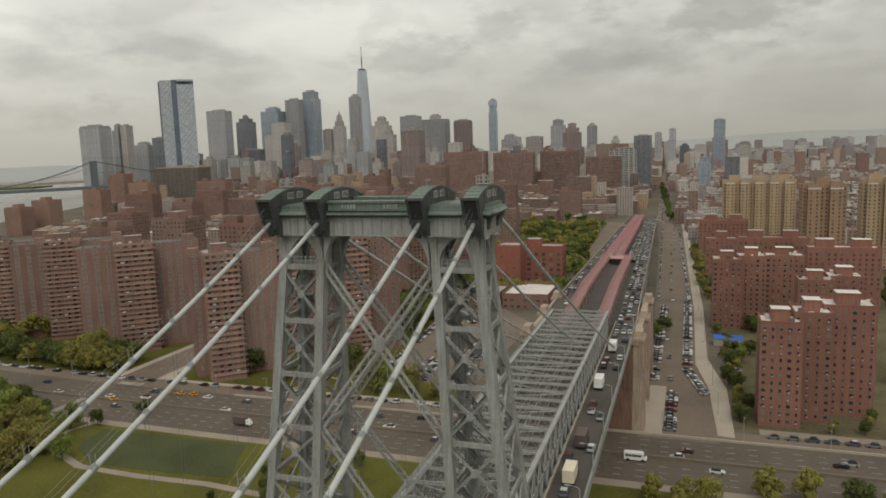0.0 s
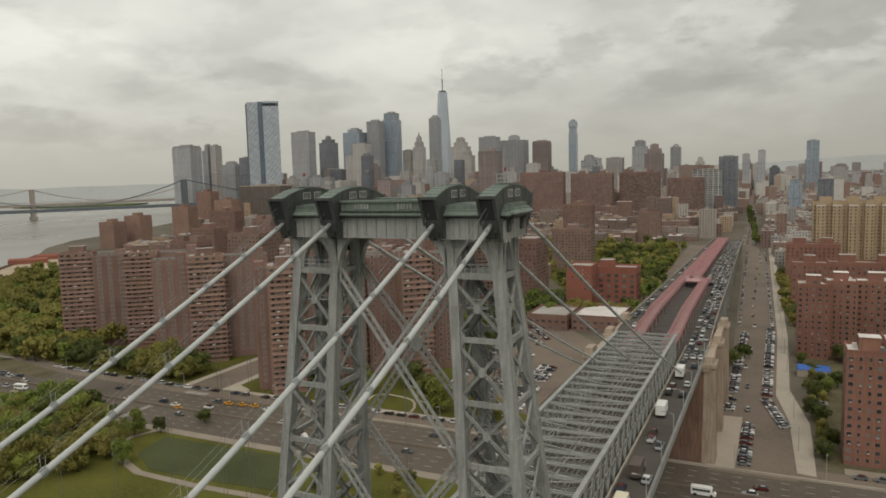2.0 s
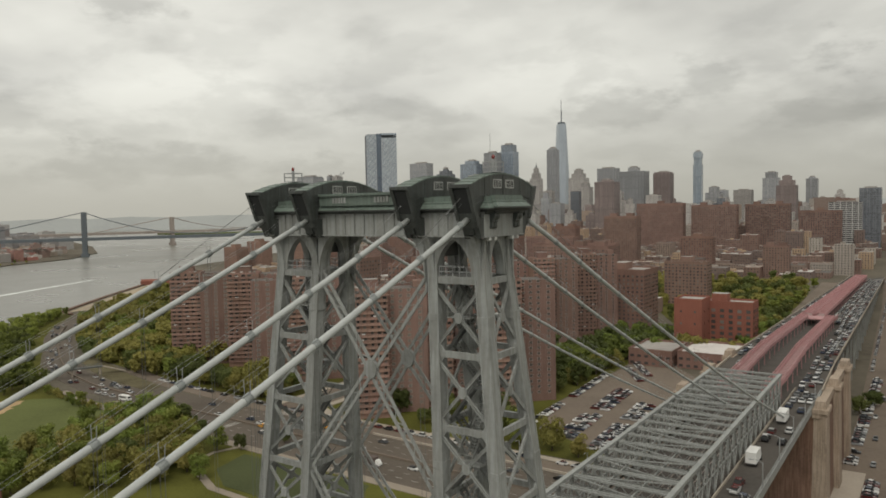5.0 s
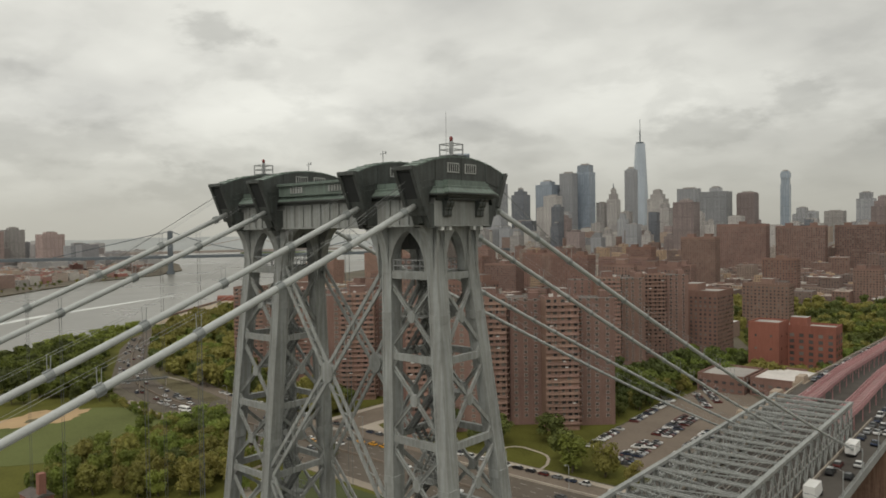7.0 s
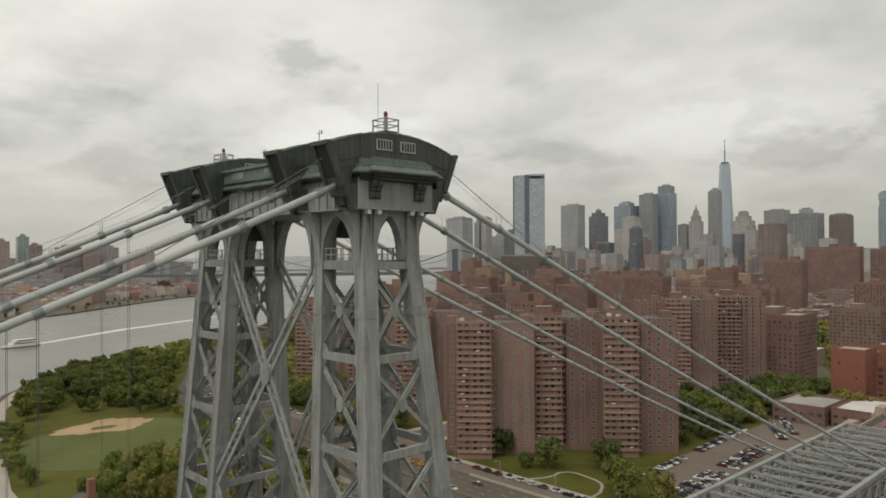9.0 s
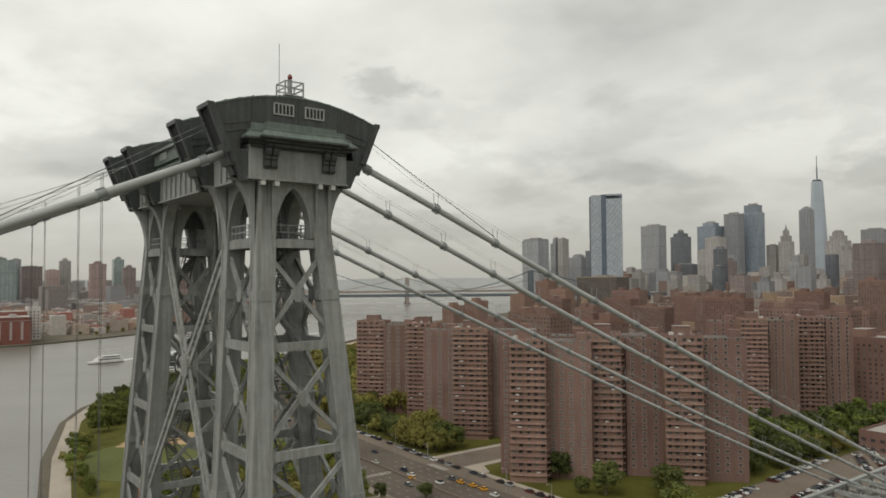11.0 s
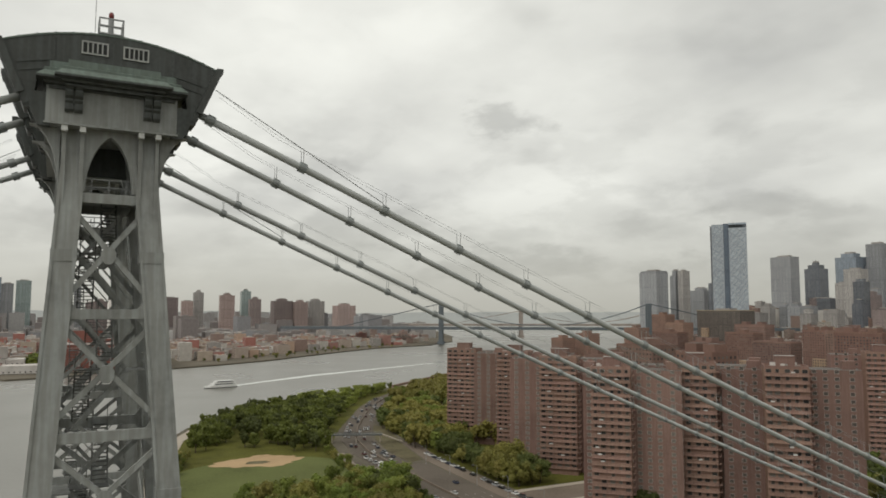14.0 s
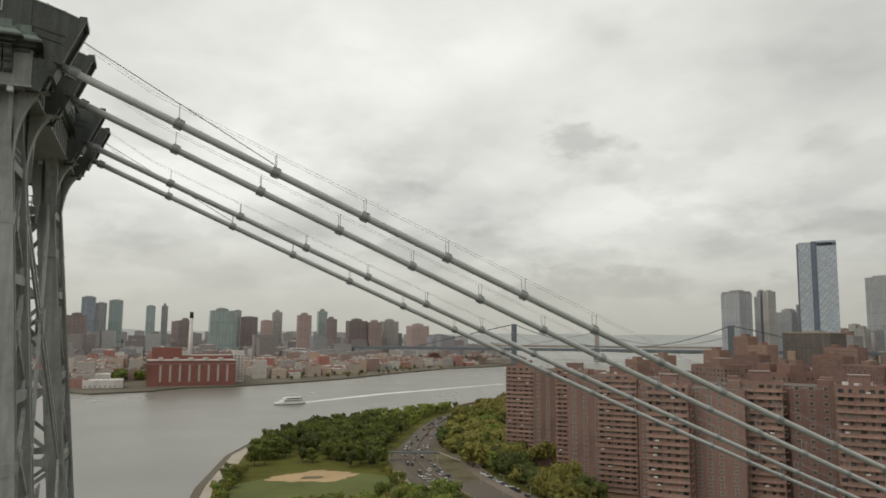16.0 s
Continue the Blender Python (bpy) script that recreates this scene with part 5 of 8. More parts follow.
def walkway(x0, x1, ya, yb, lift):
    """A red-railed walkway with hoop frames over it."""
    w = part("walkway", bmesh.new(), M_PINK, app, "faded red steel walkway with mesh sides")
    bm = bmesh.new()
    run = [ya + (yb - ya) * k / max(1, round((yb - ya) / 25)) for k in range(max(1, round((yb - ya) / 25)) + 1)]
    for a, b in zip(run, run[1:]):
        za, zb = ramp_z(a) + lift, ramp_z(b) + lift
        da, db = drift(a), drift(b)
        for x in (x0, x1):
            for h in (0.5, 1.2, 2.3):
                beam(bm, (x + da, a, za + h), (x + db, b, zb + h), 0.16, 0.2)
            beam(bm, (x + da, a, za + 0.55), (x + db, b, zb + 0.55), 0.10, 0.9)
    w.data = mesh_of(bm, "walkway", M_PINK)
    bm = bmesh.new()
    prev = None
    for y in run:
        z, d = ramp_z(y) + lift, drift(y)
        cur = [bm.verts.new((x + d, y, zz)) for x, zz in ((x0 + 0.1, z), (x1 - 0.1, z), (x1 - 0.1, z - 0.3), (x0 + 0.1, z - 0.3))]
        if prev:
            for k in range(4):
                bm.faces.new((prev[k], prev[(k + 1) % 4], cur[(k + 1) % 4], cur[k]))
        prev = cur
    bmesh.ops.recalc_face_normals(bm, faces=bm.faces)
    part("walkway_floor", bm, M_WALK, w, "worn reddish-grey walkway floor")
    bm = bmesh.new()
    wide = x1 - x0
    for x in (0, wide):
        beam(bm, (x, 0, 0), (x, 0, 2.4), 0.16, 0.16)
    beam(bm, (0, 0, 2.4), (wide, 0, 2.4), 0.18, 0.18)
    hoop = mesh_of(bm, "hoop", M_PINK)
    leg_bm = beam(bmesh.new(), (0, 0, -1.0 - lift), (0, 0, 0), 0.3, 0.3, (0, 1, 0))
    prop = mesh_of(leg_bm, "support", M_PINK)
    rest = bmesh.new()
    for k in range(int((yb - ya) / 2.5)):
        y = ya + 2.5 * k
        x, z = x0 + drift(y), ramp_z(y) + lift
        if ya < 300:
            piece("hoop", hoop, w, pose(x, y, z))
            if k % 5 == 0:
                for e in (0.4, wide - 0.4):
                    piece("support", prop, w, pose(x + e, y, z))
            continue
        for e in (0, wide):
            beam(rest, (x + e, y, z), (x + e, y, z + 2.4), 0.16, 0.16)
        beam(rest, (x, y, z + 2.4), (x + wide, y, z + 2.4), 0.18, 0.18)
        if k % 5 == 0:
            for e in (0.4, wide - 0.4):
                beam(rest, (x + e, y, z - 1.0 - lift), (x + e, y, z), 0.3, 0.3, (0, 1, 0))
    if ya >= 300:
        part("far_framing", rest, M_PINK, w, kind="stuff")


walkway(-8.4, -4.6, 176, 380, 3.6)
walkway(4.6, 8.4, 176, 380, 3.6)
walkway(-8.8, -3.6, 390, 880, 3.2)
walkway(-2.6, 2.6, 390, 880, 3.2)
bm = bmesh.new()
box(bm, -8.8 + drift(380), 8.8 + drift(380), 378, 390, ramp_z(384) + 3.2, ramp_z(384) + 3.7)
for x in (-8.8, 8.8):
    box(bm, x + drift(380) - 0.15, x + drift(380) + 0.15, 378, 390, ramp_z(384) + 3.7, ramp_z(384) + 5.6)
part("walkway_crossing", bm, M_PINK, app, "faded red platform joining the walkways")

# ---------------------------------------------------------------- buildings


def uv_box(bm, x0, x1, y0, y1, z0, z1, mat=0, roof=1):
    """A box whose walls carry metres as their texture grid; its roof takes another material."""
    uv = bm.loops.layers.uv.verify()
    c = [(x0, y0), (x1, y0), (x1, y1), (x0, y1)]
    run = 0.0
    for i in range(4):
        a, b = c[i], c[(i + 1) % 4]
        w = math.hypot(b[0] - a[0], b[1] - a[1])
        vs = [bm.verts.new(p) for p in ((*a, z0), (*b, z0), (*b, z1), (*a, z1))]
        f = bm.faces.new(vs)
        f.material_index = mat
        for loop, t in zip(f.loops, ((run, z0), (run + w, z0), (run + w, z1), (run, z1))):
            loop[uv].uv = t
        run += w
    f = bm.faces.new([bm.verts.new((*p, z1)) for p in c])
    f.material_index = roof
    return bm


def window_mesh(w, h, name="window", rim=None):
    """A recessed-looking sash: pale frame proud of the wall with a dark pane and a mid rail. It faces -y."""
    bm = bmesh.new()
    t = 0.10
    outer = [bm.verts.new(p) for p in ((-w / 2 - t, -0.10, -t), (w / 2 + t, -0.10, -t), (w / 2 + t, -0.10, h + t), (-w / 2 - t, -0.10, h + t))]
    wall = [bm.verts.new((v.co.x, 0.06, v.co.z)) for v in outer]
    inner = [bm.verts.new(p) for p in ((-w / 2, -0.10, 0), (w / 2, -0.10, 0), (w / 2, -0.10, h), (-w / 2, -0.10, h))]
    deep = [bm.verts.new((v.co.x, -0.02, v.co.z)) for v in inner]
    for k in range(4):
        j = (k + 1) % 4
        for a, b in ((wall, outer), (outer, inner), (inner, deep)):
            bm.faces.new((a[k], a[j], b[j], b[k])).material_index = 1
    bm.faces.new(deep).material_index = 0
    bmesh.ops.recalc_face_normals(bm, faces=bm.faces)
    return mesh_of(bm, name, [M_GLASS, rim or M_FRAME])


M_FRAME = material("dull_window_frame", (0.20, 0.17, 0.15), 0.7, vary=0.2, scale=0.5, bump=0)
M_SASH = material("dull_aluminium_sash", (0.40, 0.355, 0.325), 0.6, vary=0.2, scale=0.5, bump=0)
WIN_P, WIN_D = window_mesh(1.5, 1.3, rim=M_SASH), window_mesh(1.75, 1.35)
WIN_N = window_mesh(1.1, 1.35)
WIN_S, WIN_M = window_mesh(0.85, 1.25), window_mesh(1.35, 1.25)
COOLER = mesh_of(box(bmesh.new(), -0.36, 0.36, -0.42, 0.0, 0.0, 0.42), "air_conditioner", M_ROOF)


def roof_clutter(b, x0, x1, y0, y1, z, seed, wall, top):
    """Lift house, water tank housing, vents."""
    rnd = random.Random(seed)
    cx, cy = (x0 + x1) / 2, (y0 + y1) / 2
    w, d = (x1 - x0) * 0.22, (y1 - y0) * 0.22
    bm = bmesh.new()
    uv_box(bm, cx - w, cx + w, cy - d, cy + d, z, z + 4.2)
    uv_box(bm, cx - w - 0.2, cx + w + 0.2, cy - d - 0.2, cy + d + 0.2, z + 4.2, z + 4.6)
    part("lift_house", bm, [wall, top], b)
    for k in range(rnd.randint(2, 4)):
        bm = bmesh.new()
        px, py = rnd.uniform(x0 + 1, x1 - 1), rnd.uniform(y0 + 1, y1 - 1)
        s = rnd.uniform(0.4, 0.9)
        box(bm, px - s, px + s, py - s, py + s, z, z + rnd.uniform(0.8, 1.8))
        part("roof_vent", bm, top, b)
    for k in range(rnd.randint(3, 5)):
        px, py = rnd.uniform(x0 + 1, x1 - 1), rnd.uniform(y0 + 0.8, y1 - 0.8)
        s = rnd.uniform(0.3, 0.7)
        part("roof_unit", box(bmesh.new(), px - s * 1.6, px + s * 1.6, py - s, py + s, z, z + rnd.uniform(0.5, 2.2)), rnd.choice((M_ROOFW, M_ROOFD, M_ROOFW)), b)


# one slab with its upstand and coping, as a single profile run along the front
balcony_bm = bmesh.new()
prism(balcony_bm, [(0.1, -0.35), (-0.78, -0.35), (-0.78, 0.0), (-0.72, 0.04), (-0.72, 0.92), (-0.80, 0.95), (-0.80, 1.08), (-0.56, 1.08), (-0.56, 0.0), (0.1, 0.0)], "x", -7.6, 7.6)
corner_bm = bmesh.new()
prism(corner_bm, [(0.1, -0.18), (-1.2, -0.18), (-1.25, 1.05), (-1.1, 1.05), (-1.08, 0.0), (0.1, 0.0)], "x", -1.7, 1.7)
CORNER = mesh_of(corner_bm, "balcony", M_BRICKP)
BALCONY = mesh_of(balcony_bm, "balcony", M_BRICKP)
SCREEN = mesh_of(box(bmesh.new(), -0.7, 0.7, -0.06, 0.06, 0.0, 0.95), "balcony_screen", M_WHITE)


def coop_wing(x, y, turn, seed, height=61.5, wide=15.5, deep=13.0, far=False, link=15.0, grow=1.0):
    """A tall brown brick apartment wing with stacked balconies, and its set-back link."""
    b = thing("apartment_tower", "tall brown brick apartment tower with stacked pinkish balconies", "apartment building", (x, y, GROUND), turn, group="cooperative apartment towers")
    b.scale = (grow, 1.0, 1.0)
    rnd = random.Random(seed)
    floors = 21
    step = (height - 3) / floors
    bm = bmesh.new()
    uv_box(bm, -wide / 2, wide / 2, 0, deep, 0, height)
    part("wall", bm, [M_TANR, M_ROOFD], b)
    sides = (("rear_wall", wide / 2 - 1, wide / 2 + 19, deep * 0.6, deep * 0.6 + 14), ("link_wall", -wide / 2 - link, -wide / 2 + 1, deep * 0.9, deep * 0.9 + 14))
    for name, xa, xb, ya, yb in sides if link else sides[:1]:
        bm = bmesh.new()
        uv_box(bm, xa, xb, ya, yb, 0, height - (0.6 if name == "rear_wall" else 1.4))
        part(name, bm, [M_DUSK, M_ROOFD], b)
        bm = bmesh.new()
        top = height - (0.6 if name == "rear_wall" else 1.4)
        box(bm, xb - 6, xb - 1.5, ya + 4, ya + 9, top, top + 3.2)
        part("stair_house", bm, M_DUSK, b)
    bm = bmesh.new()
    for a in ((-wide / 2, wide / 2, 0, 0.4), (-wide / 2, wide / 2, deep - 0.4, deep), (-wide / 2, -wide / 2 + 0.4, 0.4, deep - 0.4), (wide / 2 - 0.4, wide / 2, 0.4, deep - 0.4)):
        box(bm, *a, height, height + 1.1)
    part("parapet", bm, M_BRICKP, b)
    roof_clutter(b, -wide / 2, wide / 2, 0, deep, height, seed, M_DUSK, M_ROOF)
    rows = {}

    def put(name, me, m):
        """One fitting; those of the far towers and of the set-back walls are gathered."""
        if not far and m.translation.y < 3.0 and name != "sash":
            piece(name, me, b, m)
            return
        verts, faces, slots, mats = rows.setdefault(me.name, ([], [], [], list(me.materials)))
        k = len(verts)
        verts.extend(tuple(m @ v.co) for v in me.vertices)
        faces.extend(tuple(k + i for i in p.vertices) for p in me.polygons)
        slots.extend(p.material_index for p in me.polygons)

    for f in range(floors):
        z = 3.2 + f * step
        put("balcony", BALCONY, pose(0, 0, z))
        for xx in (-6.1, -3.2, 0.4, 3.4, 6.2):
            if rnd.random() < 0.9:
                put("window", WIN_D if rnd.random() < 0.6 else WIN_N, pose(xx + rnd.uniform(-0.15, 0.15), -0.02, z + 1.0))
        if rnd.random() < 0.35:
            put("balcony_screen", SCREEN, pose(rnd.uniform(-6, 6), -0.4, z + 0.6))
        put("sash", WIN_P, pose(wide / 2 + 0.02, 6.2, z + 0.7, 0, 0, 90))
        put("balcony", CORNER, pose(wide / 2, 1.9, z, 0, 0, 90))
        for xx in (wide / 2 + 2.6, wide / 2 + 6.4, wide / 2 + 10.4, wide / 2 + 15.5):
            put("sash", WIN_P, pose(xx, deep * 0.6 - 0.02, z + 0.7))
        for xx in [-wide / 2 - e for e in (2.6, 7.4, 12.2) if e < link]:
            put("sash", WIN_P, pose(xx, deep * 0.9 - 0.02, z + 0.7))
        for yy in (deep * 0.6 + 3.5, deep * 0.6 + 8.5):
            put("sash", WIN_P, pose(wide / 2 + 19.02, yy, z + 0.7, 0, 0, 90))
    for verts, faces, slots, mats in rows.values():
        me = bpy.data.meshes.new("facade_relief")
        me.from_pydata(verts, [], faces)
        for m in mats:
            me.materials.append(m)
        me.polygons.foreach_set("material_index", slots)
        part("facade_relief", me, None, b, kind="stuff")
    return b


for i, (x, y, turn, grow, tall) in enumerate(((-346, 227, 40, 1.25, 57.5), (-307, 240, 40, 1.25, 57.5), (-243, 226, 42, 1.25, 58.5), (-165, 193.5, 43, 1.0, 59.5), (-151, 225.5, 43, 1.0, 61), (-121.5, 241.5, 43, 1.0, 61), (-174, 388, 42, 1.0, 60), (-164, 437, 42, 1.0, 60))):
    coop_wing(x, y, turn, 40 + i, tall, far=i > 5, link=0.0 if i == 0 else 5.0 if i == 3 else 15.0, grow=grow)


def house_block(x0, x1, y0, y1, h, seed, wall=M_BRICK2, top=M_ROOFW, label="red-brown brick housing block with rows of small windows", detail=True, group="brick housing blocks", spacing=2.7):
    """A plain brick housing slab with parapet, roof house and real windows on the faces towards the river."""
    b = thing("housing_block", label, "apartment building", (0, 0, GROUND), group=group)
    bm = bmesh.new()
    uv_box(bm, x0, x1, y0, y1, -0.5, h)
    part("wall", bm, [wall, top], b)
    bm = bmesh.new()
    for a in ((x0, x1, y0, y0 + 0.35), (x0, x1, y1 - 0.35, y1), (x0, x0 + 0.35, y0 + 0.35, y1 - 0.35), (x1 - 0.35, x1, y0 + 0.35, y1 - 0.35)):
        box(bm, *a, h, h + 0.9)
    part("parapet", bm, wall, b)
    roof_clutter(b, x0, x1, y0, y1, h, seed, wall, top)
    floors = int((h - 1) / 2.75)
    cool = random.Random(seed + 7)
    if detail:
        for f in range(floors):
            z = 1.6 + f * (h - 1.4) / floors
            n = max(1, int((x1 - x0) / spacing))
            for k in range(n):
                xx = x0 + (k + 0.5) * (x1 - x0) / n
                piece("window", WIN_S if k % 3 else WIN_M, b, pose(xx, y0 - 0.02, z))
                if cool.random() < 0.2:
                    piece("air_conditioner", COOLER, b, pose(xx + cool.uniform(-0.2, 0.2), y0 - 0.1, z))
            n = max(1, int((y1 - y0) / (spacing * 1.15)))
            for k in range(n):
                piece("window", WIN_S, b, pose(x0 - 0.02, y0 + (k + 0.5) * (y1 - y0) / n, z, 0, 0, -90))
    return b


# housing north of the approach: stepped rows of brick blocks
for i, (x0, x1, y0, y1, h) in enumerate(((62, 76, 193, 206, 38.5), (74, 87, 201, 216, 40.5), (85, 103, 211, 226, 41.5), (50, 65, 338, 352, 38.5), (63, 78, 345, 360, 39.5), (78, 98, 352, 366, 39.0), (88, 104, 300, 314, 35.0), (102, 118, 306, 322, 36.0))):
    house_block(x0, x1, y0, y1, h, 70 + i)


def grid_windows(b, x0, x1, y0, y1, z0, z1, dx, dz, w, h, name="window_rows"):
    """Rows of small far windows on three faces, as one mesh."""
    verts, faces = [], []

    def quad(a, u, e):
        k = len(verts)
        for s, t in ((0, 0), (w, 0), (w, h), (0, h)):
            verts.append((a[0] + u[0] * s, a[1] + u[1] * s, a[2] + t))
        faces.append((k, k + 1, k + 2, k + 3))
    nz = max(1, int((z1 - z0) / dz))
    for f in range(nz):
        z = z0 + 1.0 + f * dz
        n = max(1, int((x1 - x0) / dx))
        for k in range(n):
            quad((x0 + (k + 0.5) * (x1 - x0) / n - w / 2, y0 - 0.12, z), (1, 0), 0)
        n = max(1, int((y1 - y0) / dx))
        for k in range(n):
            yy = y0 + (k + 0.5) * (y1 - y0) / n
            quad((x1 + 0.12, yy - w / 2, z), (0, 1), 0)
            quad((x0 - 0.12, yy + w / 2, z), (0, -1), 0)
    me = bpy.data.meshes.new(name)
    me.from_pydata(verts, [], faces)
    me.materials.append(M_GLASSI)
    return part(name, me, None, b, kind="stuff")


def slab_block(cx, cy, w, d, h, wall, top=M_ROOFD, label="brown brick apartment slab", dx=3.4, dz=3.0, win=(1.7, 1.5), group="", bumps=1, bays=0):
    """A mid-distance building: walls, parapet, roof houses, window rows."""
    b = thing("apartment_slab", label, "apartment building", (0, 0, GROUND), group=group)
    x0, x1, y0, y1 = cx - w / 2, cx + w / 2, cy, cy + d
    bm = bmesh.new()
    uv_box(bm, x0, x1, y0, y1, -0.5, h)
    part("wall", bm, [wall, top], b)
    bm = bmesh.new()
    for a in ((x0, x1, y0, y0 + 0.5), (x0, x1, y1 - 0.5, y1), (x0, x0 + 0.5, y0 + 0.5, y1 - 0.5), (x1 - 0.5, x1, y0 + 0.5, y1 - 0.5)):
        box(bm, *a, h, h + 1.2)
    part("parapet", bm, wall, b)
    for k in range(bumps):
        bm = bmesh.new()
        px = x0 + (k + 0.5) * w / bumps
        uv_box(bm, px - min(5, w * 0.16), px + min(5, w * 0.16), y0 + d * 0.25, y0 + d * 0.75, h, h + 5.5)
        part("lift_house", bm, [wall, top], b)
    grid_windows(b, x0, x1, y0, y1, 0, h - 1, dx, dz, *win)
    for k in range(bays):
        xa = x0 + (k + 0.22) * w / bays
        xb = xa + 0.56 * w / bays
        bm = bmesh.new()
        uv_box(bm, xa, xb, y0 - 4.0, y0, -0.5, h + (2.4 if k % 2 else 0.8))
        part("projecting_bay", bm, [wall, top], b)
        grid_windows(b, xa, xb, y0 - 4.0, y0 - 0.3, 0, h - 1, dx, dz, *win)
        bm = bmesh.new()
        box(bm, xa - 0.3, xb + 0.3, y0 - 4.3, y0 - 3.6, h - 2.4, h - 1.4)
        part("string_course", bm, M_ROOFW, b)
    return b


BROWN = "brown brick apartment slab with rows of windows"
# yellow and tan blocks behind the northern housing
slab_block(98, 640, 62, 16, 66, M_YELLOW, M_ROOFD, "tall yellow brick apartment slab with rows of windows", 3.2, 2.9, (1.1, 1.4), "yellow apartment slabs", 3, 5)
slab_block(133, 520, 30, 20, 68, M_TANB, M_ROOFD, "tall tan brick apartment tower", 3.0, 2.9, (1.3, 1.5), "", 1, 2)
slab_block(196, 560, 60, 16, 69, M_YELLOW, M_ROOFD, "tall yellow brick apartment slab with rows of windows", 3.2, 2.9, (1.1, 1.4), "yellow apartment slabs", 3, 5)
slab_block(66, 590, 40, 15, 34, M_BRICK2, M_ROOF, BROWN, 3.1, 2.9, (1.2, 1.5), "brick housing slabs", 2)
slab_block(94, 470, 46, 15, 34, M_BRICK2, M_ROOF, BROWN, 3.1, 2.9, (1.2, 1.5), "brick housing slabs", 2)
slab_block(60, 470, 22, 15, 33, M_BRICK2, M_ROOF, BROWN, 3.1, 2.9, (1.2, 1.5), "brick housing slabs", 1)
slab_block(126, 400, 40, 15, 37, M_BRICK2, M_ROOFW, BROWN, 3.1, 2.9, (1.2, 1.5), "brick housing slabs", 2)
slab_block(132, 250, 24, 15, 36, M_BRICK2, M_ROOFW, BROWN, 3.1, 2.9, (1.2, 1.5), "brick housing slabs", 1)
# school and low halls south of the approach
slab_block(-72, 440, 44, 18, 30, M_BRICKO, M_ROOF, "orange-red brick school building with a pale roof", 5.0, 3.8, (2.6, 2.2), "", 1)
slab_block(-86, 420, 18, 22, 33, M_BRICKO, M_ROOF, "orange-red brick school wing, almost windowless", 9.0, 8.0, (1.2, 1.4), "", 0)
slab_block(-92, 362, 26, 34, 9, M_BRICK, M_ROOF, "low brown brick hall with a pale flat roof", 4.0, 4.0, (2.2, 1.5), "", 0)
slab_block(-62, 366, 30, 40, 9, M_BRICK, M_ROOFW, "low brown brick hall with a pale flat roof", 4.0, 4.0, (2.2, 1.5), "", 0)
# brown cooperative and public slabs towards downtown
slab_block(-266, 1215, 74, 18, 92, M_DUSK, M_ROOFD, BROWN, 3.4, 3.0, (2.0, 1.6), "brown apartment slabs", 2)
slab_block(-190, 1260, 70, 18, 92, M_DUSK, M_ROOFD, BROWN, 3.4, 3.0, (2.0, 1.6), "brown apartment slabs", 2)
slab_block(-110, 1256, 62, 18, 80, M_DUSK, M_ROOFD, BROWN, 3.4, 3.0, (2.0, 1.6), "brown apartment slabs", 1)
for i, (cx, cy, w, d, h) in enumerate(((-540, 540, 34, 24, 46), (-470, 440, 34, 20, 42), (-330, 360, 30, 24, 58), (-407, 732, 52, 20, 60), (-288, 627, 34, 18, 56), (-232, 598, 43, 20, 56), (-160, 484, 46, 34, 45), (-326, 846, 54, 18, 45), (-403, 867, 72, 18, 52),
                                       (-250, 330, 28, 20, 58), (-520, 744, 51, 20, 46), (-584, 697, 31, 24, 45), (-646, 839, 48, 20, 52), (-344, 985, 50, 20, 78), (-456, 782, 43, 18, 60), (-523, 830, 37, 18, 58), (-150, 640, 40, 18, 40))):
    slab_block(cx, cy, w, d, h, M_DUSK if i % 3 else M_BRICK, M_ROOFD if i % 2 else M_ROOF, BROWN, 3.3, 3.0, (1.5, 1.5), "brown apartment slabs", 1 + i % 2)
for i, (cx, cy, w, d, h) in enumerate(((-210, 900, 40, 18, 52), (-560, 960, 50, 22, 50), (-640, 1080, 50, 24, 56), (-480, 1080, 44, 20, 60), (-352, 1195, 80, 20, 96), (-120, 930, 30, 16, 40), (-713, 766, 49, 20, 52), (-760, 1000, 60, 22, 60))):
    slab_block(cx, cy, w, d, h, M_DUSK if i % 3 else M_BRICK, M_ROOFD if i % 2 else M_ROOF, BROWN, 3.3, 3.0, (1.5, 1.5), "brown apartment slabs", 1 + i % 2)
for i, (cx, cy, w, h) in enumerate(((-873, 696, 30, 39), (-866, 738, 33, 46), (-928, 900, 38, 52), (-980, 1016, 36, 75), (-854, 928, 40, 62))):
    slab_block(cx, cy, w, 24, h, M_TANR, M_ROOFD, "tan-brown brick apartment tower near the shore", 3.3, 3.0, (1.2, 1.4), "shore apartment towers", 1)

taupe = thing("office_slab", "dark taupe flat-topped block with a pale roof edge", "office building", (0, 0, GROUND))
bm = bmesh.new()
uv_box(bm, -951, -850, 1087, 1125, -0.5, 83)
part("wall", bm, [M_TAUPE, M_ROOFD], taupe)
bm = bmesh.new()
for ends in ((-951.3, -849.7, 1086.7, 1087.6), (-951.3, -849.7, 1124.4, 1125.3), (-951.3, -950.4, 1087.6, 1124.4), (-850.6, -849.7, 1087.6, 1124.4)):
    box(bm, *ends, 83, 84.6)
part("parapet", bm, M_SAND, taupe, "pale coping")
part("lift_house", box(bmesh.new(), -915, -880, 1098, 1115, 83, 88), M_ROOF, taupe)


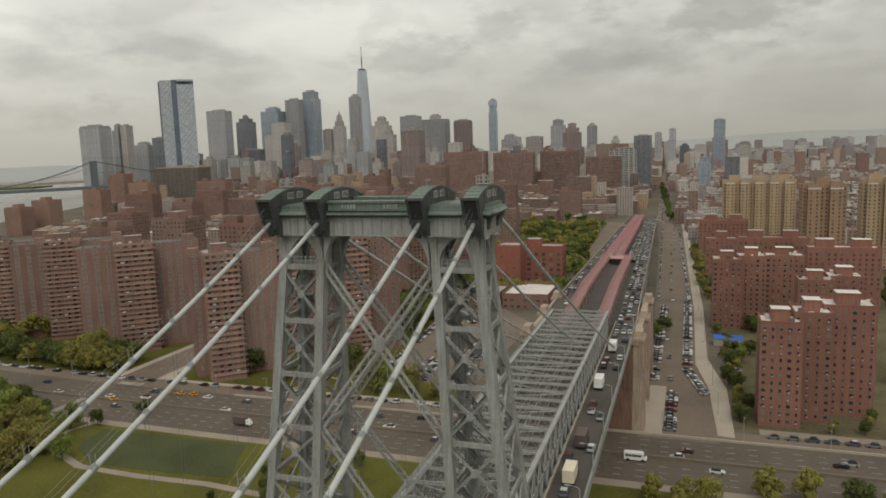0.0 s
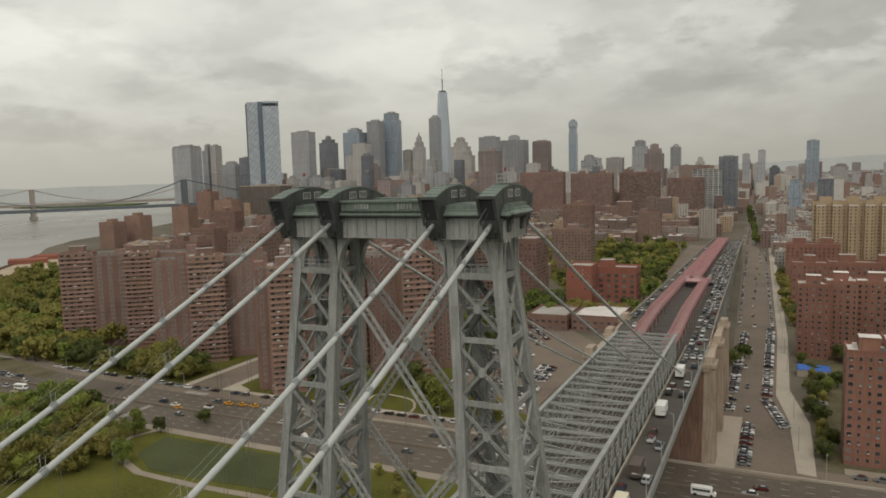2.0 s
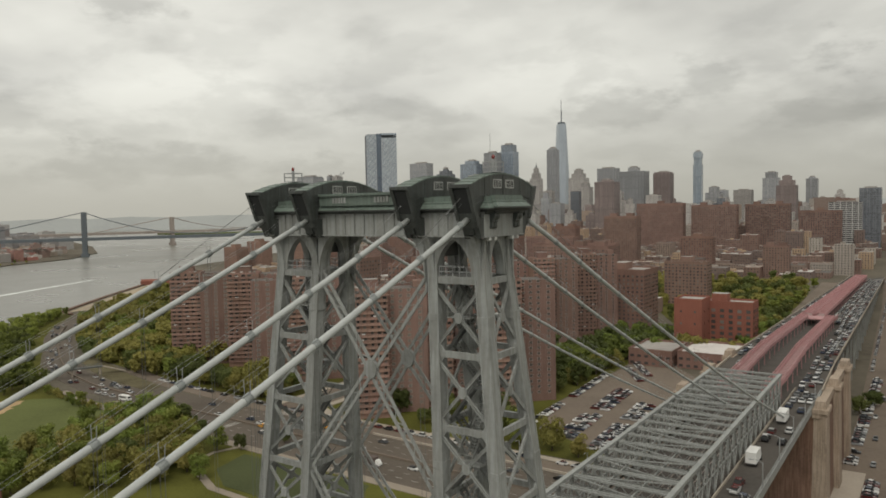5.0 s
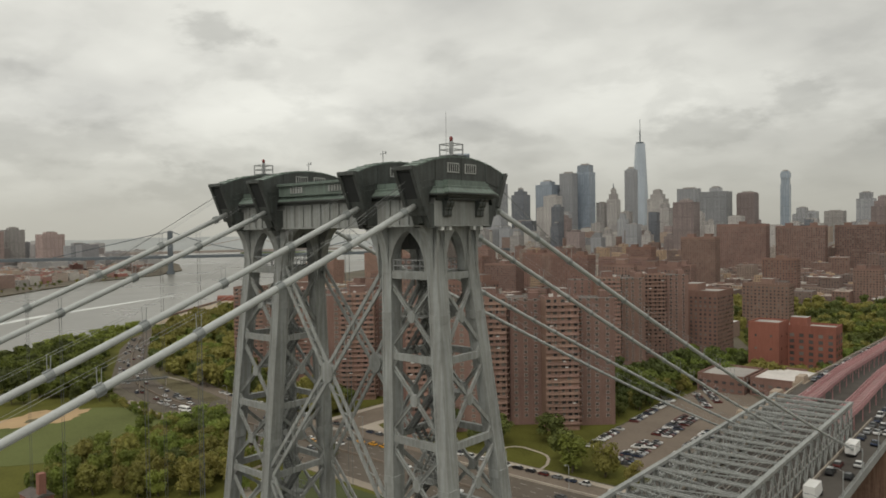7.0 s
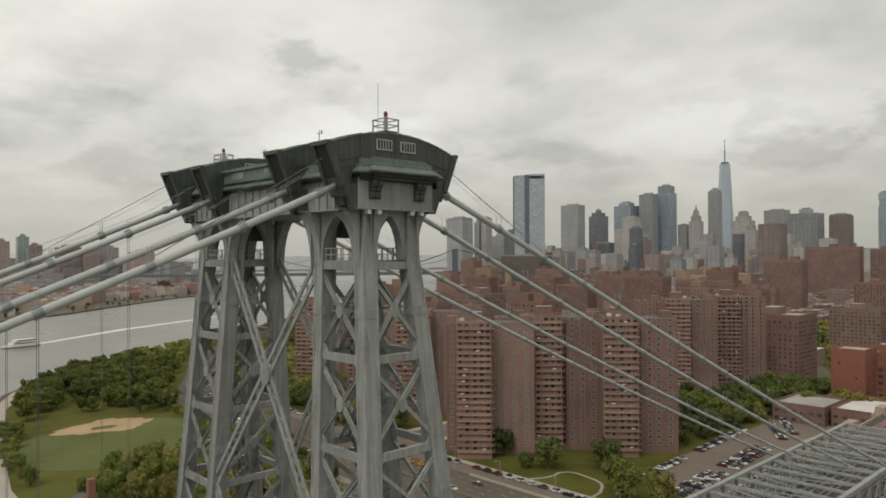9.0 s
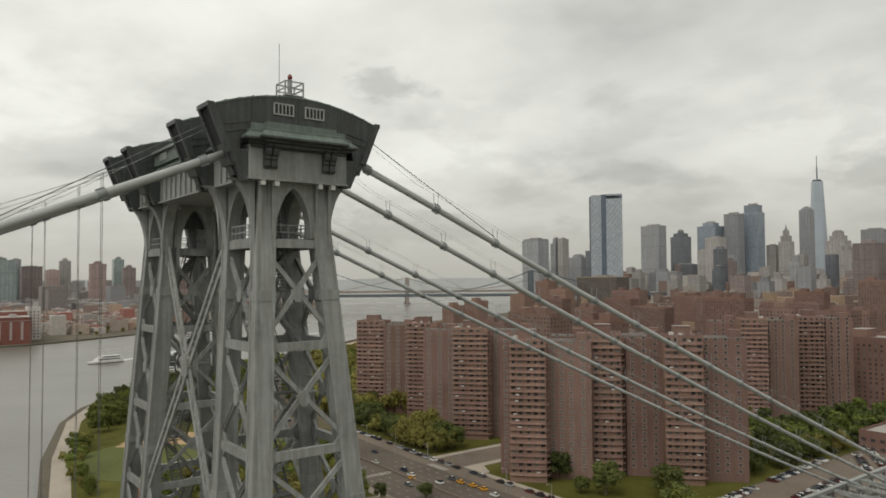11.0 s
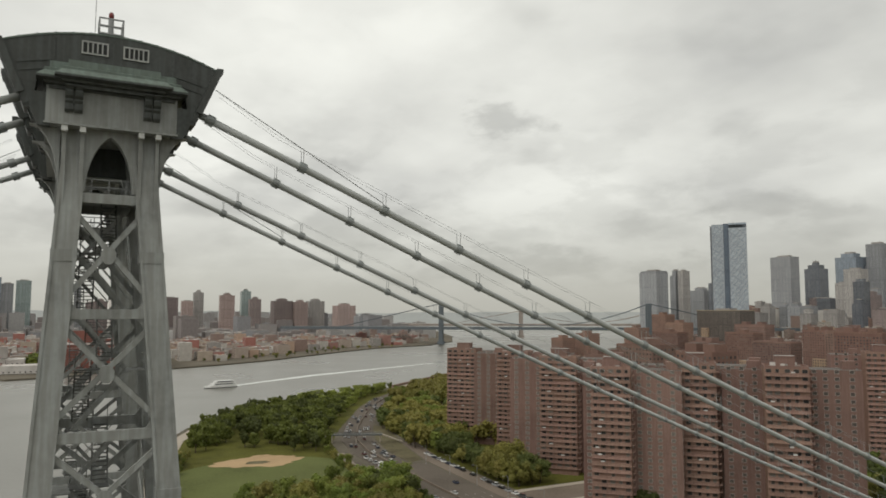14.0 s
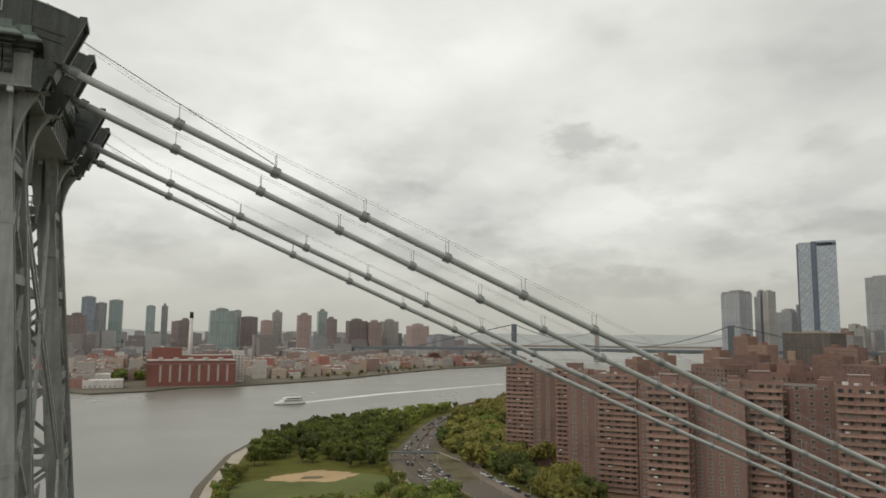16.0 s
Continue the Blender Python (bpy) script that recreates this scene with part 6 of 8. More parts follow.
def tower_block(cx, cy, w, h, mat, label, d=None, steps=(), cap=M_ROOF, spire=0.0, turn=0.0):
    """A far high-rise: shaft, optional set-backs as (share of width, extra height), roof plant, spire."""
    d = d or w * 0.8
    b = thing("high_rise", label, "skyscraper", (cx, cy, GROUND), turn, group="downtown skyline")
    bm = bmesh.new()
    uv_box(bm, -w / 2, w / 2, 0, d, -0.5, h)
    part("shaft", bm, [mat, cap], b)
    z, s = h, 1.0
    for share, extra in steps:
        bm = bmesh.new()
        uv_box(bm, -w * share / 2, w * share / 2, d * (1 - share) / 2, d * (1 + share) / 2, z, z + extra)
        part("setback", bm, [mat, cap], b)
        z, s = z + extra, share
    bm = bmesh.new()
    box(bm, -w * s * 0.28, w * s * 0.28, d * 0.3, d * 0.7, z, z + max(2.0, h * 0.02))
    part("roof_plant", bm, cap, b)
    if spire:
        bm = bmesh.new()
        bmesh.ops.create_cone(bm, cap_ends=True, segments=8, radius1=min(3.5, w * 0.12), radius2=0.5, depth=spire, matrix=Matrix.Translation((0, d / 2, z + spire / 2)))
        part("spire", bm, M_MBLUE, b)
    return b


GLASS_L, STONE_L, GREY_L, DARK_L, BROWN_L = "tall pale blue glass skyscraper", "pale stone office tower with set-backs", "grey stone and glass office tower", "dark glass office tower downtown", "brown brick high-rise with small windows"
tower_block(-1356, 1349, 62, 182, G_GREY, "broad grey residential high-rise with a rounded top", 40, ((0.92, 4),))
tower_block(-1385, 1466, 20, 178, G_GREY, "slim grey high-rise with a set-back", 26, ((0.6, 14),))
tower_block(-1362, 1470, 18, 190, G_STONE, "slim pale stone high-rise tower", 26)
tower_block(-1406, 1575, 56, 140, G_GREY, GREY_L, 40, ((0.5, 7),))
tower_block(-1335, 1565, 36, 158, G_DARK, DARK_L)
# the nearest tall glass tower, with a dark slot and open crown
oms = thing("glass_tower", "very tall pale blue glass residential tower with a dark vertical slot", "skyscraper", (-1039, 1281, GROUND), 40)
for x0, x1, y0, h, mat in ((-36, -33, 0.0, 268, G_DARK), (-33, -9, 0.0, 271, G_LEAN), (-9, 2, 1.5, 273, G_DEEP), (2, 38, 0.0, 263, G_LEAN)):
    bm = bmesh.new()
    uv_box(bm, x0, x1, y0, 46, -0.5, h)
    part("glass_front", bm, [mat, M_ROOFD], oms)
for k in range(6):
    x = 2.8 + k * 6.9
    part("crown_post", box(bmesh.new(), x - 0.6, x + 0.6, 0.2, 1.4, 263, 270), M_MBLUE, oms)
bm = bmesh.new()
uv_box(bm, 2, 38, 0.0, 46, 270, 274)
part("crown_ring", bm, [G_PALE, M_ROOFD], oms)
# a dark block set in for the notch at the crown's end
part("plant_box", box(bmesh.new(), 31, 37.8, 0.6, 16, 258.5, 270), M_MBLUE, oms, "dark block filling the notch under the crown")
bm = bmesh.new()
box(bm, -30, 36, 6, 45, 263, 272)
part("open_crown", bm, M_MBLUE, oms)
tower_block(-1417, 1947, 70, 248, G_GREY, "broad grey slab office tower", 40)
tower_block(-1405, 2078, 52, 215, G_DARK, DARK_L, None, ((0.7, 12), (0.3, 8)), spire=8)
tower_block(-1385, 2217, 70, 255, G_BLUE, "blue-grey glass office tower", None, ((0.6, 12),))
tower_block(-1340, 2260, 60, 225, G_DARK, DARK_L)
tower_block(-1151, 1883, 46, 196, G_STONE, STONE_L)
tower_block(-1190, 1890, 30, 160, G_STONE, STONE_L)
tower_block(-1313, 2252, 52, 294, G_GREY, "tall grey high-rise with a flat top", 40)
tower_block(-1286, 2325, 58, 300, G_BLUE, "tall rippled blue glass high-rise", 44, ((0.8, 26),))
tower_block(-1217, 2418, 40, 200, G_STONE, "ornate pale stone tower with a pointed crown", None, ((0.7, 20), (0.42, 18)), spire=22)
tower_block(-1270, 2430, 34, 190, G_STONE, STONE_L)
tower_block(-1225, 2581, 40, 318, G_GREY, "slim grey tower with a flat top", None, ((0.7, 6),))
wtc = thing("spire_tower", "very tall tapering pale glass skyscraper with a thin spire", "skyscraper", (-1293, 2824, GROUND))
bm = bmesh.new()
lo = [(30, 30), (-30, 30), (-30, -30), (30, -30)]
hi = [(0, 30), (-30, 0), (0, -30), (30, 0)]
va = [bm.verts.new((x, y, 55)) for x, y in lo]
vb = [bm.verts.new((x * 0.74, y * 0.74, 445)) for x, y in hi]
for k in range(4):
    bm.faces.new((va[k], va[(k + 1) % 4], vb[k]))
    bm.faces.new((va[(k + 1) % 4], vb[(k + 1) % 4], vb[k]))
bm.faces.new(vb)
bmesh.ops.recalc_face_normals(bm, faces=bm.faces)
M_WTC = material("pale_sky_glass", (0.36, 0.41, 0.46), 0.08, vary=0.12, scale=0.02, fine=12, bump=0, spec=0.9)
part("glass_shaft", bm, M_WTC, wtc)
bm = bmesh.new()
uv_box(bm, -30, 30, -30, 30, -0.5, 55)
part("base", bm, [G_BLUE, M_ROOF], wtc)
bm = bmesh.new()
box(bm, -12, 12, -12, 12, 445, 452)
tube(bm, [(0, 0, 452), (0, 0, 500)], 2.4, 8)
tube(bm, [(0, 0, 500), (0, 0, 545)], 1.2, 8)
part("spire", bm, M_MBLUE, wtc)
tower_block(-1036, 2392, 60, 195, G_STONE, STONE_L, None, ((0.7, 16), (0.45, 14)))
tower_block(-985, 2340, 44, 160, G_STONE, STONE_L, None, ((0.6, 14),))
tower_block(-864, 2246, 64, 217, G_GREY, "grey stone office tower downtown", 40)
tower_block(-721, 2085, 78, 196, G_GREY, "broad grey office block", 50, ((0.4, 12),))
tower_block(-574, 1500, 46, 148, G_BROWN, BROWN_L, None, ((0.5, 5),))
tower_block(-638, 2113, 50, 187, G_BROWN, BROWN_L, None, ((0.9, 4),))
tower_block(-696, 2720, 30, 240, G_PALE, "slender tower of shifted glass floors", None, ((0.86, 24), (1.0, 18), (0.8, 6)))
tower_block(-527, 2350, 40, 136, G_GREY, GREY_L)
tower_block(-442, 2266, 50, 134, G_STONE, STONE_L)
tower_block(-383, 2379, 46, 170, G_GREY, GREY_L, None, ((0.7, 18),))
tower_block(-293, 2089, 50, 140, G_BROWN, BROWN_L, None, ((0.75, 14), (0.45, 12)))
tower_block(-296, 2594, 34, 170, G_GREY, GREY_L, None, ((0.6, 6),))
tower_block(-51, 1422, 34, 118, G_DARK, "dark brown-black apartment tower", 26)
tower_block(-82, 1338, 50, 94, G_STRIPE, "white banded apartment slab", 16)
tower_block(131, 2513, 36, 172, G_BLUE, "blue glass high-rise among low blocks", 26)
tower_block(-17, 2514, 22, 146, G_GREY, GREY_L)
tower_block(-64, 2512, 22, 136, G_GREY, GREY_L)
tower_block(110, 1312, 24, 74, G_DARK, DARK_L)
tower_block(65, 1414, 24, 62, G_BLUE, "blue clad mid-rise building with set-back", None, ((0.7, 10),))
for i in range(34):
    rnd = random.Random(300 + i)
    tower_block(-1500 + i * 52 + rnd.uniform(-20, 20), rnd.uniform(1750, 2300) if i < 24 else rnd.uniform(2300, 3300), rnd.uniform(24, 46), rnd.uniform(85, 165) if i < 22 else rnd.uniform(70, 120), (G_STONE, G_GREY, G_BROWN, G_STONE, G_DARK)[i % 5], (STONE_L, GREY_L, BROWN_L, STONE_L, DARK_L)[i % 5], None, ((0.6, rnd.uniform(4, 16)),) if i % 2 else ())
fill = random.Random(91)
for i in range(44):
    cy = fill.uniform(1520, 1760)
    kind = fill.choice((0, 0, 1, 2, 3, 1, 0))
    tower_block(-1260 + i * 26 + fill.uniform(-14, 14), cy, fill.uniform(18, 40), fill.uniform(58, 104), (G_STONE, G_GREY, G_DARK, G_BROWN)[kind], (STONE_L, GREY_L, DARK_L, BROWN_L)[kind], None, ((0.55, fill.uniform(4, 12)),) if i % 3 else ())


def city_fill(name, label, boxes, mat, windows=True):
    """Crowded low buildings too many to count, with their far windows."""
    verts, faces, mats = [], [], []
    for x, y, w, d, h in boxes:
        k = len(verts)
        verts += [(x, y, 2), (x + w, y, 2), (x + w, y + d, 2), (x, y + d, 2), (x, y, h), (x + w, y, h), (x + w, y + d, h), (x, y + d, h)]
        faces += [(k, k + 1, k + 5, k + 4), (k + 1, k + 2, k + 6, k + 5), (k + 2, k + 3, k + 7, k + 6), (k + 3, k, k + 4, k + 7), (k + 4, k + 5, k + 6, k + 7)]
        mats += [0, 0, 0, 0, 0]
        # roof hut
        k = len(verts)
        hx, hy, hw = x + w * 0.3, y + d * 0.35, min(w, d) * 0.3
        verts += [(hx, hy, h), (hx + hw, hy, h), (hx + hw, hy + hw, h), (hx, hy + hw, h), (hx, hy, h + 2.6), (hx + hw, hy, h + 2.6), (hx + hw, hy + hw, h + 2.6), (hx, hy + hw, h + 2.6)]
        faces += [(k, k + 1, k + 5, k + 4), (k + 1, k + 2, k + 6, k + 5), (k + 2, k + 3, k + 7, k + 6), (k + 3, k, k + 4, k + 7), (k + 4, k + 5, k + 6, k + 7)]
        mats += [0, 0, 0, 0, 0]
        # roof sheet just above the walls
        k = len(verts)
        verts += [(x + 0.4, y + 0.4, h + 0.05), (x + w - 0.4, y + 0.4, h + 0.05), (x + w - 0.4, y + d - 0.4, h + 0.05), (x + 0.4, y + d - 0.4, h + 0.05)]
        faces.append((k, k + 1, k + 2, k + 3))
        mats.append(2)
        if windows:
            for f in range(int((h - 3) / 3.3)):
                z = 4.4 + f * 3.3
                n = max(1, int(w / 3.2))
                for j in range(n):
                    xx = x + (j + 0.5) * w / n
                    k = len(verts)
                    verts += [(xx - 0.7, y - 0.1, z), (xx + 0.7, y - 0.1, z), (xx + 0.7, y - 0.1, z + 1.7), (xx - 0.7, y - 0.1, z + 1.7)]
                    faces.append((k, k + 1, k + 2, k + 3))
                    mats.append(1)
    me = bpy.data.meshes.new(name)
    me.from_pydata(verts, [], faces)
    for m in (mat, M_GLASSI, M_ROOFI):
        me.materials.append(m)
    me.polygons.foreach_set("material_index", mats)
    return tagged(new(name, me), label, "city blocks", kind="stuff")


M_ROOFI = ramped("mixed_flat_roofs", [(0.30, 0.28, 0.26), (0.12, 0.11, 0.10), (0.52, 0.50, 0.48), (0.22, 0.20, 0.18), (0.36, 0.30, 0.26), (0.17, 0.15, 0.14)], 0.9, island=True)


def inside(poly, x, y):
    hit = False
    for (xa, ya), (xb, yb) in zip(poly, poly[1:] + poly[:1]):
        if (ya > y) != (yb > y) and x < (xb - xa) * (y - ya) / (yb - ya) + xa:
            hit = not hit
    return hit


def block_rows(x0, x1, y0, y1, seed, low, high, keep, pitch=(26, 20), tall=0.05, tallh=(30, 55)):
    rnd = random.Random(seed)
    out = []
    y = y0
    row = 0
    while y < y1:
        x = x0
        row += 1
        while x < x1:
            w, d = rnd.uniform(0.5, 1.0) * pitch[0], rnd.uniform(0.6, 0.95) * pitch[1]
            h = rnd.uniform(low, high) if rnd.random() > tall else rnd.uniform(*tallh)
            if keep(x + w / 2, y + d / 2) and rnd.random() < 0.93:
                out.append((x, y, w, d, GROUND + h))
            x += w + rnd.choice((0.3, 0.3, 0.4, 3.0, 9.0))
        y += pitch[1] + (14 if row % 3 == 0 else 1.5)
    return out


def clear_north(x, y):
    return x > (56 if y < 800 else 46) + drift(y) and not (x < 240 and 380 < y < 690)


def clear_south(x, y):
    return x < (-50 if y < 850 else 1 if y > 920 else -28) + drift(y) and inside(MANHATTAN, x + 40, y - 40) and inside(MANHATTAN, x - 40, y - 40)


city_fill("rowhouse_blocks", "dense low brick and stone city blocks north of the avenue", block_rows(20, 900, 700, 1500, 5, 11, 22, clear_north, (20, 18), 0.035, (26, 42)), M_CITY)
city_fill("tenement_blocks", "dense brown city blocks south of the approach", block_rows(-1050, -40, 1000, 1650, 6, 12, 30, lambda x, y: clear_south(x, y) and y > 1000, (26, 22), 0.10, (34, 60)), M_CITYN)
city_fill("estate_blocks", "low brown buildings between the apartment slabs", block_rows(-850, -60, 520, 1000, 16, 6, 16, lambda x, y: clear_south(x, y) and not inside(APPROACH_PARK, x, y) and (x < -160 + 0.1 * y) and y > 560 + max(0, -x - 300) * 0.25, (30, 34), 0.03, (20, 30)), M_CITYN)
city_fill("midtown_blocks", "hazy dense city blocks in the distance", block_rows(-60, 2400, 1500, 3100, 7, 9, 24, lambda x, y: x > 40 + drift(y) and x < 0.72 * y, (27, 24), 0.045, (30, 70)), M_CITY, False)
city_fill("downtown_blocks", "hazy dense downtown blocks in the distance", block_rows(-2200, 0, 1650, 3100, 8, 20, 50, lambda x, y: clear_south(x, y), (44, 40), 0.12, (55, 105)), M_CITY, False)
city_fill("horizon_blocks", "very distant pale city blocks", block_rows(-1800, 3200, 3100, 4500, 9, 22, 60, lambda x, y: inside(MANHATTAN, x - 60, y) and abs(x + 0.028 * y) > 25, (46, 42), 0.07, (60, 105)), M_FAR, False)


def on_far_bank(x, y):
    return inside(BROOKLYN, x + 40, y) and inside(BROOKLYN, x + 40, y + 60) and inside(BROOKLYN, x + 30, y - 30)


city_fill("far_bank_blocks", "low brick and concrete blocks across the river", [(x, y, w, d, h) for x, y, w, d, h in block_rows(-1900, -1020, -900, 950, 10, 6, 18, lambda x, y: on_far_bank(x, y) and not (x > -1200 and -70 < y < 190), (30, 27), 0.09, (20, 34))], M_BANK)
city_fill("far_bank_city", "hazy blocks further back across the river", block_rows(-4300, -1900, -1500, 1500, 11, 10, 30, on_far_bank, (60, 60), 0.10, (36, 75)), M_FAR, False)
for x, y, w, h, mat, label in ((-2921, -296, 28, 190, G_BLUE, GREY_L), (-2730, -190, 44, 190, G_BLUE, "pale blue glass high-rise"), (-2735, -150, 34, 170, G_GREY, GREY_L), (-2834, -107, 46, 184, G_TEAL, "grey-green glass high-rise across the river"), (-2837, 11, 32, 166, G_TEAL, "grey-green glass high-rise across the river"), (-2535, 102, 48, 108, G_BROWN, BROWN_L),
                              (-2524, 260, 60, 132, G_TEAL, "grey-green glass high-rise across the river"), (-2571, 293, 26, 148, G_GREY, GREY_L), (-2318, 303, 52, 122, G_BROWN, BROWN_L), (-2509, 386, 36, 114, G_PINK, "pinkish brick high-rise across the river")):
    tower_block(x, y, w, h, mat, label, turn=90)
for x, y, w, h, mat, label in ((-2553, 429, 32, 144, G_STONE, STONE_L), (-2389, 494, 44, 132, G_PINK, "pinkish brick high-rise across the river"), (-2475, 573, 32, 148, G_TEAL, "teal glass high-rise across the river"), (-2370, 581, 36, 120, G_BROWN, BROWN_L), (-2155, 615, 58, 112, G_BROWN, BROWN_L), (-2141, 667, 42, 108, G_PINK, "pinkish brick high-rise across the river"),
                              (-2174, 728, 50, 112, G_STONE, STONE_L), (-2097, 799, 60, 98, G_PINK, "pinkish brick high-rise across the river"), (-1979, 826, 60, 66, G_GREY, GREY_L), (-2228, -183, 52, 118, G_BROWN, BROWN_L), (-2536, 54, 20, 158, G_GREY, GREY_L), (-2434, 116, 40, 110, G_BROWN, BROWN_L), (-2226, 212, 70, 138, G_TEAL, "broad grey-green glass block across the river")):
    tower_block(x, y, w, h, mat, label, turn=90, steps=((0.5, 6),))

# red power house with white piers, and its stack
power = thing("power_house", "long red brick riverside power house with pale window bays", "power station", (0, 0, 2.0))
bm = bmesh.new()
uv_box(bm, -1110, -1066, 10, 132, -0.5, 36)
part("wall", bm, [M_PLANT, M_ROOFD], power)
bm = bmesh.new()
uv_box(bm, -1150, -1110, 16, 58, -0.5, 54)
part("boiler_hall", bm, [M_PLANT, M_ROOFD], power)
bm = bmesh.new()
uv_box(bm, -1156, -1110, 58, 132, -0.5, 42)
part("rear_hall", bm, [M_PLANT, M_ROOF], power)
bay = mesh_of(box(bmesh.new(), -0.3, 0.3, -1.5, 1.5, 0, 24), "window_bay", M_BAY)
for k in range(8):
    piece("window_bay", bay, power, pose(-1065.9, 28 + k * 13.2, 6))
for z, w in ((31.0, 0.5), (35.6, 1.0)):
    part("cornice", box(bmesh.new(), -1110.5, -1065.4, 9.4, 132.6, z, z + w), M_BAY, power, "pale stone cornice band")
for k in range(5):
    part("roof_monitor", box(bmesh.new(), -1105, -1072, 24 + k * 21, 32 + k * 21, 36, 39.5, taper=1.0), M_ROOF, power)
store = thing("white_warehouse", "pale concrete warehouse beside the power house", "warehouse", (0, 0, 2.0))
bm = bmesh.new()
uv_box(bm, -1160, -1134, 136, 152, -0.5, 48)
part("wall", bm, [M_ROOFW, M_ROOF], store)
grid_windows(store, -1160, -1134, 136, 152, 2, 46, 4.5, 4.5, 2.2, 2.0)
stack = thing("smoke_stack", "tall pale smoke stack with a dark top", "chimney", (-1434, 85, 2.0))
bm = bmesh.new()
bmesh.ops.create_cone(bm, cap_ends=True, segments=20, radius1=4.6, radius2=3.2, depth=104, matrix=Matrix.Translation((0, 0, 52)))
part("shaft", bm, M_ROOFW, stack, smooth=True)
bm = bmesh.new()
bmesh.ops.create_cone(bm, cap_ends=True, segments=20, radius1=3.5, radius2=3.5, depth=12, matrix=Matrix.Translation((0, 0, 109)))
part("top_band", bm, M_BLACK, stack, smooth=True)
for i, (x, y, w, d, h) in enumerate(((-1060, -70, 36, 50, 9), (-1090, -140, 40, 50, 10), (-1160, -100, 50, 60, 12))):
    slab_block(x, y, w, d, h, M_ROOFW, M_ROOFW, "low pale riverside shed", 6.0, 5.0, (2.0, 1.6), "riverside sheds", 0)


def far_bridge(name, a, b, tops, label, mat, tower_w, ends):
    """A far suspension bridge: two towers, deck, cables."""
    br = thing(name, label, "bridge")
    a, b = Vector(a), Vector(b)
    d = (b - a).normalized()
    n = Vector((-d.y, d.x))
    for p in (a, b):
        bm = bmesh.new()
        for s in (-1, 1):
            q = p + n * s * tower_w * 0.42
            beam(bm, (q.x, q.y, -3), (q.x, q.y, tops), tower_w * 0.28, tower_w * 0.4, (d.x, d.y, 0))
        for z in (tops - 2.5, tops * 0.72, 44):
            beam(bm, (*(p - n * tower_w * 0.42), z), (*(p + n * tower_w * 0.42), z), 5, 5)
        beam(bm, (p.x - n.x * tower_w * 0.7, p.y - n.y * tower_w * 0.7, 2), (p.x + n.x * tower_w * 0.7, p.y + n.y * tower_w * 0.7, 2), 16, 12)
        part("bridge_pylon", bm, mat, br)
    far, near = a - d * ends, b + d * ends
    bm = bmesh.new()
    beam(bm, (*far, 41), (*near, 41), 30, 7)
    part("deck", bm, mat, br)
    for s in (-1, 1):
        o = n * s * tower_w * 0.42
        pts = []
        for k in range(-10, 31):
            t = k / 20
            p = a + (b - a) * t
            z = 48 + (tops - 48) * (2 * t - 1) ** 2 if 0 <= t <= 1 else tops - (tops - 44) * (abs(t - 0.5) - 0.5) / 0.5
            pts.append((p.x + o.x, p.y + o.y, z))
        part("cable", tube(bmesh.new(), pts, 0.8, 6), mat, br)


far_bridge("far_suspension_bridge", (-1313, 1308), (-1600, 872), 104, "blue-grey suspension bridge far down the river", M_MBLUE, 26, 420)
far_bridge("far_stone_bridge", (-1720, 1720), (-1900, 1320), 86, "brown stone-towered suspension bridge further off", M_BSTONE, 24, 380)

# ferry with its wake
ferry = thing("ferry_boat", "white twin-deck ferry boat under way on the river", "ferry", (-776, 162, 0.0), -78)
ferry.scale = (1.0, 0.95, 0.95)
bm = bmesh.new()
prism(bm, [(-17, -4.5), (13, -4.5), (19, 0), (13, 4.5), (-17, 4.5)], "z", -0.5, 3.0)
part("hull", bm, M_VANW, ferry, "white hull")
bm = bmesh.new()
prism(bm, [(-17.1, -4.6), (13, -4.6), (19.2, 0), (13, 4.6), (-17.1, 4.6)], "z", -0.4, 0.9)
part("waterline_band", bm, M_STAIR, ferry, "dark boot-top band")
bm = bmesh.new()
prism(bm, [(-15, -4), (9, -4), (13, 0), (9, 4), (-15, 4)], "z", 3.0, 5.6)
part("lower_cabin", bm, M_VANW, ferry)
bm = bmesh.new()
prism(bm, [(-13, -3.6), (6, -3.6), (9, 0), (6, 3.6), (-13, 3.6)], "z", 5.9, 8.2)
part("upper_cabin", bm, M_VANW, ferry)
for z0, x1 in ((3.9, 9.3), (6.7, 6.2)):
    bm = bmesh.new()
    box(bm, -13, x1 - 1, -4.06 if z0 < 5 else -3.66, 4.06 if z0 < 5 else 3.66, z0, z0 + 0.9)
    part("window_band", bm, M_BLACK, ferry)
wake_bm = bmesh.new()
prism(wake_bm, [(-790, 172), (-800, 186), (-880, 292), (-1010, 545), (-1004, 548), (-868, 299), (-792, 189), (-781, 177)], "z", 0.03, 0.12)
setting("wake", wake_bm, M_FOAM, "long white foaming wake behind the ferry", "wake")

# ---------------------------------------------------------------- trees


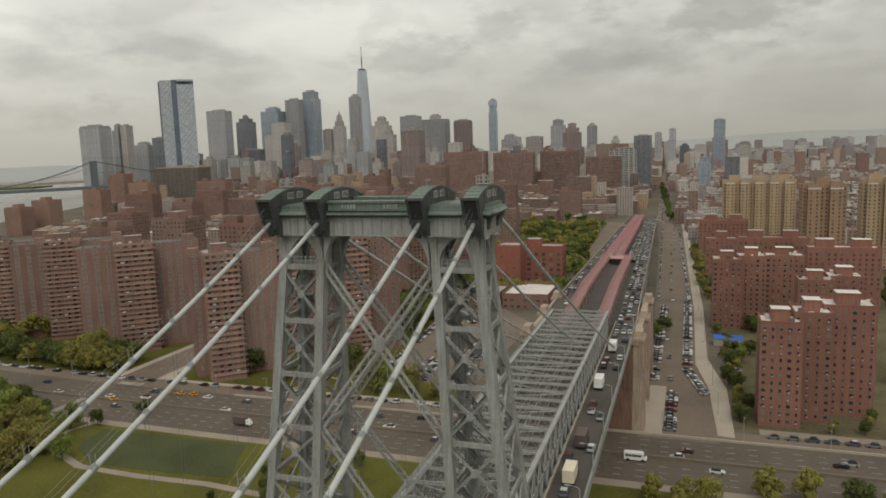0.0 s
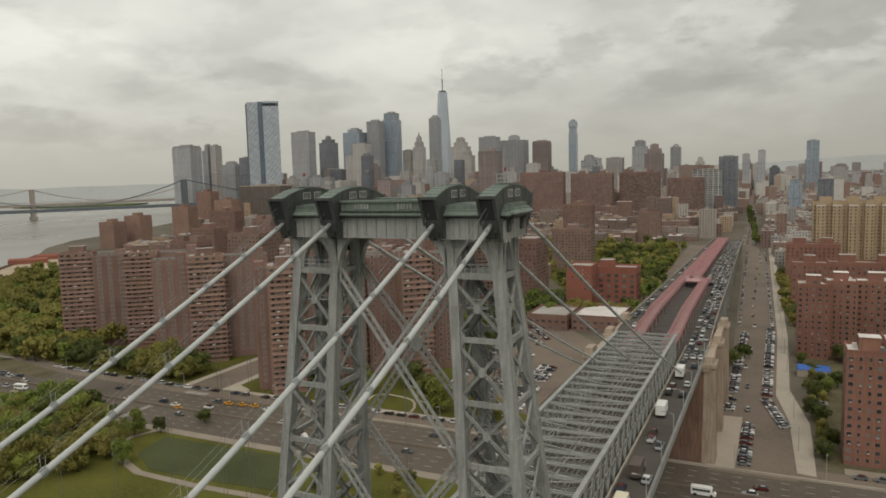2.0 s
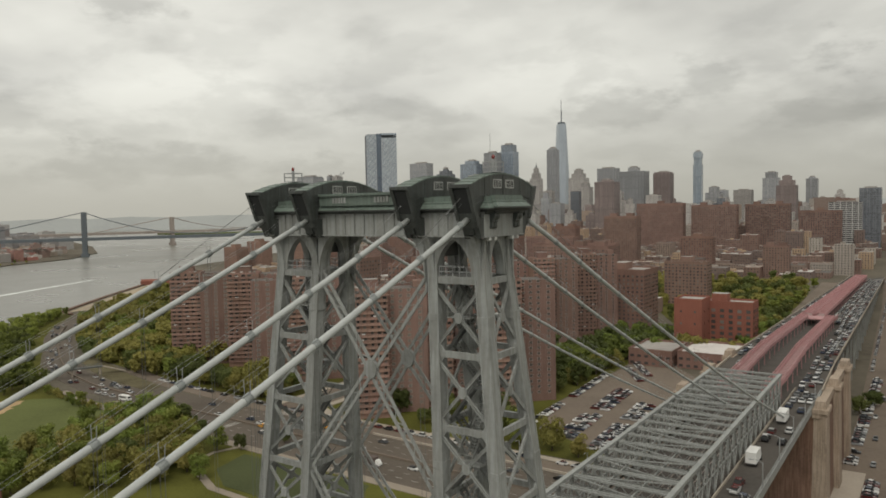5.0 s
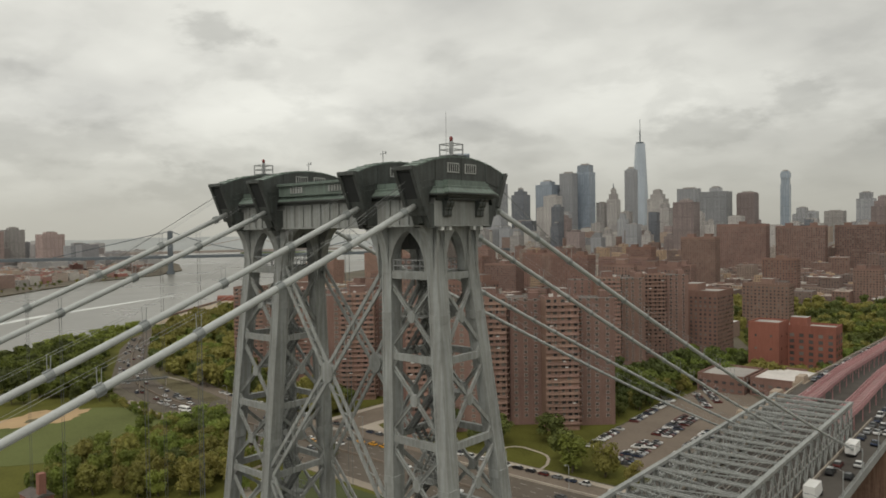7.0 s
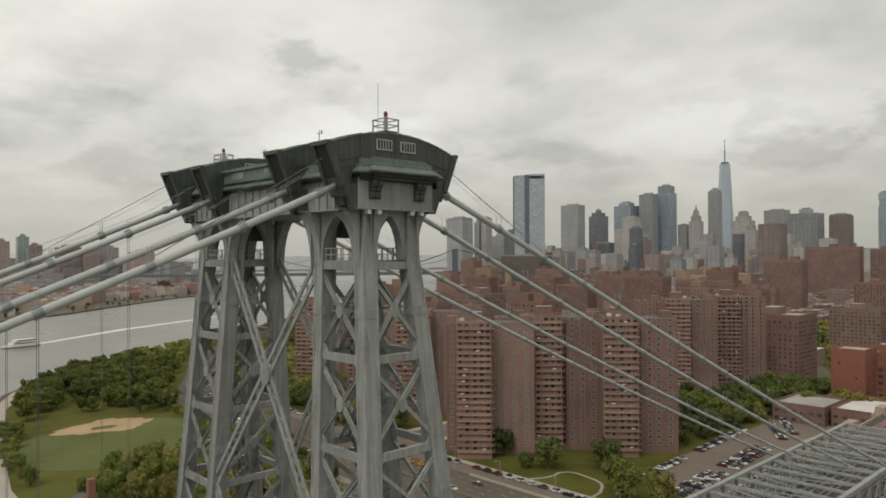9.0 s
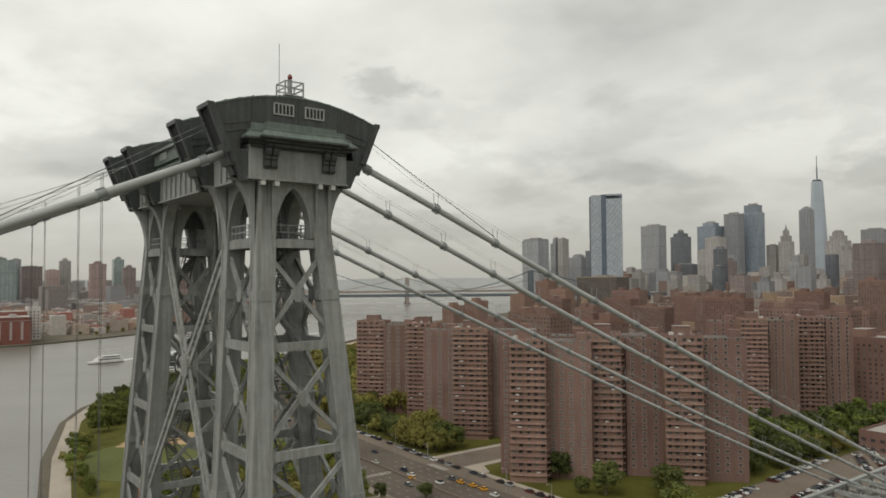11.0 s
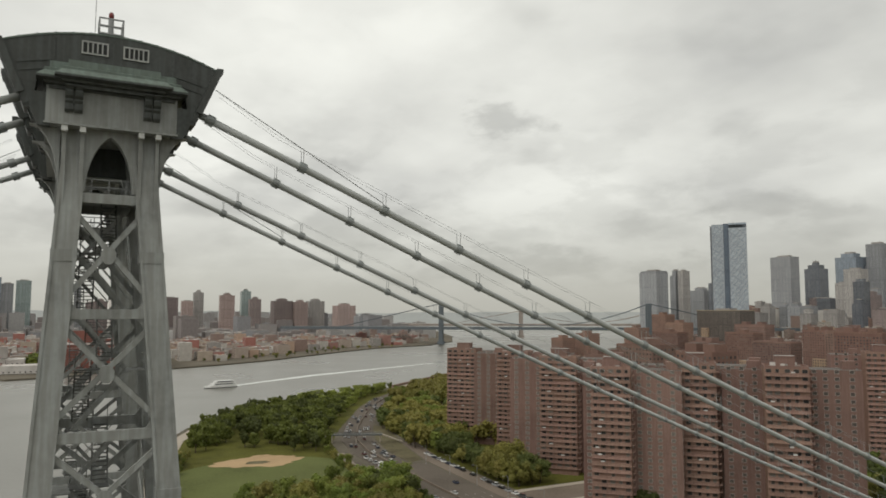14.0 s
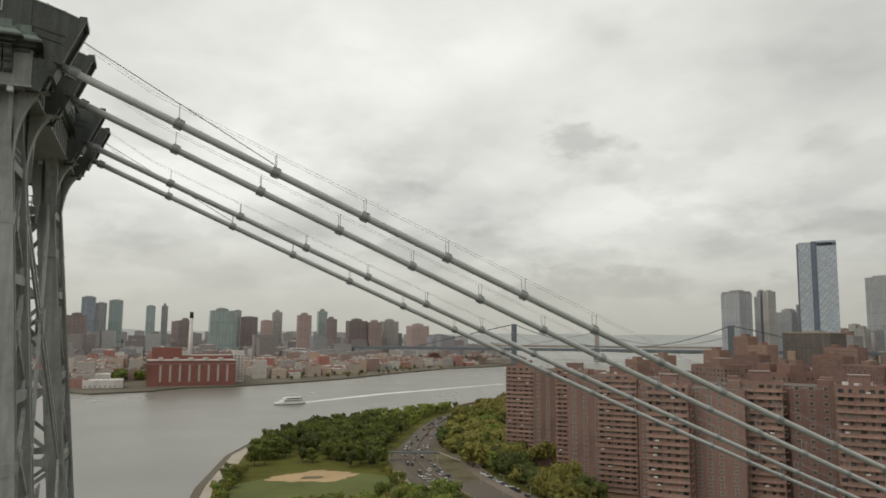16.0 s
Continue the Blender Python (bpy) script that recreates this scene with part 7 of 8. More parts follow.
def crown_mesh(seed, radius, height, leaf, count, mat):
    """A crown of many small leaf sprays round several boughs, uneven and open."""
    rnd = random.Random(seed)
    lobes = [(Vector((rnd.uniform(-0.62, 0.62) * radius, rnd.uniform(-0.62, 0.62) * radius, height * rnd.uniform(0.32, 0.92))), radius * rnd.uniform(0.22, 0.5)) for _ in range(15)]
    verts, faces = [], []
    for _ in range(count):
        c, r = rnd.choice(lobes)
        d = Vector((rnd.gauss(0, 1), rnd.gauss(0, 1), rnd.gauss(0.35, 0.8))).normalized()
        p = c + d * r * min(1.25, 0.72 + abs(rnd.gauss(0, 0.26)))
        # sprays lie roughly along the bough's surface, some tipped out of it
        lean = (d + Vector((rnd.gauss(0, 0.45), rnd.gauss(0, 0.45), rnd.gauss(0.25, 0.35)))).normalized()
        u = lean.cross(Vector((rnd.gauss(0, 1), rnd.gauss(0, 1), rnd.gauss(0, 1))))
        u = u.normalized() if u.length > 1e-3 else Vector((1, 0, 0))
        w = lean.cross(u)
        s = leaf * rnd.uniform(0.55, 1.35)
        k = len(verts)
        verts += [tuple(p + u * s), tuple(p + w * s * 0.6), tuple(p - u * s * 0.8), tuple(p - w * s * 0.7 - lean * s * 0.3)]
        faces.append((k, k + 1, k + 2, k + 3))
    me = bpy.data.meshes.new("crown")
    me.from_pydata(verts, [], faces)
    me.materials.append(mat)
    return me


def trunk_mesh(seed, radius, height):
    rnd = random.Random(seed)
    bm = bmesh.new()
    tall = height * 0.55

    def limb(p, q, ra, rb, sides=6):
        d = (q - p).normalized()
        s = d.cross(Vector((0.3, 1, 0.1))).normalized()
        u = s.cross(d)
        rings = [[bm.verts.new(e + (s * math.cos(t) + u * math.sin(t)) * r) for t in (2 * math.pi * k / sides for k in range(sides))] for e, r in ((p, ra), (q, rb))]
        for k in range(sides):
            bm.faces.new((rings[0][k], rings[0][(k + 1) % sides], rings[1][(k + 1) % sides], rings[1][k]))
    base = Vector((0, 0, 0))
    fork = Vector((rnd.uniform(-0.3, 0.3), rnd.uniform(-0.3, 0.3), tall * 0.6))
    limb(base, fork, 0.32, 0.22)
    for k in range(5):
        a = 2 * math.pi * k / 5 + rnd.uniform(-0.4, 0.4)
        tip = fork + Vector((math.cos(a) * radius * 0.5, math.sin(a) * radius * 0.5, height * rnd.uniform(0.25, 0.5)))
        limb(fork, tip, 0.15, 0.05, 5)
    return mesh_of(bm, "trunk", M_BARK)


KINDS = []
for i, (r, h, mat, lab) in enumerate(((4.6, 9.5, M_LEAF, "broad green park tree in spring leaf"), (4.0, 9.0, M_LEAFY, "olive young-leaved tree in spring leaf"), (5.2, 11.0, M_LEAF, "broad green park tree in spring leaf"), (4.2, 9.5, M_LEAFD, "dark green dense street tree"), (3.4, 7.5, M_LEAFY, "small olive young-leaved tree"), (5.4, 10.5, M_LEAFY, "olive young-leaved tree in spring leaf"))):
    KINDS.append((crown_mesh(500 + i, r, h, 0.46, 2300, mat), trunk_mesh(520 + i, r, h), lab, crown_mesh(540 + i, r, h, 0.85, 620, mat)))


def tree(kind, x, y, scale, turn, z=GROUND, group="park trees"):
    crown, trunk, lab = KINDS[kind][:3]
    t = thing("tree", lab, "tree", (x, y, z), turn, group=group)
    t.scale = (scale, scale, scale * random.uniform(0.85, 1.15))
    part("trunk", trunk, None, t)
    part("crown", crown, None, t)
    return t


def wood(seed, count, area, kinds, low=0.7, high=1.2, group="park trees", gap=5.0, joined="", base=GROUND):
    """Trees strewn in an area, none nearer to another than gap; far ones are joined into one grove."""
    rnd = random.Random(seed)
    xs, ys = [p[0] for p in area], [p[1] for p in area]
    spots, verts, faces, mats = [], [], [], []
    for _ in range(count * 12):
        x, y = rnd.uniform(min(xs), max(xs)), rnd.uniform(min(ys), max(ys))
        if len(spots) < count and inside(area, x, y) and all((x - a) ** 2 + (y - b) ** 2 > gap * gap for a, b in spots):
            spots.append((x, y))
            kind, scale, turn = rnd.choice(kinds), rnd.uniform(low, high), rnd.uniform(0, 360)
            if not joined:
                tree(kind, x, y, scale, turn, group=group)
                continue
            m = pose(x, y, base, 0, 0, turn) @ Matrix.Diagonal((scale, scale, scale, 1))
            for slot, me in ((1 + kinds.index(kind), KINDS[kind][3]), (0, KINDS[kind][1])):
                k = len(verts)
                verts += [tuple(m @ v.co) for v in me.vertices]
                faces += [tuple(k + i for i in p.vertices) for p in me.polygons]
                mats += [slot] * len(me.polygons)
    if joined:
        me = bpy.data.meshes.new("grove")
        me.from_pydata(verts, [], faces)
        for m in (M_BARK, *(KINDS[kind][0].materials[0] for kind in kinds)):
            me.materials.append(m)
        me.polygons.foreach_set("material_index", mats)
        tagged(new("grove", me), joined, "trees", kind="stuff")


# round the ball field, along the river, and the dense grove beyond it
wood(1, 150, [(-380, 66), (-430, 76), (-480, 99), (-540, 142), (-560, 190), (-500, 205), (-440, 172), (-385, 153), (-352, 139), (-358, 126), (-384, 112), (-394, 92)], (0, 2, 3), 0.85, 1.22, gap=4.7, joined="dense green trees beyond the ball field")
wood(21, 80, [(-535, 142), (-586, 200), (-628, 275), (-645, 312), (-600, 270), (-510, 208)], (0, 2, 3), 0.7, 1.0, gap=5.2, joined="dense green trees along the river beyond the field")
wood(2, 26, [(-262, 46), (-256, 40), (-330, 44), (-372, 60), (-368, 66), (-310, 48)], (0, 2, 1), 0.4, 0.7, gap=3.5)
wood(3, 13, [(-254, 60), (-235, 60), (-235, 128), (-262, 128), (-262, 110), (-250, 90)], (0, 2, 2), 0.7, 1.1, gap=6.5)
wood(4, 22, [(-185, 100), (-232, 70), (-240, 128), (-190, 130)], (1, 4, 2, 0), 0.8, 1.2)
wood(5, 30, [(-166, 106), (-186, 82), (-205, 66), (-225, 48), (-242, 50), (-234, 100), (-212, 126), (-180, 118)], (1, 0, 5, 0), 0.8, 1.15)
for x, y, s in ((-88, 100, 0.4), (-94, 110, 0.35), (-90, 116, 0.35), (-82, 92, 0.5), (-100, 90, 0.3)):
    tree(3, x, y, s, x * 7)
wood(33, 26, [(-262, 122), (-255, 144), (-214, 139), (-205, 128), (-193, 117), (-174, 101), (-160, 88), (-190, 78), (-225, 100), (-262, 118)], (1, 5, 4, 3, 5), 0.6, 1.1, gap=5.0)
for x, y, s, kind in ((60, 131.5, 1.1, 1), (70, 133, 1.15, 4), (84, 134, 1.0, 3), (94, 134.5, 1.0, 5), (28, 122, 1.0, 4), (36, 124, 0.9, 1)):
    tree(kind, x, y, s, x * 7)
for x, y, s in ((-174, 146.5, 0.72), (-218, 139.5, 0.6), (-226, 141, 0.55), (-183, 131.5, 0.62)):
    tree(3, x, y, s, y * 5)
wood(6, 26, [(-280, 139), (-300, 139.5), (-345, 144), (-350, 139), (-312, 132), (-282, 134)], (1, 4, 0), 0.28, 0.5, gap=2.4)
wood(34, 13, [(-216, 122), (-225, 137), (-258, 141), (-268, 130), (-240, 118)], (0, 2, 3), 0.95, 1.25, gap=5.5)
wood(7, 10, [(-84, 104), (-60, 104), (-60, 128), (-88, 128)], (4, 3), 0.4, 0.6)
wood(8, 18, [(20, 90), (140, 100), (140, 128), (40, 126), (20, 118)], (1, 4, 5), 0.7, 1.0)
# before and between the apartment towers
wood(9, 42, [(-226, 192), (-262, 192), (-300, 196), (-330, 200), (-330, 214), (-296, 204), (-266, 200), (-232, 208)], (3, 1, 3, 5), 0.95, 1.35, group="street trees", gap=4.4)
wood(22, 170, [(-330, 262), (-400, 285), (-470, 305), (-510, 262), (-540, 274), (-640, 364), (-720, 480), (-740, 570), (-600, 470), (-500, 400), (-420, 330), (-340, 280)], (1, 5, 3, 0), 1.0, 1.4, gap=5.6, joined="olive and green trees in the park inside the bend")
wood(27, 120, [(-318, 192), (-345, 190), (-392, 205), (-440, 224), (-505, 256), (-470, 300), (-400, 280), (-335, 250), (-312, 214)], (1, 5, 3, 0), 1.0, 1.4, gap=5.2, joined="olive and green trees beside the apartment towers")
for x, y, sc, kind in ((-133, 205, 1.4, 3), (-115, 222, 1.5, 3), (-88.5, 193, 1.45, 0), (-160, 207, 1.25, 3), (-99, 203, 1.25, 3), (-76, 196, 1.3, 1), (-141, 199, 0.8, 3), (-64, 194, 0.9, 1)):
    tree(kind, x, y, sc, x * 7, group="street trees")
wood(37, 34, [(-386, 190), (-440, 211), (-505, 244), (-512, 254), (-440, 224), (-392, 205)], (1, 5, 3), 0.8, 1.15, gap=4.6, joined="olive trees along the edge of the bending highway")
wood(12, 44, [(-106, 268), (-107, 372), (-125, 380), (-158, 372), (-160, 330), (-128, 285)], (3, 0, 1), 0.8, 1.15, gap=4.6, group="street trees")
wood(30, 70, [(-514, 255), (-540, 264), (-578, 292), (-640, 356), (-650, 400), (-560, 330), (-500, 285)], (1, 5, 0), 1.1, 1.5, gap=5.2, joined="olive trees on the inside of the highway bend")
wood(31, 46, [(-1126, -30), (-1250, -60), (-1300, 0), (-1192, 8), (-1192, -24)], (3, 0), 1.2, 1.7, gap=7, joined="green trees beside the power house", base=2.0)
wood(32, 150, [(-1120, 190), (-1190, 320), (-1340, 500), (-1490, 700), (-1640, 760), (-1700, 600), (-1500, 300), (-1300, 160)], (1, 4, 3), 0.5, 0.95, gap=9, joined="scattered trees on the far bank", base=2.0)
wood(28, 34, [(-134, 386), (-100, 384), (-94, 412), (-98, 462), (-122, 472), (-150, 440)], (3, 0, 3), 0.9, 1.3, gap=4.8, joined="dark green trees round the school yard")
wood(29, 44, [(-108, 296), (-110, 384), (-176, 372), (-186, 345), (-152, 326)], (3, 3, 0), 1.0, 1.35, gap=4.8, joined="dark green trees behind the car park")
wood(13, 26, [(-64, 388), (-30, 395), (-34, 560), (-60, 560), (-56, 480)], (0, 3, 1), 0.9, 1.25, joined="green street trees south of the approach")
wood(14, 60, [(-62, 500), (-46, 500), (-60, 840), (-150, 840), (-120, 620)], (0, 3, 0), 0.9, 1.3, joined="green park trees south of the approach")
wood(35, 130, APPROACH_PARK, (3, 1, 5), 0.95, 1.4, gap=6.5, joined="green and olive park trees beside the bridge approach")
wood(36, 15, [(-96, 402), (-52, 402), (-50, 416), (-96, 415)], (5, 1), 0.85, 1.15, gap=4.2, joined="olive trees before the school")
wood(15, 22, [(49, 392), (59, 392), (50, 640), (40, 640)], (3, 1), 0.9, 1.2, gap=7, joined="trees along the avenue pavement")
wood(16, 18, [(56, 192), (60, 192), (59, 300), (52, 330), (53, 270)], (3, 4), 0.45, 0.8, group="avenue trees", gap=4)
wood(17, 12, [(66, 330), (84, 335), (84, 345), (70, 340)], (3, 3), 0.8, 1.1, group="housing trees", gap=4)
wood(18, 12, [(64, 188), (120, 186), (130, 205), (104, 208), (64, 191)], (3, 4), 0.35, 0.6, group="housing trees", gap=4)
wood(19, 26, [(-230, 262), (-160, 350), (-220, 420), (-300, 330)], (3, 1, 0), 0.8, 1.1, joined="trees between the apartment towers")
wood(20, 2, [(21, 300), (27, 300), (26, 330), (20, 330)], (3,), 0.8, 1.0, group="avenue trees", gap=9)
wood(25, 7, [(57, 230), (61, 230), (110, 290), (80, 300), (58, 300)], (3, 4, 0), 0.5, 0.9, group="housing trees", gap=5)
wood(26, 40, [(12, 920), (18, 920), (-20, 1700), (-26, 1700)], (3, 0), 0.8, 1.1, gap=8, joined="trees along the far avenue")
wood(23, 60, [(-700, 640), (-560, 620), (-420, 760), (-460, 900), (-700, 860)], (3, 0), 0.8, 1.1, gap=9, joined="scattered trees between far apartment slabs")
wood(24, 60, [(60, 420), (250, 400), (260, 640), (60, 640)], (3, 0), 0.7, 1.0, gap=9, joined="scattered trees between the northern housing")

# ---------------------------------------------------------------- vehicles


def wheel_mesh(r, w):
    bm = bmesh.new()
    bmesh.ops.create_cone(bm, cap_ends=True, segments=12, radius1=r, radius2=r, depth=w, matrix=Matrix.Rotation(math.pi / 2, 4, "X"))
    return mesh_of(bm, "wheel", M_TYRE)


WHEEL, WHEEL_T = wheel_mesh(0.33, 0.24), wheel_mesh(0.5, 0.35)


def loft(bm, sections):
    """Skin over cross sections (x, half width, z low, z high)."""
    prev = None
    for x, hw, z0, z1 in sections:
        cur = [bm.verts.new(p) for p in ((x, -hw, z0), (x, hw, z0), (x, hw * 0.96, z1), (x, -hw * 0.96, z1))]
        if prev:
            for k in range(4):
                bm.faces.new((prev[k], prev[(k + 1) % 4], cur[(k + 1) % 4], cur[k]))
        else:
            bm.faces.new(cur[::-1])
        prev = cur
    bm.faces.new(prev)
    bmesh.ops.recalc_face_normals(bm, faces=bm.faces)
    return bm


def car_model(name, label, paint, roof=1.45, length=4.6):
    c = thing(name, label, "car", (0, 0, -60), group="cars")
    L = length / 2
    part("body", loft(bmesh.new(), [(-L, 0.78, 0.45, 0.80), (-L + 0.25, 0.88, 0.28, 0.95), (-L * 0.45, 0.9, 0.25, 1.0), (L * 0.35, 0.9, 0.25, 0.96), (L - 0.35, 0.87, 0.28, 0.78), (L, 0.74, 0.42, 0.66)]), paint, c)
    part("cabin_glass", loft(bmesh.new(), [(-L * 0.80, 0.80, 0.96, 1.0), (-L * 0.52, 0.70, 0.96, roof - 0.05), (L * 0.10, 0.70, 0.96, roof - 0.04), (L * 0.42, 0.80, 0.94, 0.99)]), M_BLACK, c, "dark glazed cabin")
    part("roof", loft(bmesh.new(), [(-L * 0.54, 0.66, roof - 0.06, roof - 0.02), (-L * 0.3, 0.68, roof - 0.05, roof + 0.02), (L * 0.1, 0.66, roof - 0.05, roof)]), paint, c)
    for x in (-L * 0.62, L * 0.62):
        for y in (-0.80, 0.80):
            piece("wheel", WHEEL, c, pose(x, y, 0.33))
    return c


CAR = car_model("car", "parked or queuing saloon car", M_CARS)
SUV = car_model("car", "parked or queuing tall estate car", M_CARS, 1.75, 4.8)
TAXI = car_model("taxi", "yellow taxi cab on the highway", M_TAXI)
tagged(TAXI, category="taxi", group="taxis")


def truck_model(panel, label, length=7.5):
    c = thing("box_truck", label, "truck", (0, 0, -60), group="trucks")
    L = length / 2
    part("cargo_box", box(bmesh.new(), -L, L - 2.0, -1.2, 1.2, 0.85, 3.5), panel, c)
    part("cab", loft(bmesh.new(), [(L - 1.9, 1.05, 0.6, 2.6), (L - 0.9, 1.05, 0.6, 2.5), (L - 0.4, 1.0, 0.6, 1.6), (L, 0.95, 0.6, 1.3)]), M_VANW, c)
    part("windscreen", loft(bmesh.new(), [(L - 0.95, 0.95, 1.65, 2.42), (L - 0.5, 0.92, 1.6, 1.75)]), M_BLACK, c)
    part("chassis", box(bmesh.new(), -L, L - 0.2, -0.9, 0.9, 0.45, 0.85), M_TYRE, c)
    for x in (-L + 1.4, L - 1.0):
        for y in (-1.0, 1.0):
            piece("wheel", WHEEL_T, c, pose(x, y, 0.5))
    return c


M_VANB = material("brown_truck_panel", (0.10, 0.075, 0.065), 0.6, vary=0.1, scale=0.8)
TRUCKS = [truck_model(M_VAN, "cream-coloured box truck on the bridge roadway"), truck_model(M_VANW, "white box truck on the bridge roadway"), truck_model(M_VANB, "dark brown box truck on the bridge roadway")]



def minibus_model():
    c = thing("minibus", "white minibus with dark windows on the highway", "bus", (0, 0, -60), group="minibuses")
    part("body", loft(bmesh.new(), [(-3.6, 1.05, 0.5, 2.75), (-3.4, 1.12, 0.45, 2.9), (2.2, 1.12, 0.45, 2.9), (2.7, 1.08, 0.45, 2.4), (3.1, 1.02, 0.5, 1.45), (3.7, 0.95, 0.5, 1.25)]), M_VANW, c)
    for y in (-1.13, 1.13):
        for k in range(5):
            part("window", box(bmesh.new(), -3.1 + k * 1.05, -2.2 + k * 1.05, y - 0.03, y + 0.03, 1.6, 2.35), M_BLACK, c)
    part("windscreen", loft(bmesh.new(), [(2.72, 0.98, 1.55, 2.36), (3.12, 0.94, 1.42, 1.5)]), M_BLACK, c)
    for x in (-2.3, 2.4):
        for y in (-0.98, 0.98):
            piece("wheel", WHEEL_T, c, pose(x, y, 0.5))
    return c


MINIBUS = minibus_model()
FAR_CARS = []


def park(model, x, y, z, heading):
    """A car by itself where it is near; far ones are gathered for one mesh."""
    if math.hypot(x - 50, y + 40) > FAR_FROM and model in (CAR, SUV):
        FAR_CARS.append((model, pose(x, y, z, 0, 0, heading)))
        return None
    return copy_thing(model, pose(x, y, z, 0, 0, heading))


FAR_FROM = 295.0
rnd = random.Random(77)
RD = GROUND + 0.10
# highway traffic
for x, y, h in ((-187, 163, 180), (-159.6, 169.6, 180), (-139.3, 168.6, 180), (-188.4, 170.4, 180), (-204, 160.3, 180), (-142.5, 158, 0), (-77.9, 167, 180), (-69.4, 157.5, 180), (-80.4, 149, 0), (46.6, 147.8, 0), (37.4, 161.6, 180), (34.4, 156.2, 180), (83.8, 161.5, 180), (87, 163.8, 180),
                (-110, 150, 0), (-60, 169, 180), (-48, 150, 0), (60, 141, 0), (108, 150, 0), (-30, 164, 180), (-232.5, 159.6, 180), (-213, 162.4, 180), (-192, 150.8, 0), (-228, 148, 0), (-250, 170, 175), (-262, 152, 0), (-309, 163, 20), (-331, 167, 20)):
    park(CAR if rnd.random() < 0.6 else SUV, x, y, RD, h)
for k in range(70):
    t = rnd.random() * 5.99
    i, f = int(t), t % 1
    pts = [(-300, 160), (-340, 162), (-385, 171), (-430, 190), (-475, 212), (-530, 242), (-578, 274)]
    (xa, ya), (xb, yb) = pts[i], pts[i + 1]
    off = rnd.choice((-7.4, -4.8, -2.0, 2.0, 4.8, 7.4))
    h = math.atan2(yb - ya, xb - xa)
    park(CAR if rnd.random() < 0.6 else SUV, xa + (xb - xa) * f - math.sin(h) * off, ya + (yb - ya) * f + math.cos(h) * off, RD, math.degrees(h))
for x, y in ((-182, 170.2), (-175, 171), (-200, 157.7), (-168.6, 171.4)):
    park(TAXI, x, y, RD, 180)
park(MINIBUS, 21.3, 151.3, RD, 0)
park(MINIBUS, -297, 152.5, RD, 8)
park(TRUCKS[2], -126, 146, RD, 0)
# parked along the service road
for k in range(46):
    x = -60 - k * 5.9
    if rnd.random() < 0.86:
        park(CAR if rnd.random() < 0.6 else SUV, x, 183.6 + max(0, -226 - x) * 0.06, GROUND + 0.12, 180 + rnd.uniform(-2, 2))
for k in range(14):
    if rnd.random() < 0.75:
        park(CAR if rnd.random() < 0.6 else SUV, 66 + k * 6.2, 181.2, GROUND + 0.12, 180)
# parked beside the avenue, and its traffic
for k in range(16):
    if rnd.random() < 0.94:
        park(CAR if rnd.random() < 0.6 else SUV, 31.6, 180 + k * 2.9, GROUND + 0.14, rnd.uniform(-3, 3))
for k in range(44):
    y = 238 + k * 3.6
    if rnd.random() < 0.72:
        park(CAR if rnd.random() < 0.6 else SUV, 23.4, y, GROUND + 0.14, rnd.uniform(-4, 4))
for k in range(12):
    y = 223 + k * 2.9
    park(CAR if rnd.random() < 0.6 else SUV, 44.4 - 0.22 * (y - 223), y, GROUND + 0.14, 28 + rnd.uniform(-3, 3))
for k in range(42):
    y = 260 + k * 3.5
    if rnd.random() < 0.78:
        park(CAR if rnd.random() < 0.6 else SUV, 37.4, y, GROUND + 0.14, rnd.uniform(-4, 4))
for k in range(6):
    park(CAR if k % 2 else SUV, 58.5, 258 + k * 3.1, GROUND + 0.08, rnd.uniform(-4, 4))
for k in range(70):
    y = 410 + k * 6.0
    for x in (25.0, 44.0):
        if rnd.random() < 0.8:
            park(CAR if rnd.random() < 0.6 else SUV, x + drift(y), y, GROUND + 0.14, 90)
for k in range(60):
    y = 260 + k * 9.0
    if rnd.random() < 0.8:
        park(CAR if rnd.random() < 0.6 else SUV, -24.5 + drift(y), y, GROUND + 0.14, 90)
for k in range(20):
    y = 240 + k * 34
    park(CAR if rnd.random() < 0.6 else SUV, 30 + rnd.uniform(-2, 2) + drift(y) * 0.5, y, GROUND + 0.14, 270)
for k in range(90):
    y = 905 + k * 9.5
    for x, h in ((20.0, 270), (24.5, 270), (30.0, 90), (34.0, 90)):
        if rnd.random() < 0.62:
            park(CAR if rnd.random() < 0.6 else SUV, x + drift(y), y + rnd.uniform(-2, 2), GROUND + 0.14, h)
# traffic on the bridge and the crowded approach
park(TRUCKS[0], 14.2, 60, DECK, 90)
park(TRUCKS[2], 14.0, 79, DECK, 90)
park(TRUCKS[1], 13.2, 121, DECK, 90)
park(TRUCKS[1], 13.3, 160, DECK, 90)
park(TRUCKS[0], 14.4, 38, DECK, 90)
for x, y in ((16.5, 76), (12.2, 70), (16.2, 96), (13.6, 100), (13.4, 104.5), (16.4, 139), (12.4, 140), (12.6, 147), (16.5, 150), (16.2, 172), (12.3, 176), (14.0, 53)):
    park(CAR if rnd.random() < 0.6 else SUV, x, y, DECK, 90)
y = 184.0
while y < 880:
    for lane in (12.3, 14.9, 17.0) if y < 395 else (5.4, 8.6, 11.6, 14.4, 17.0):
        if rnd.random() < 0.82:
            park(CAR if rnd.random() < 0.55 else SUV, lane + drift(y) + rnd.uniform(-0.2, 0.2), y + rnd.uniform(-0.8, 0.8), ramp_z(y), 90)
    y += 7.4 if y < 500 else 11.0
y = 200.0
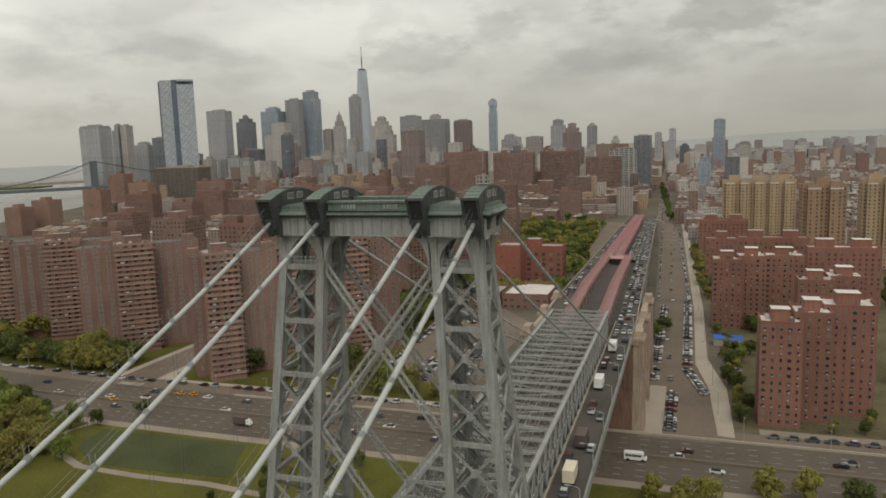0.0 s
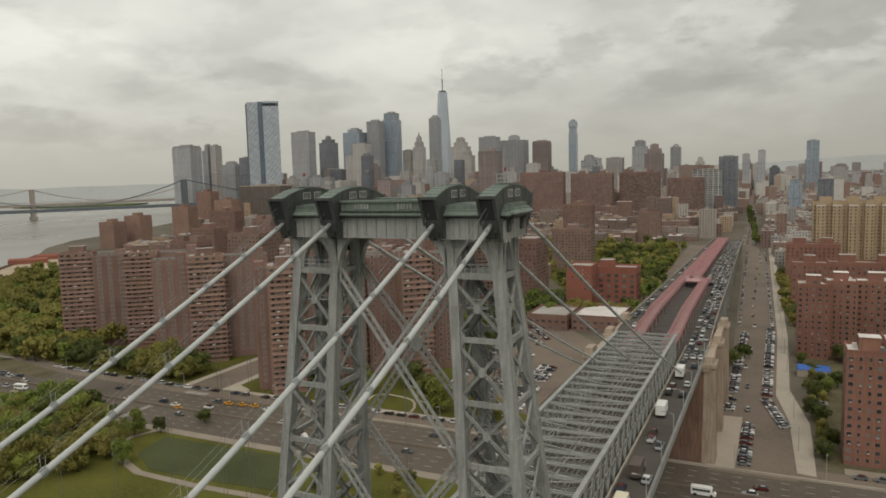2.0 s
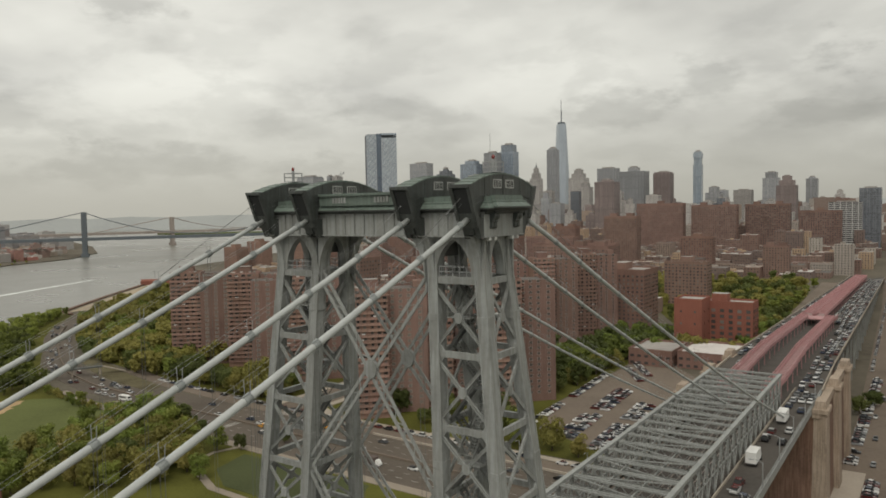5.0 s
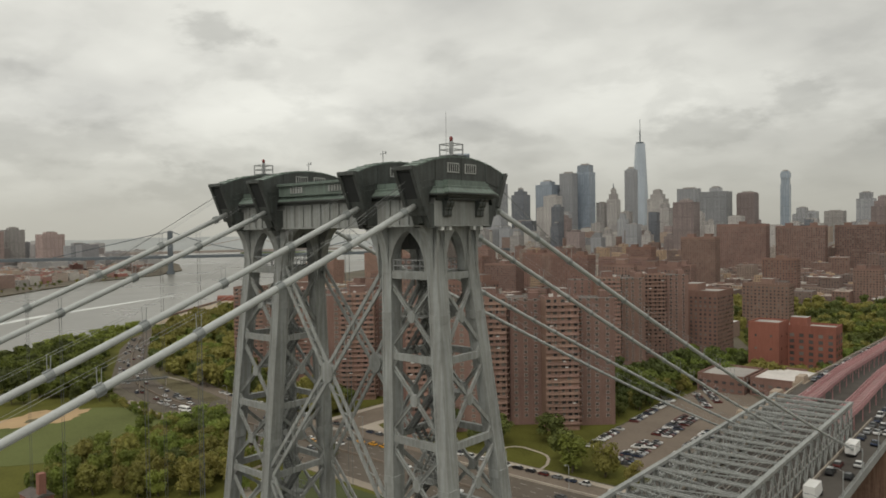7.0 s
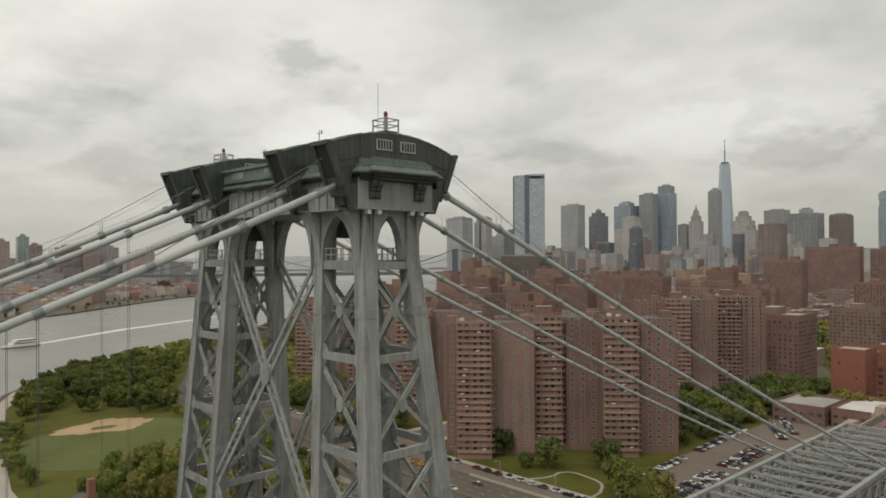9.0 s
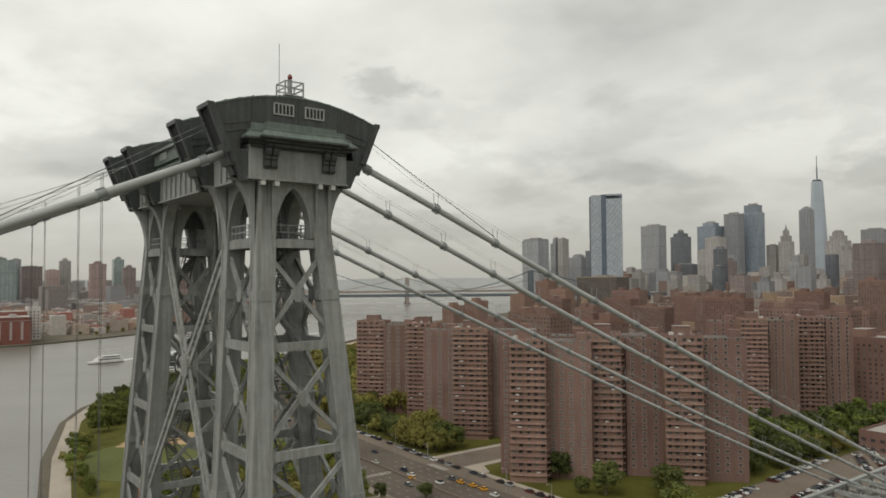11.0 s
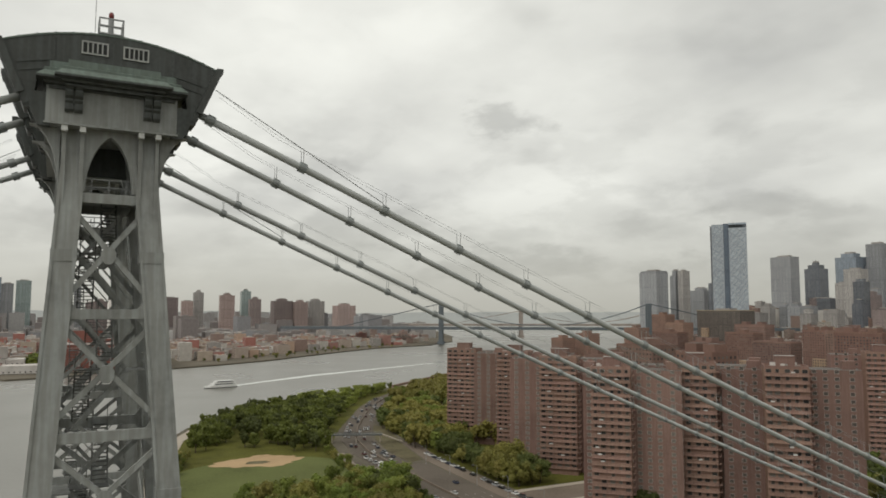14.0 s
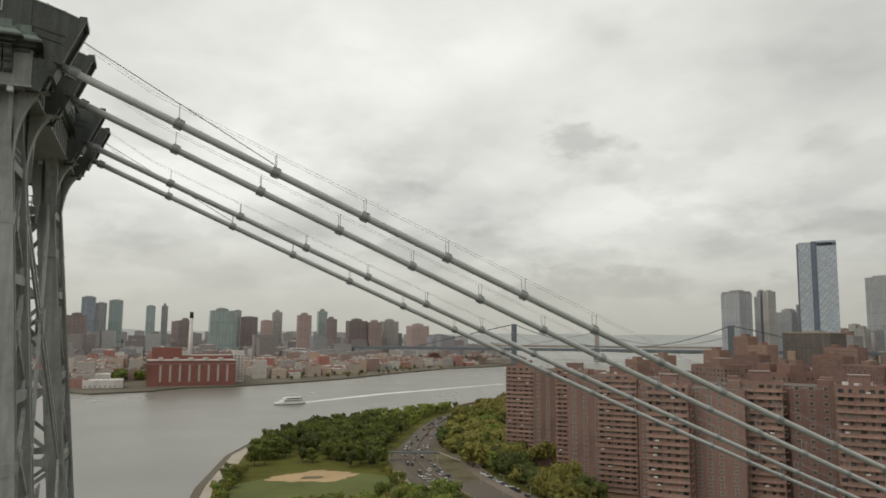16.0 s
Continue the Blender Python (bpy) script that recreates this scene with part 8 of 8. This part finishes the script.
while y < 760:
    for lane in (-12.6, -15.6):
        if rnd.random() < 0.35:
            park(CAR if rnd.random() < 0.55 else SUV, lane + drift(y), y, ramp_z(y), 270)
    y += 10.0
# the car park: three double rows along the bridge and one at the trees
for x, y0, n, turn in ((-58.5, 205, 26, 0), (-63.5, 205, 26, 180), (-76, 214, 30, 0), (-81, 214, 30, 180), (-98, 226, 36, 0)):
    for k in range(n):
        y = y0 + k * 2.85
        if rnd.random() < 0.84 and not (12 < k < 16):
            park(CAR if rnd.random() < 0.6 else SUV, x - 0.06 * (y - 205), y, GROUND + 0.12, turn + 12 + rnd.uniform(-3, 3))
for k in range(22):
    x, y = -84 - (k % 11) * 1.6, 322 + (k % 11) * 2.6 + (k // 11) * 14
    if x > -103 and rnd.random() < 0.85:
        park(CAR if rnd.random() < 0.6 else SUV, x, y, GROUND + 0.12, 40)
M_CARSI = ramped("car_paint_far", [(0.62, 0.62, 0.61), (0.02, 0.02, 0.022), (0.32, 0.33, 0.34), (0.09, 0.095, 0.10), (0.68, 0.68, 0.67), (0.03, 0.04, 0.07), (0.10, 0.022, 0.02), (0.45, 0.45, 0.44)], 0.3, island=True)
verts, faces, mats = [], [], []
for model, m in FAR_CARS:
    for o in model.children:
        if o.name.startswith("wheel"):
            continue
        k = len(verts)
        verts += [tuple(m @ v.co) for v in o.data.vertices]
        faces += [tuple(k + i for i in p.vertices) for p in o.data.polygons]
        mats += [1 if o.name.startswith("cabin_glass") else 0] * len(o.data.polygons)
me = bpy.data.meshes.new("far_traffic")
me.from_pydata(verts, [], faces)
me.materials.append(M_CARSI)
me.materials.append(M_BLACK)
me.polygons.foreach_set("material_index", mats)
tagged(new("far_traffic", me), "dense distant cars on the approach and streets", "cars", kind="stuff")
for m in (CAR, SUV, TAXI, MINIBUS, *TRUCKS):
    for o in (*m.children_recursive, m):
        bpy.data.objects.remove(o)

# street furniture: lamp posts of park and highway, the brick chimney house, a tarpaulin shed


def lamp_post(x, y, z, h, turn):
    l = thing("street_lamp", "thin grey steel street lamp with one arm", "street lamp", (x, y, z), turn, group="street lamps")
    part("pole", tube(bmesh.new(), [(0, 0, 0), (0, 0, h)], 0.11, 6), M_WIRE, l)
    part("arm", tube(bmesh.new(), [(0, 0, h), (1.0, 0, h + 0.4), (2.2, 0, h + 0.45)], 0.06, 5), M_WIRE, l)
    part("lamp_head", box(bmesh.new(), 1.9, 2.8, -0.18, 0.18, h + 0.36, h + 0.52), M_WIRE, l)


for k in range(16):
    lamp_post(110 - k * 27, 174.5 if k < 10 else 176.5, GROUND + 0.1, 9.5, -90)
for k in range(14):
    lamp_post(48.6 + drift(200 + k * 36), 200 + k * 36, GROUND + 0.2, 9.0, 180)
for k in range(9):
    lamp_post(18.3, 24 + k * 20, DECK, 6.0, 180)
house = thing("park_house", "small red brick park building with a tall square chimney", "building", (-217, 50, GROUND))
part("wall", box(bmesh.new(), -5.5, 5.5, -3.5, 3.5, 0, 4), M_BRICK2, house)
bm = bmesh.new()
prism(bm, [(-3.9, 4.0), (3.9, 4.0), (0, 5.2)], "x", -5.9, 5.9)
part("roof", bm, M_ROOFD, house)
part("chimney", box(bmesh.new(), 2.8, 5.2, -1.2, 1.2, 3.5, 12), M_BRICK2, house)
shed = thing("tarpaulin_shed", "low shed covered with a bright blue tarpaulin", "shed", (57, 305, GROUND))
part("wall", box(bmesh.new(), -7, 7, -4, 4, 0, 3.4), M_CONC, shed)
part("tarpaulin", box(bmesh.new(), -7.3, 7.3, -4.3, 4.3, 3.4, 4.2, taper=0.5), M_TARP, shed)
# sandy building site and red hoarding at the bend of the river
for i, (x, y, w, d, h) in enumerate(((-822, 532, 44, 10, 5), (-838, 578, 40, 10, 5))):
    b = thing("red_shed", "long low red-roofed waterside shed", "shed", (x, y, GROUND), 48, group="red sheds")
    part("wall", box(bmesh.new(), -w / 2, w / 2, -d / 2, d / 2, 0, h), M_BRICKO, b)
    bm = bmesh.new()
    prism(bm, [(-d / 2 - 0.5, h), (d / 2 + 0.5, h), (0, h + 2.5)], "x", -w / 2, w / 2)
    part("roof", bm, M_BRICKO, b)

# footbridge that crosses the highway at the bend
span = thing("footbridge", "dark steel footbridge with railings across the riverside highway", "footbridge")
fa, fb = Vector((-380.5, 152, GROUND + 4.9)), Vector((-367.5, 182, GROUND + 4.9))
along = (fb - fa).normalized()
cross = Vector((-along.y, along.x, 0))
part("deck", beam(bmesh.new(), fa, fb, 3.0, 0.9), M_STAIR, span)
for e in (-1.45, 1.45):
    bm = bmesh.new()
    for h in (0.9, 1.5):
        beam(bm, fa + cross * e + Vector((0, 0, h)), fb + cross * e + Vector((0, 0, h)), 0.1, 0.1)
    for k in range(17):
        p = fa + (fb - fa) * (k / 16) + cross * e
        beam(bm, p, p + Vector((0, 0, 1.5)), 0.08, 0.08)
    part("railing", bm, M_STAIR, span)
for t in (0.04, 0.5, 0.96):
    p = fa + (fb - fa) * t
    part("pier", beam(bmesh.new(), (p.x, p.y, GROUND), (p.x, p.y, p.z - 0.3), 0.8, 1.6, tuple(cross)), M_CONC, span)
for p, d in ((fa, -along), (fb, along)):
    bm = bmesh.new()
    q = p + d * 13 - Vector((0, 0, 4.7))
    beam(bm, p, q, 2.6, 0.5)
    part("ramp", bm, M_CONC, span)
